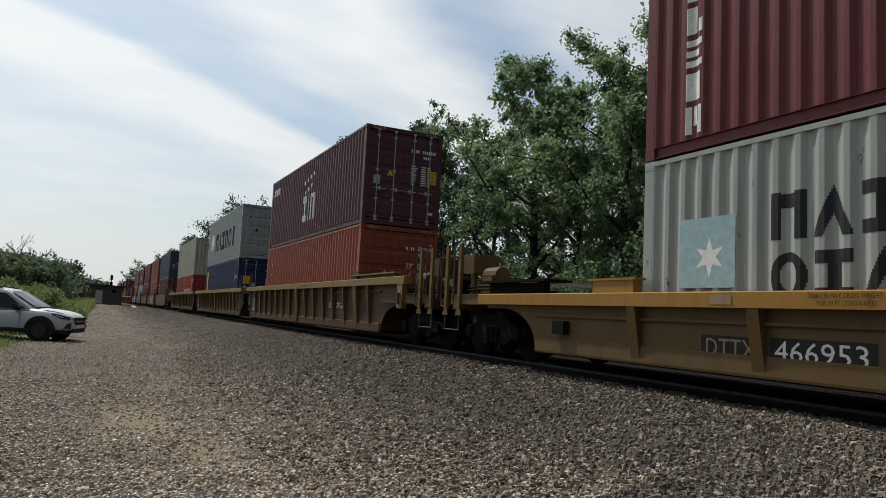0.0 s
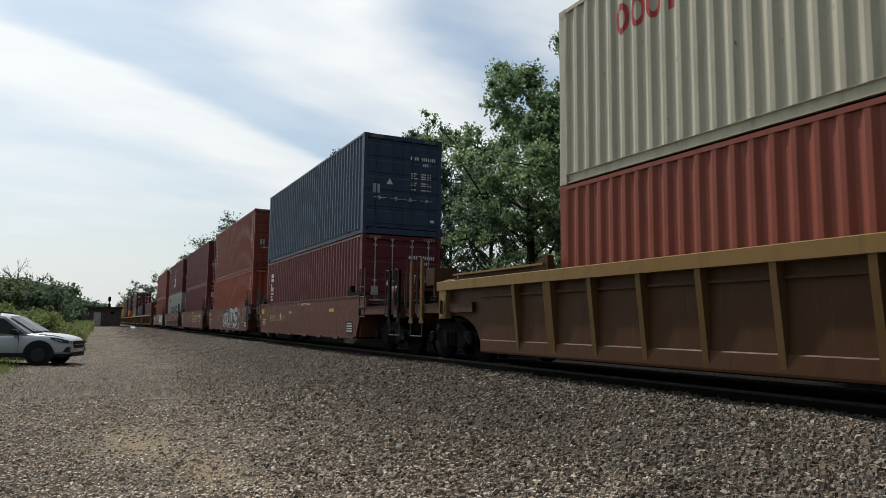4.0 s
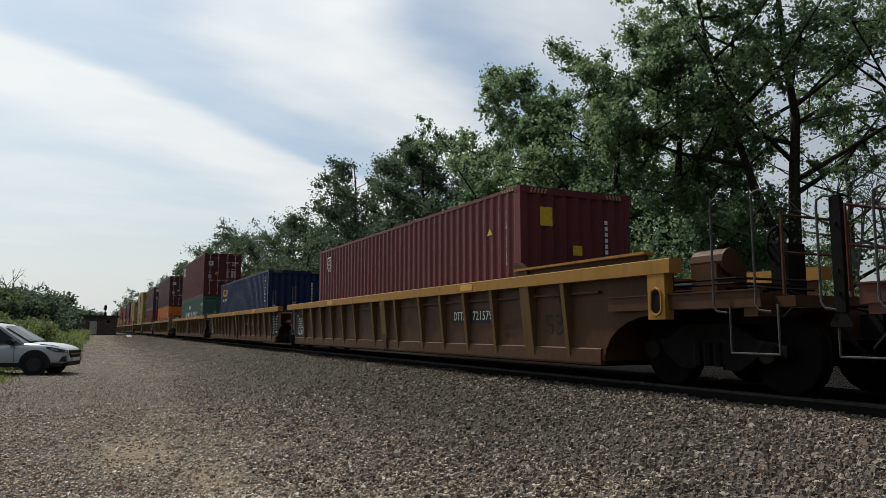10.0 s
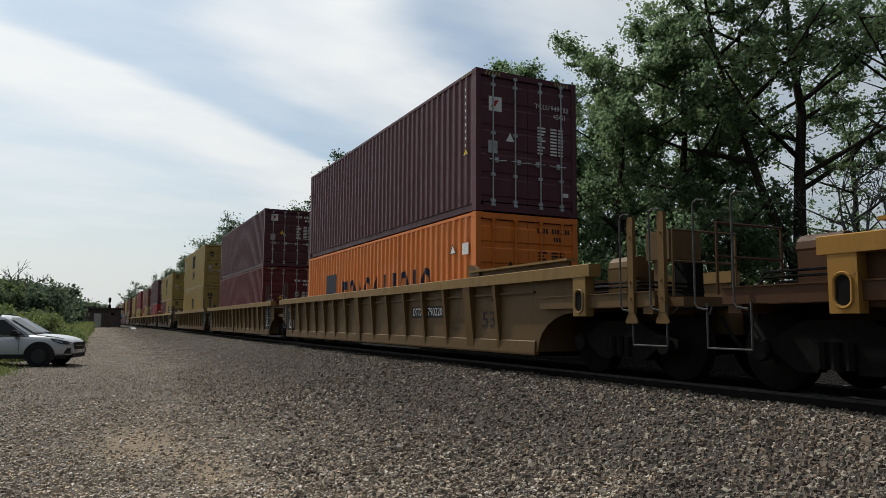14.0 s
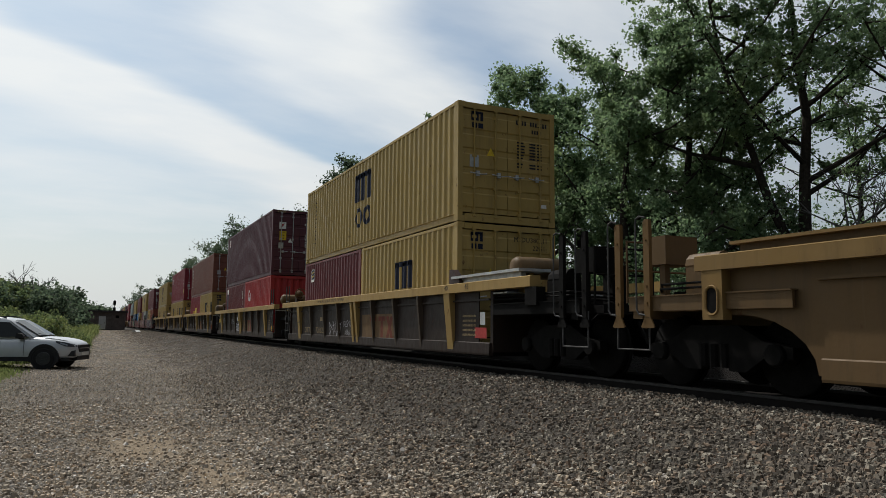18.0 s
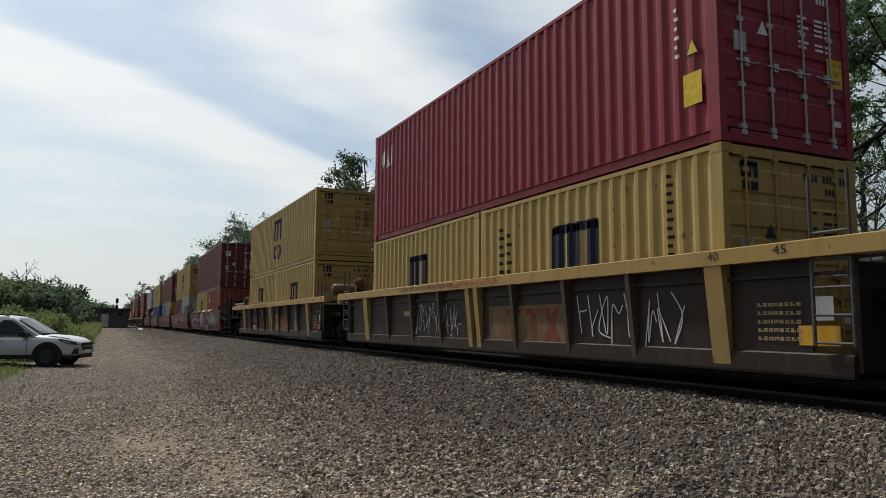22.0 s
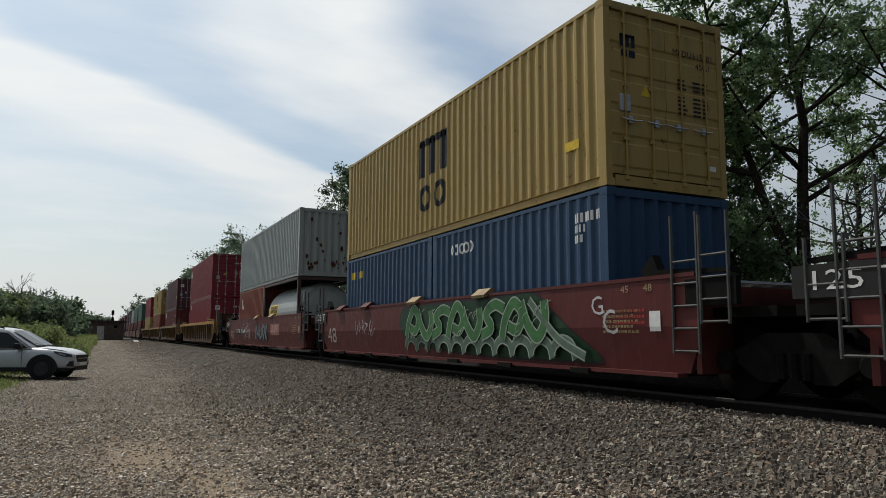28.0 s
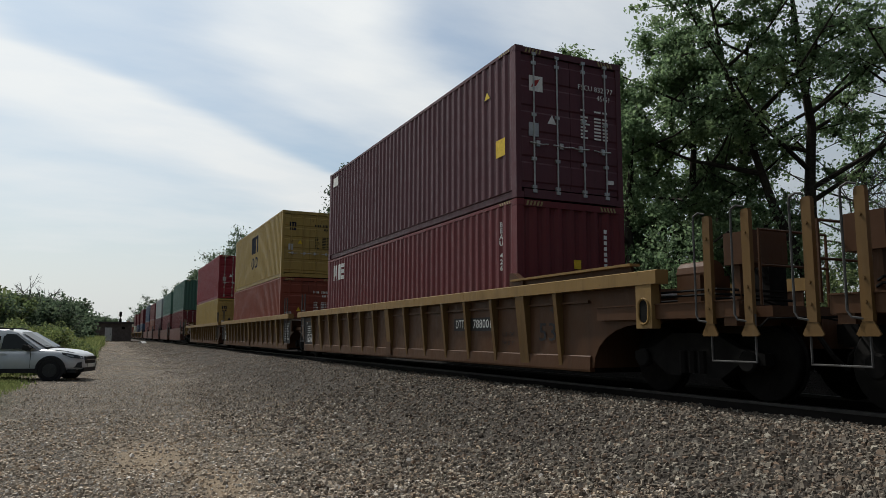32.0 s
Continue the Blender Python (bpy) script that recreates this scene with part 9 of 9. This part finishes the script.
green_piece(23)
tag_words(23, "G", -5.95, 1.00, 0.30, 0.30, PALE_SPRAY, 8, 0.0)
tag_words(23, "C", -6.20, 0.76, 0.34, 0.36, PALE_SPRAY, 9, 0.0)
for k in range(3):
    mark_bars(23, -6.45, 1.08 - k * 0.08, 0.62, 0.035, 11, RED_INK)
scrawl(23, 4.6, 0.75, 1.6, 0.42, 6, 79, PALE_SPRAY, 0.028)
scrawl(24, 3.7, 0.50, 1.9, 0.9, 8, 80, PALE_SPRAY, 0.03)
swirl_piece(24, 0.6, 0.55, 2.6, 0.70, 6, 81, plain("grey_spray", (0.12, 0.14, 0.15), 0.6), BLACK, 0.13)
patch(24, -2.6, 0.75, 1.5, 0.45, plain("salmon_spray", (0.34, 0.16, 0.13), 0.7, vary=0.3), lift=0.001)
scrawl(24, -2.7, 0.8, 1.2, 0.35, 5, 82, WHITE, 0.025, lift=0.004)


def lean_in(unit):
    """Bends what is painted on a red car round the crease of its side."""
    z0, inset = FOLD
    bottom = 0.31
    for ob in WELLS[unit].children:
        kind = ob.name.split(".")[0]
        if kind not in ("spray_piece", "spray_tag", "lettering", "reporting_mark", "panel", "label", "stripe"):
            continue
        m = ob.matrix_basis.copy()
        bm = bmesh.new()
        bm.from_mesh(ob.data)
        bm.transform(m)
        if min(v.co.x for v in bm.verts) < -1.44 or min(v.co.z for v in bm.verts) > z0:
            bm.free()
            continue
        bmesh.ops.bisect_plane(bm, geom=bm.verts[:] + bm.edges[:] + bm.faces[:], plane_co=(0, 0, z0), plane_no=(0, 0, 1), dist=1e-4)
        for v in bm.verts:
            if v.co.z < z0:
                v.co.x += inset * (z0 - v.co.z) / (z0 - bottom)
        me = bpy.data.meshes.new(kind)
        bm.to_mesh(me)
        bm.free()
        me.materials.append(None)
        mat = ob.material_slots[0].material
        ob.data = me
        ob.matrix_basis = Matrix.Identity(4)
        ob.material_slots[0].link = "OBJECT"
        ob.material_slots[0].material = mat


for unit in (20, 21, 22, 23, 24):
    lean_in(unit)


# ---------------------------------------------------------------- what moves
def rolled(t):
    """How far the train has come, in metres."""
    return 15.303 * t - 0.0015 * t * t + 0.0001 * t ** 3


def motions():
    times = (0.0, 8.0, 16.0, 24.0, 32.0)
    for ob, y, z in MOVERS:
        walk(ob, [(t, pose(XC, y - rolled(t), z)) for t in times])


motions()
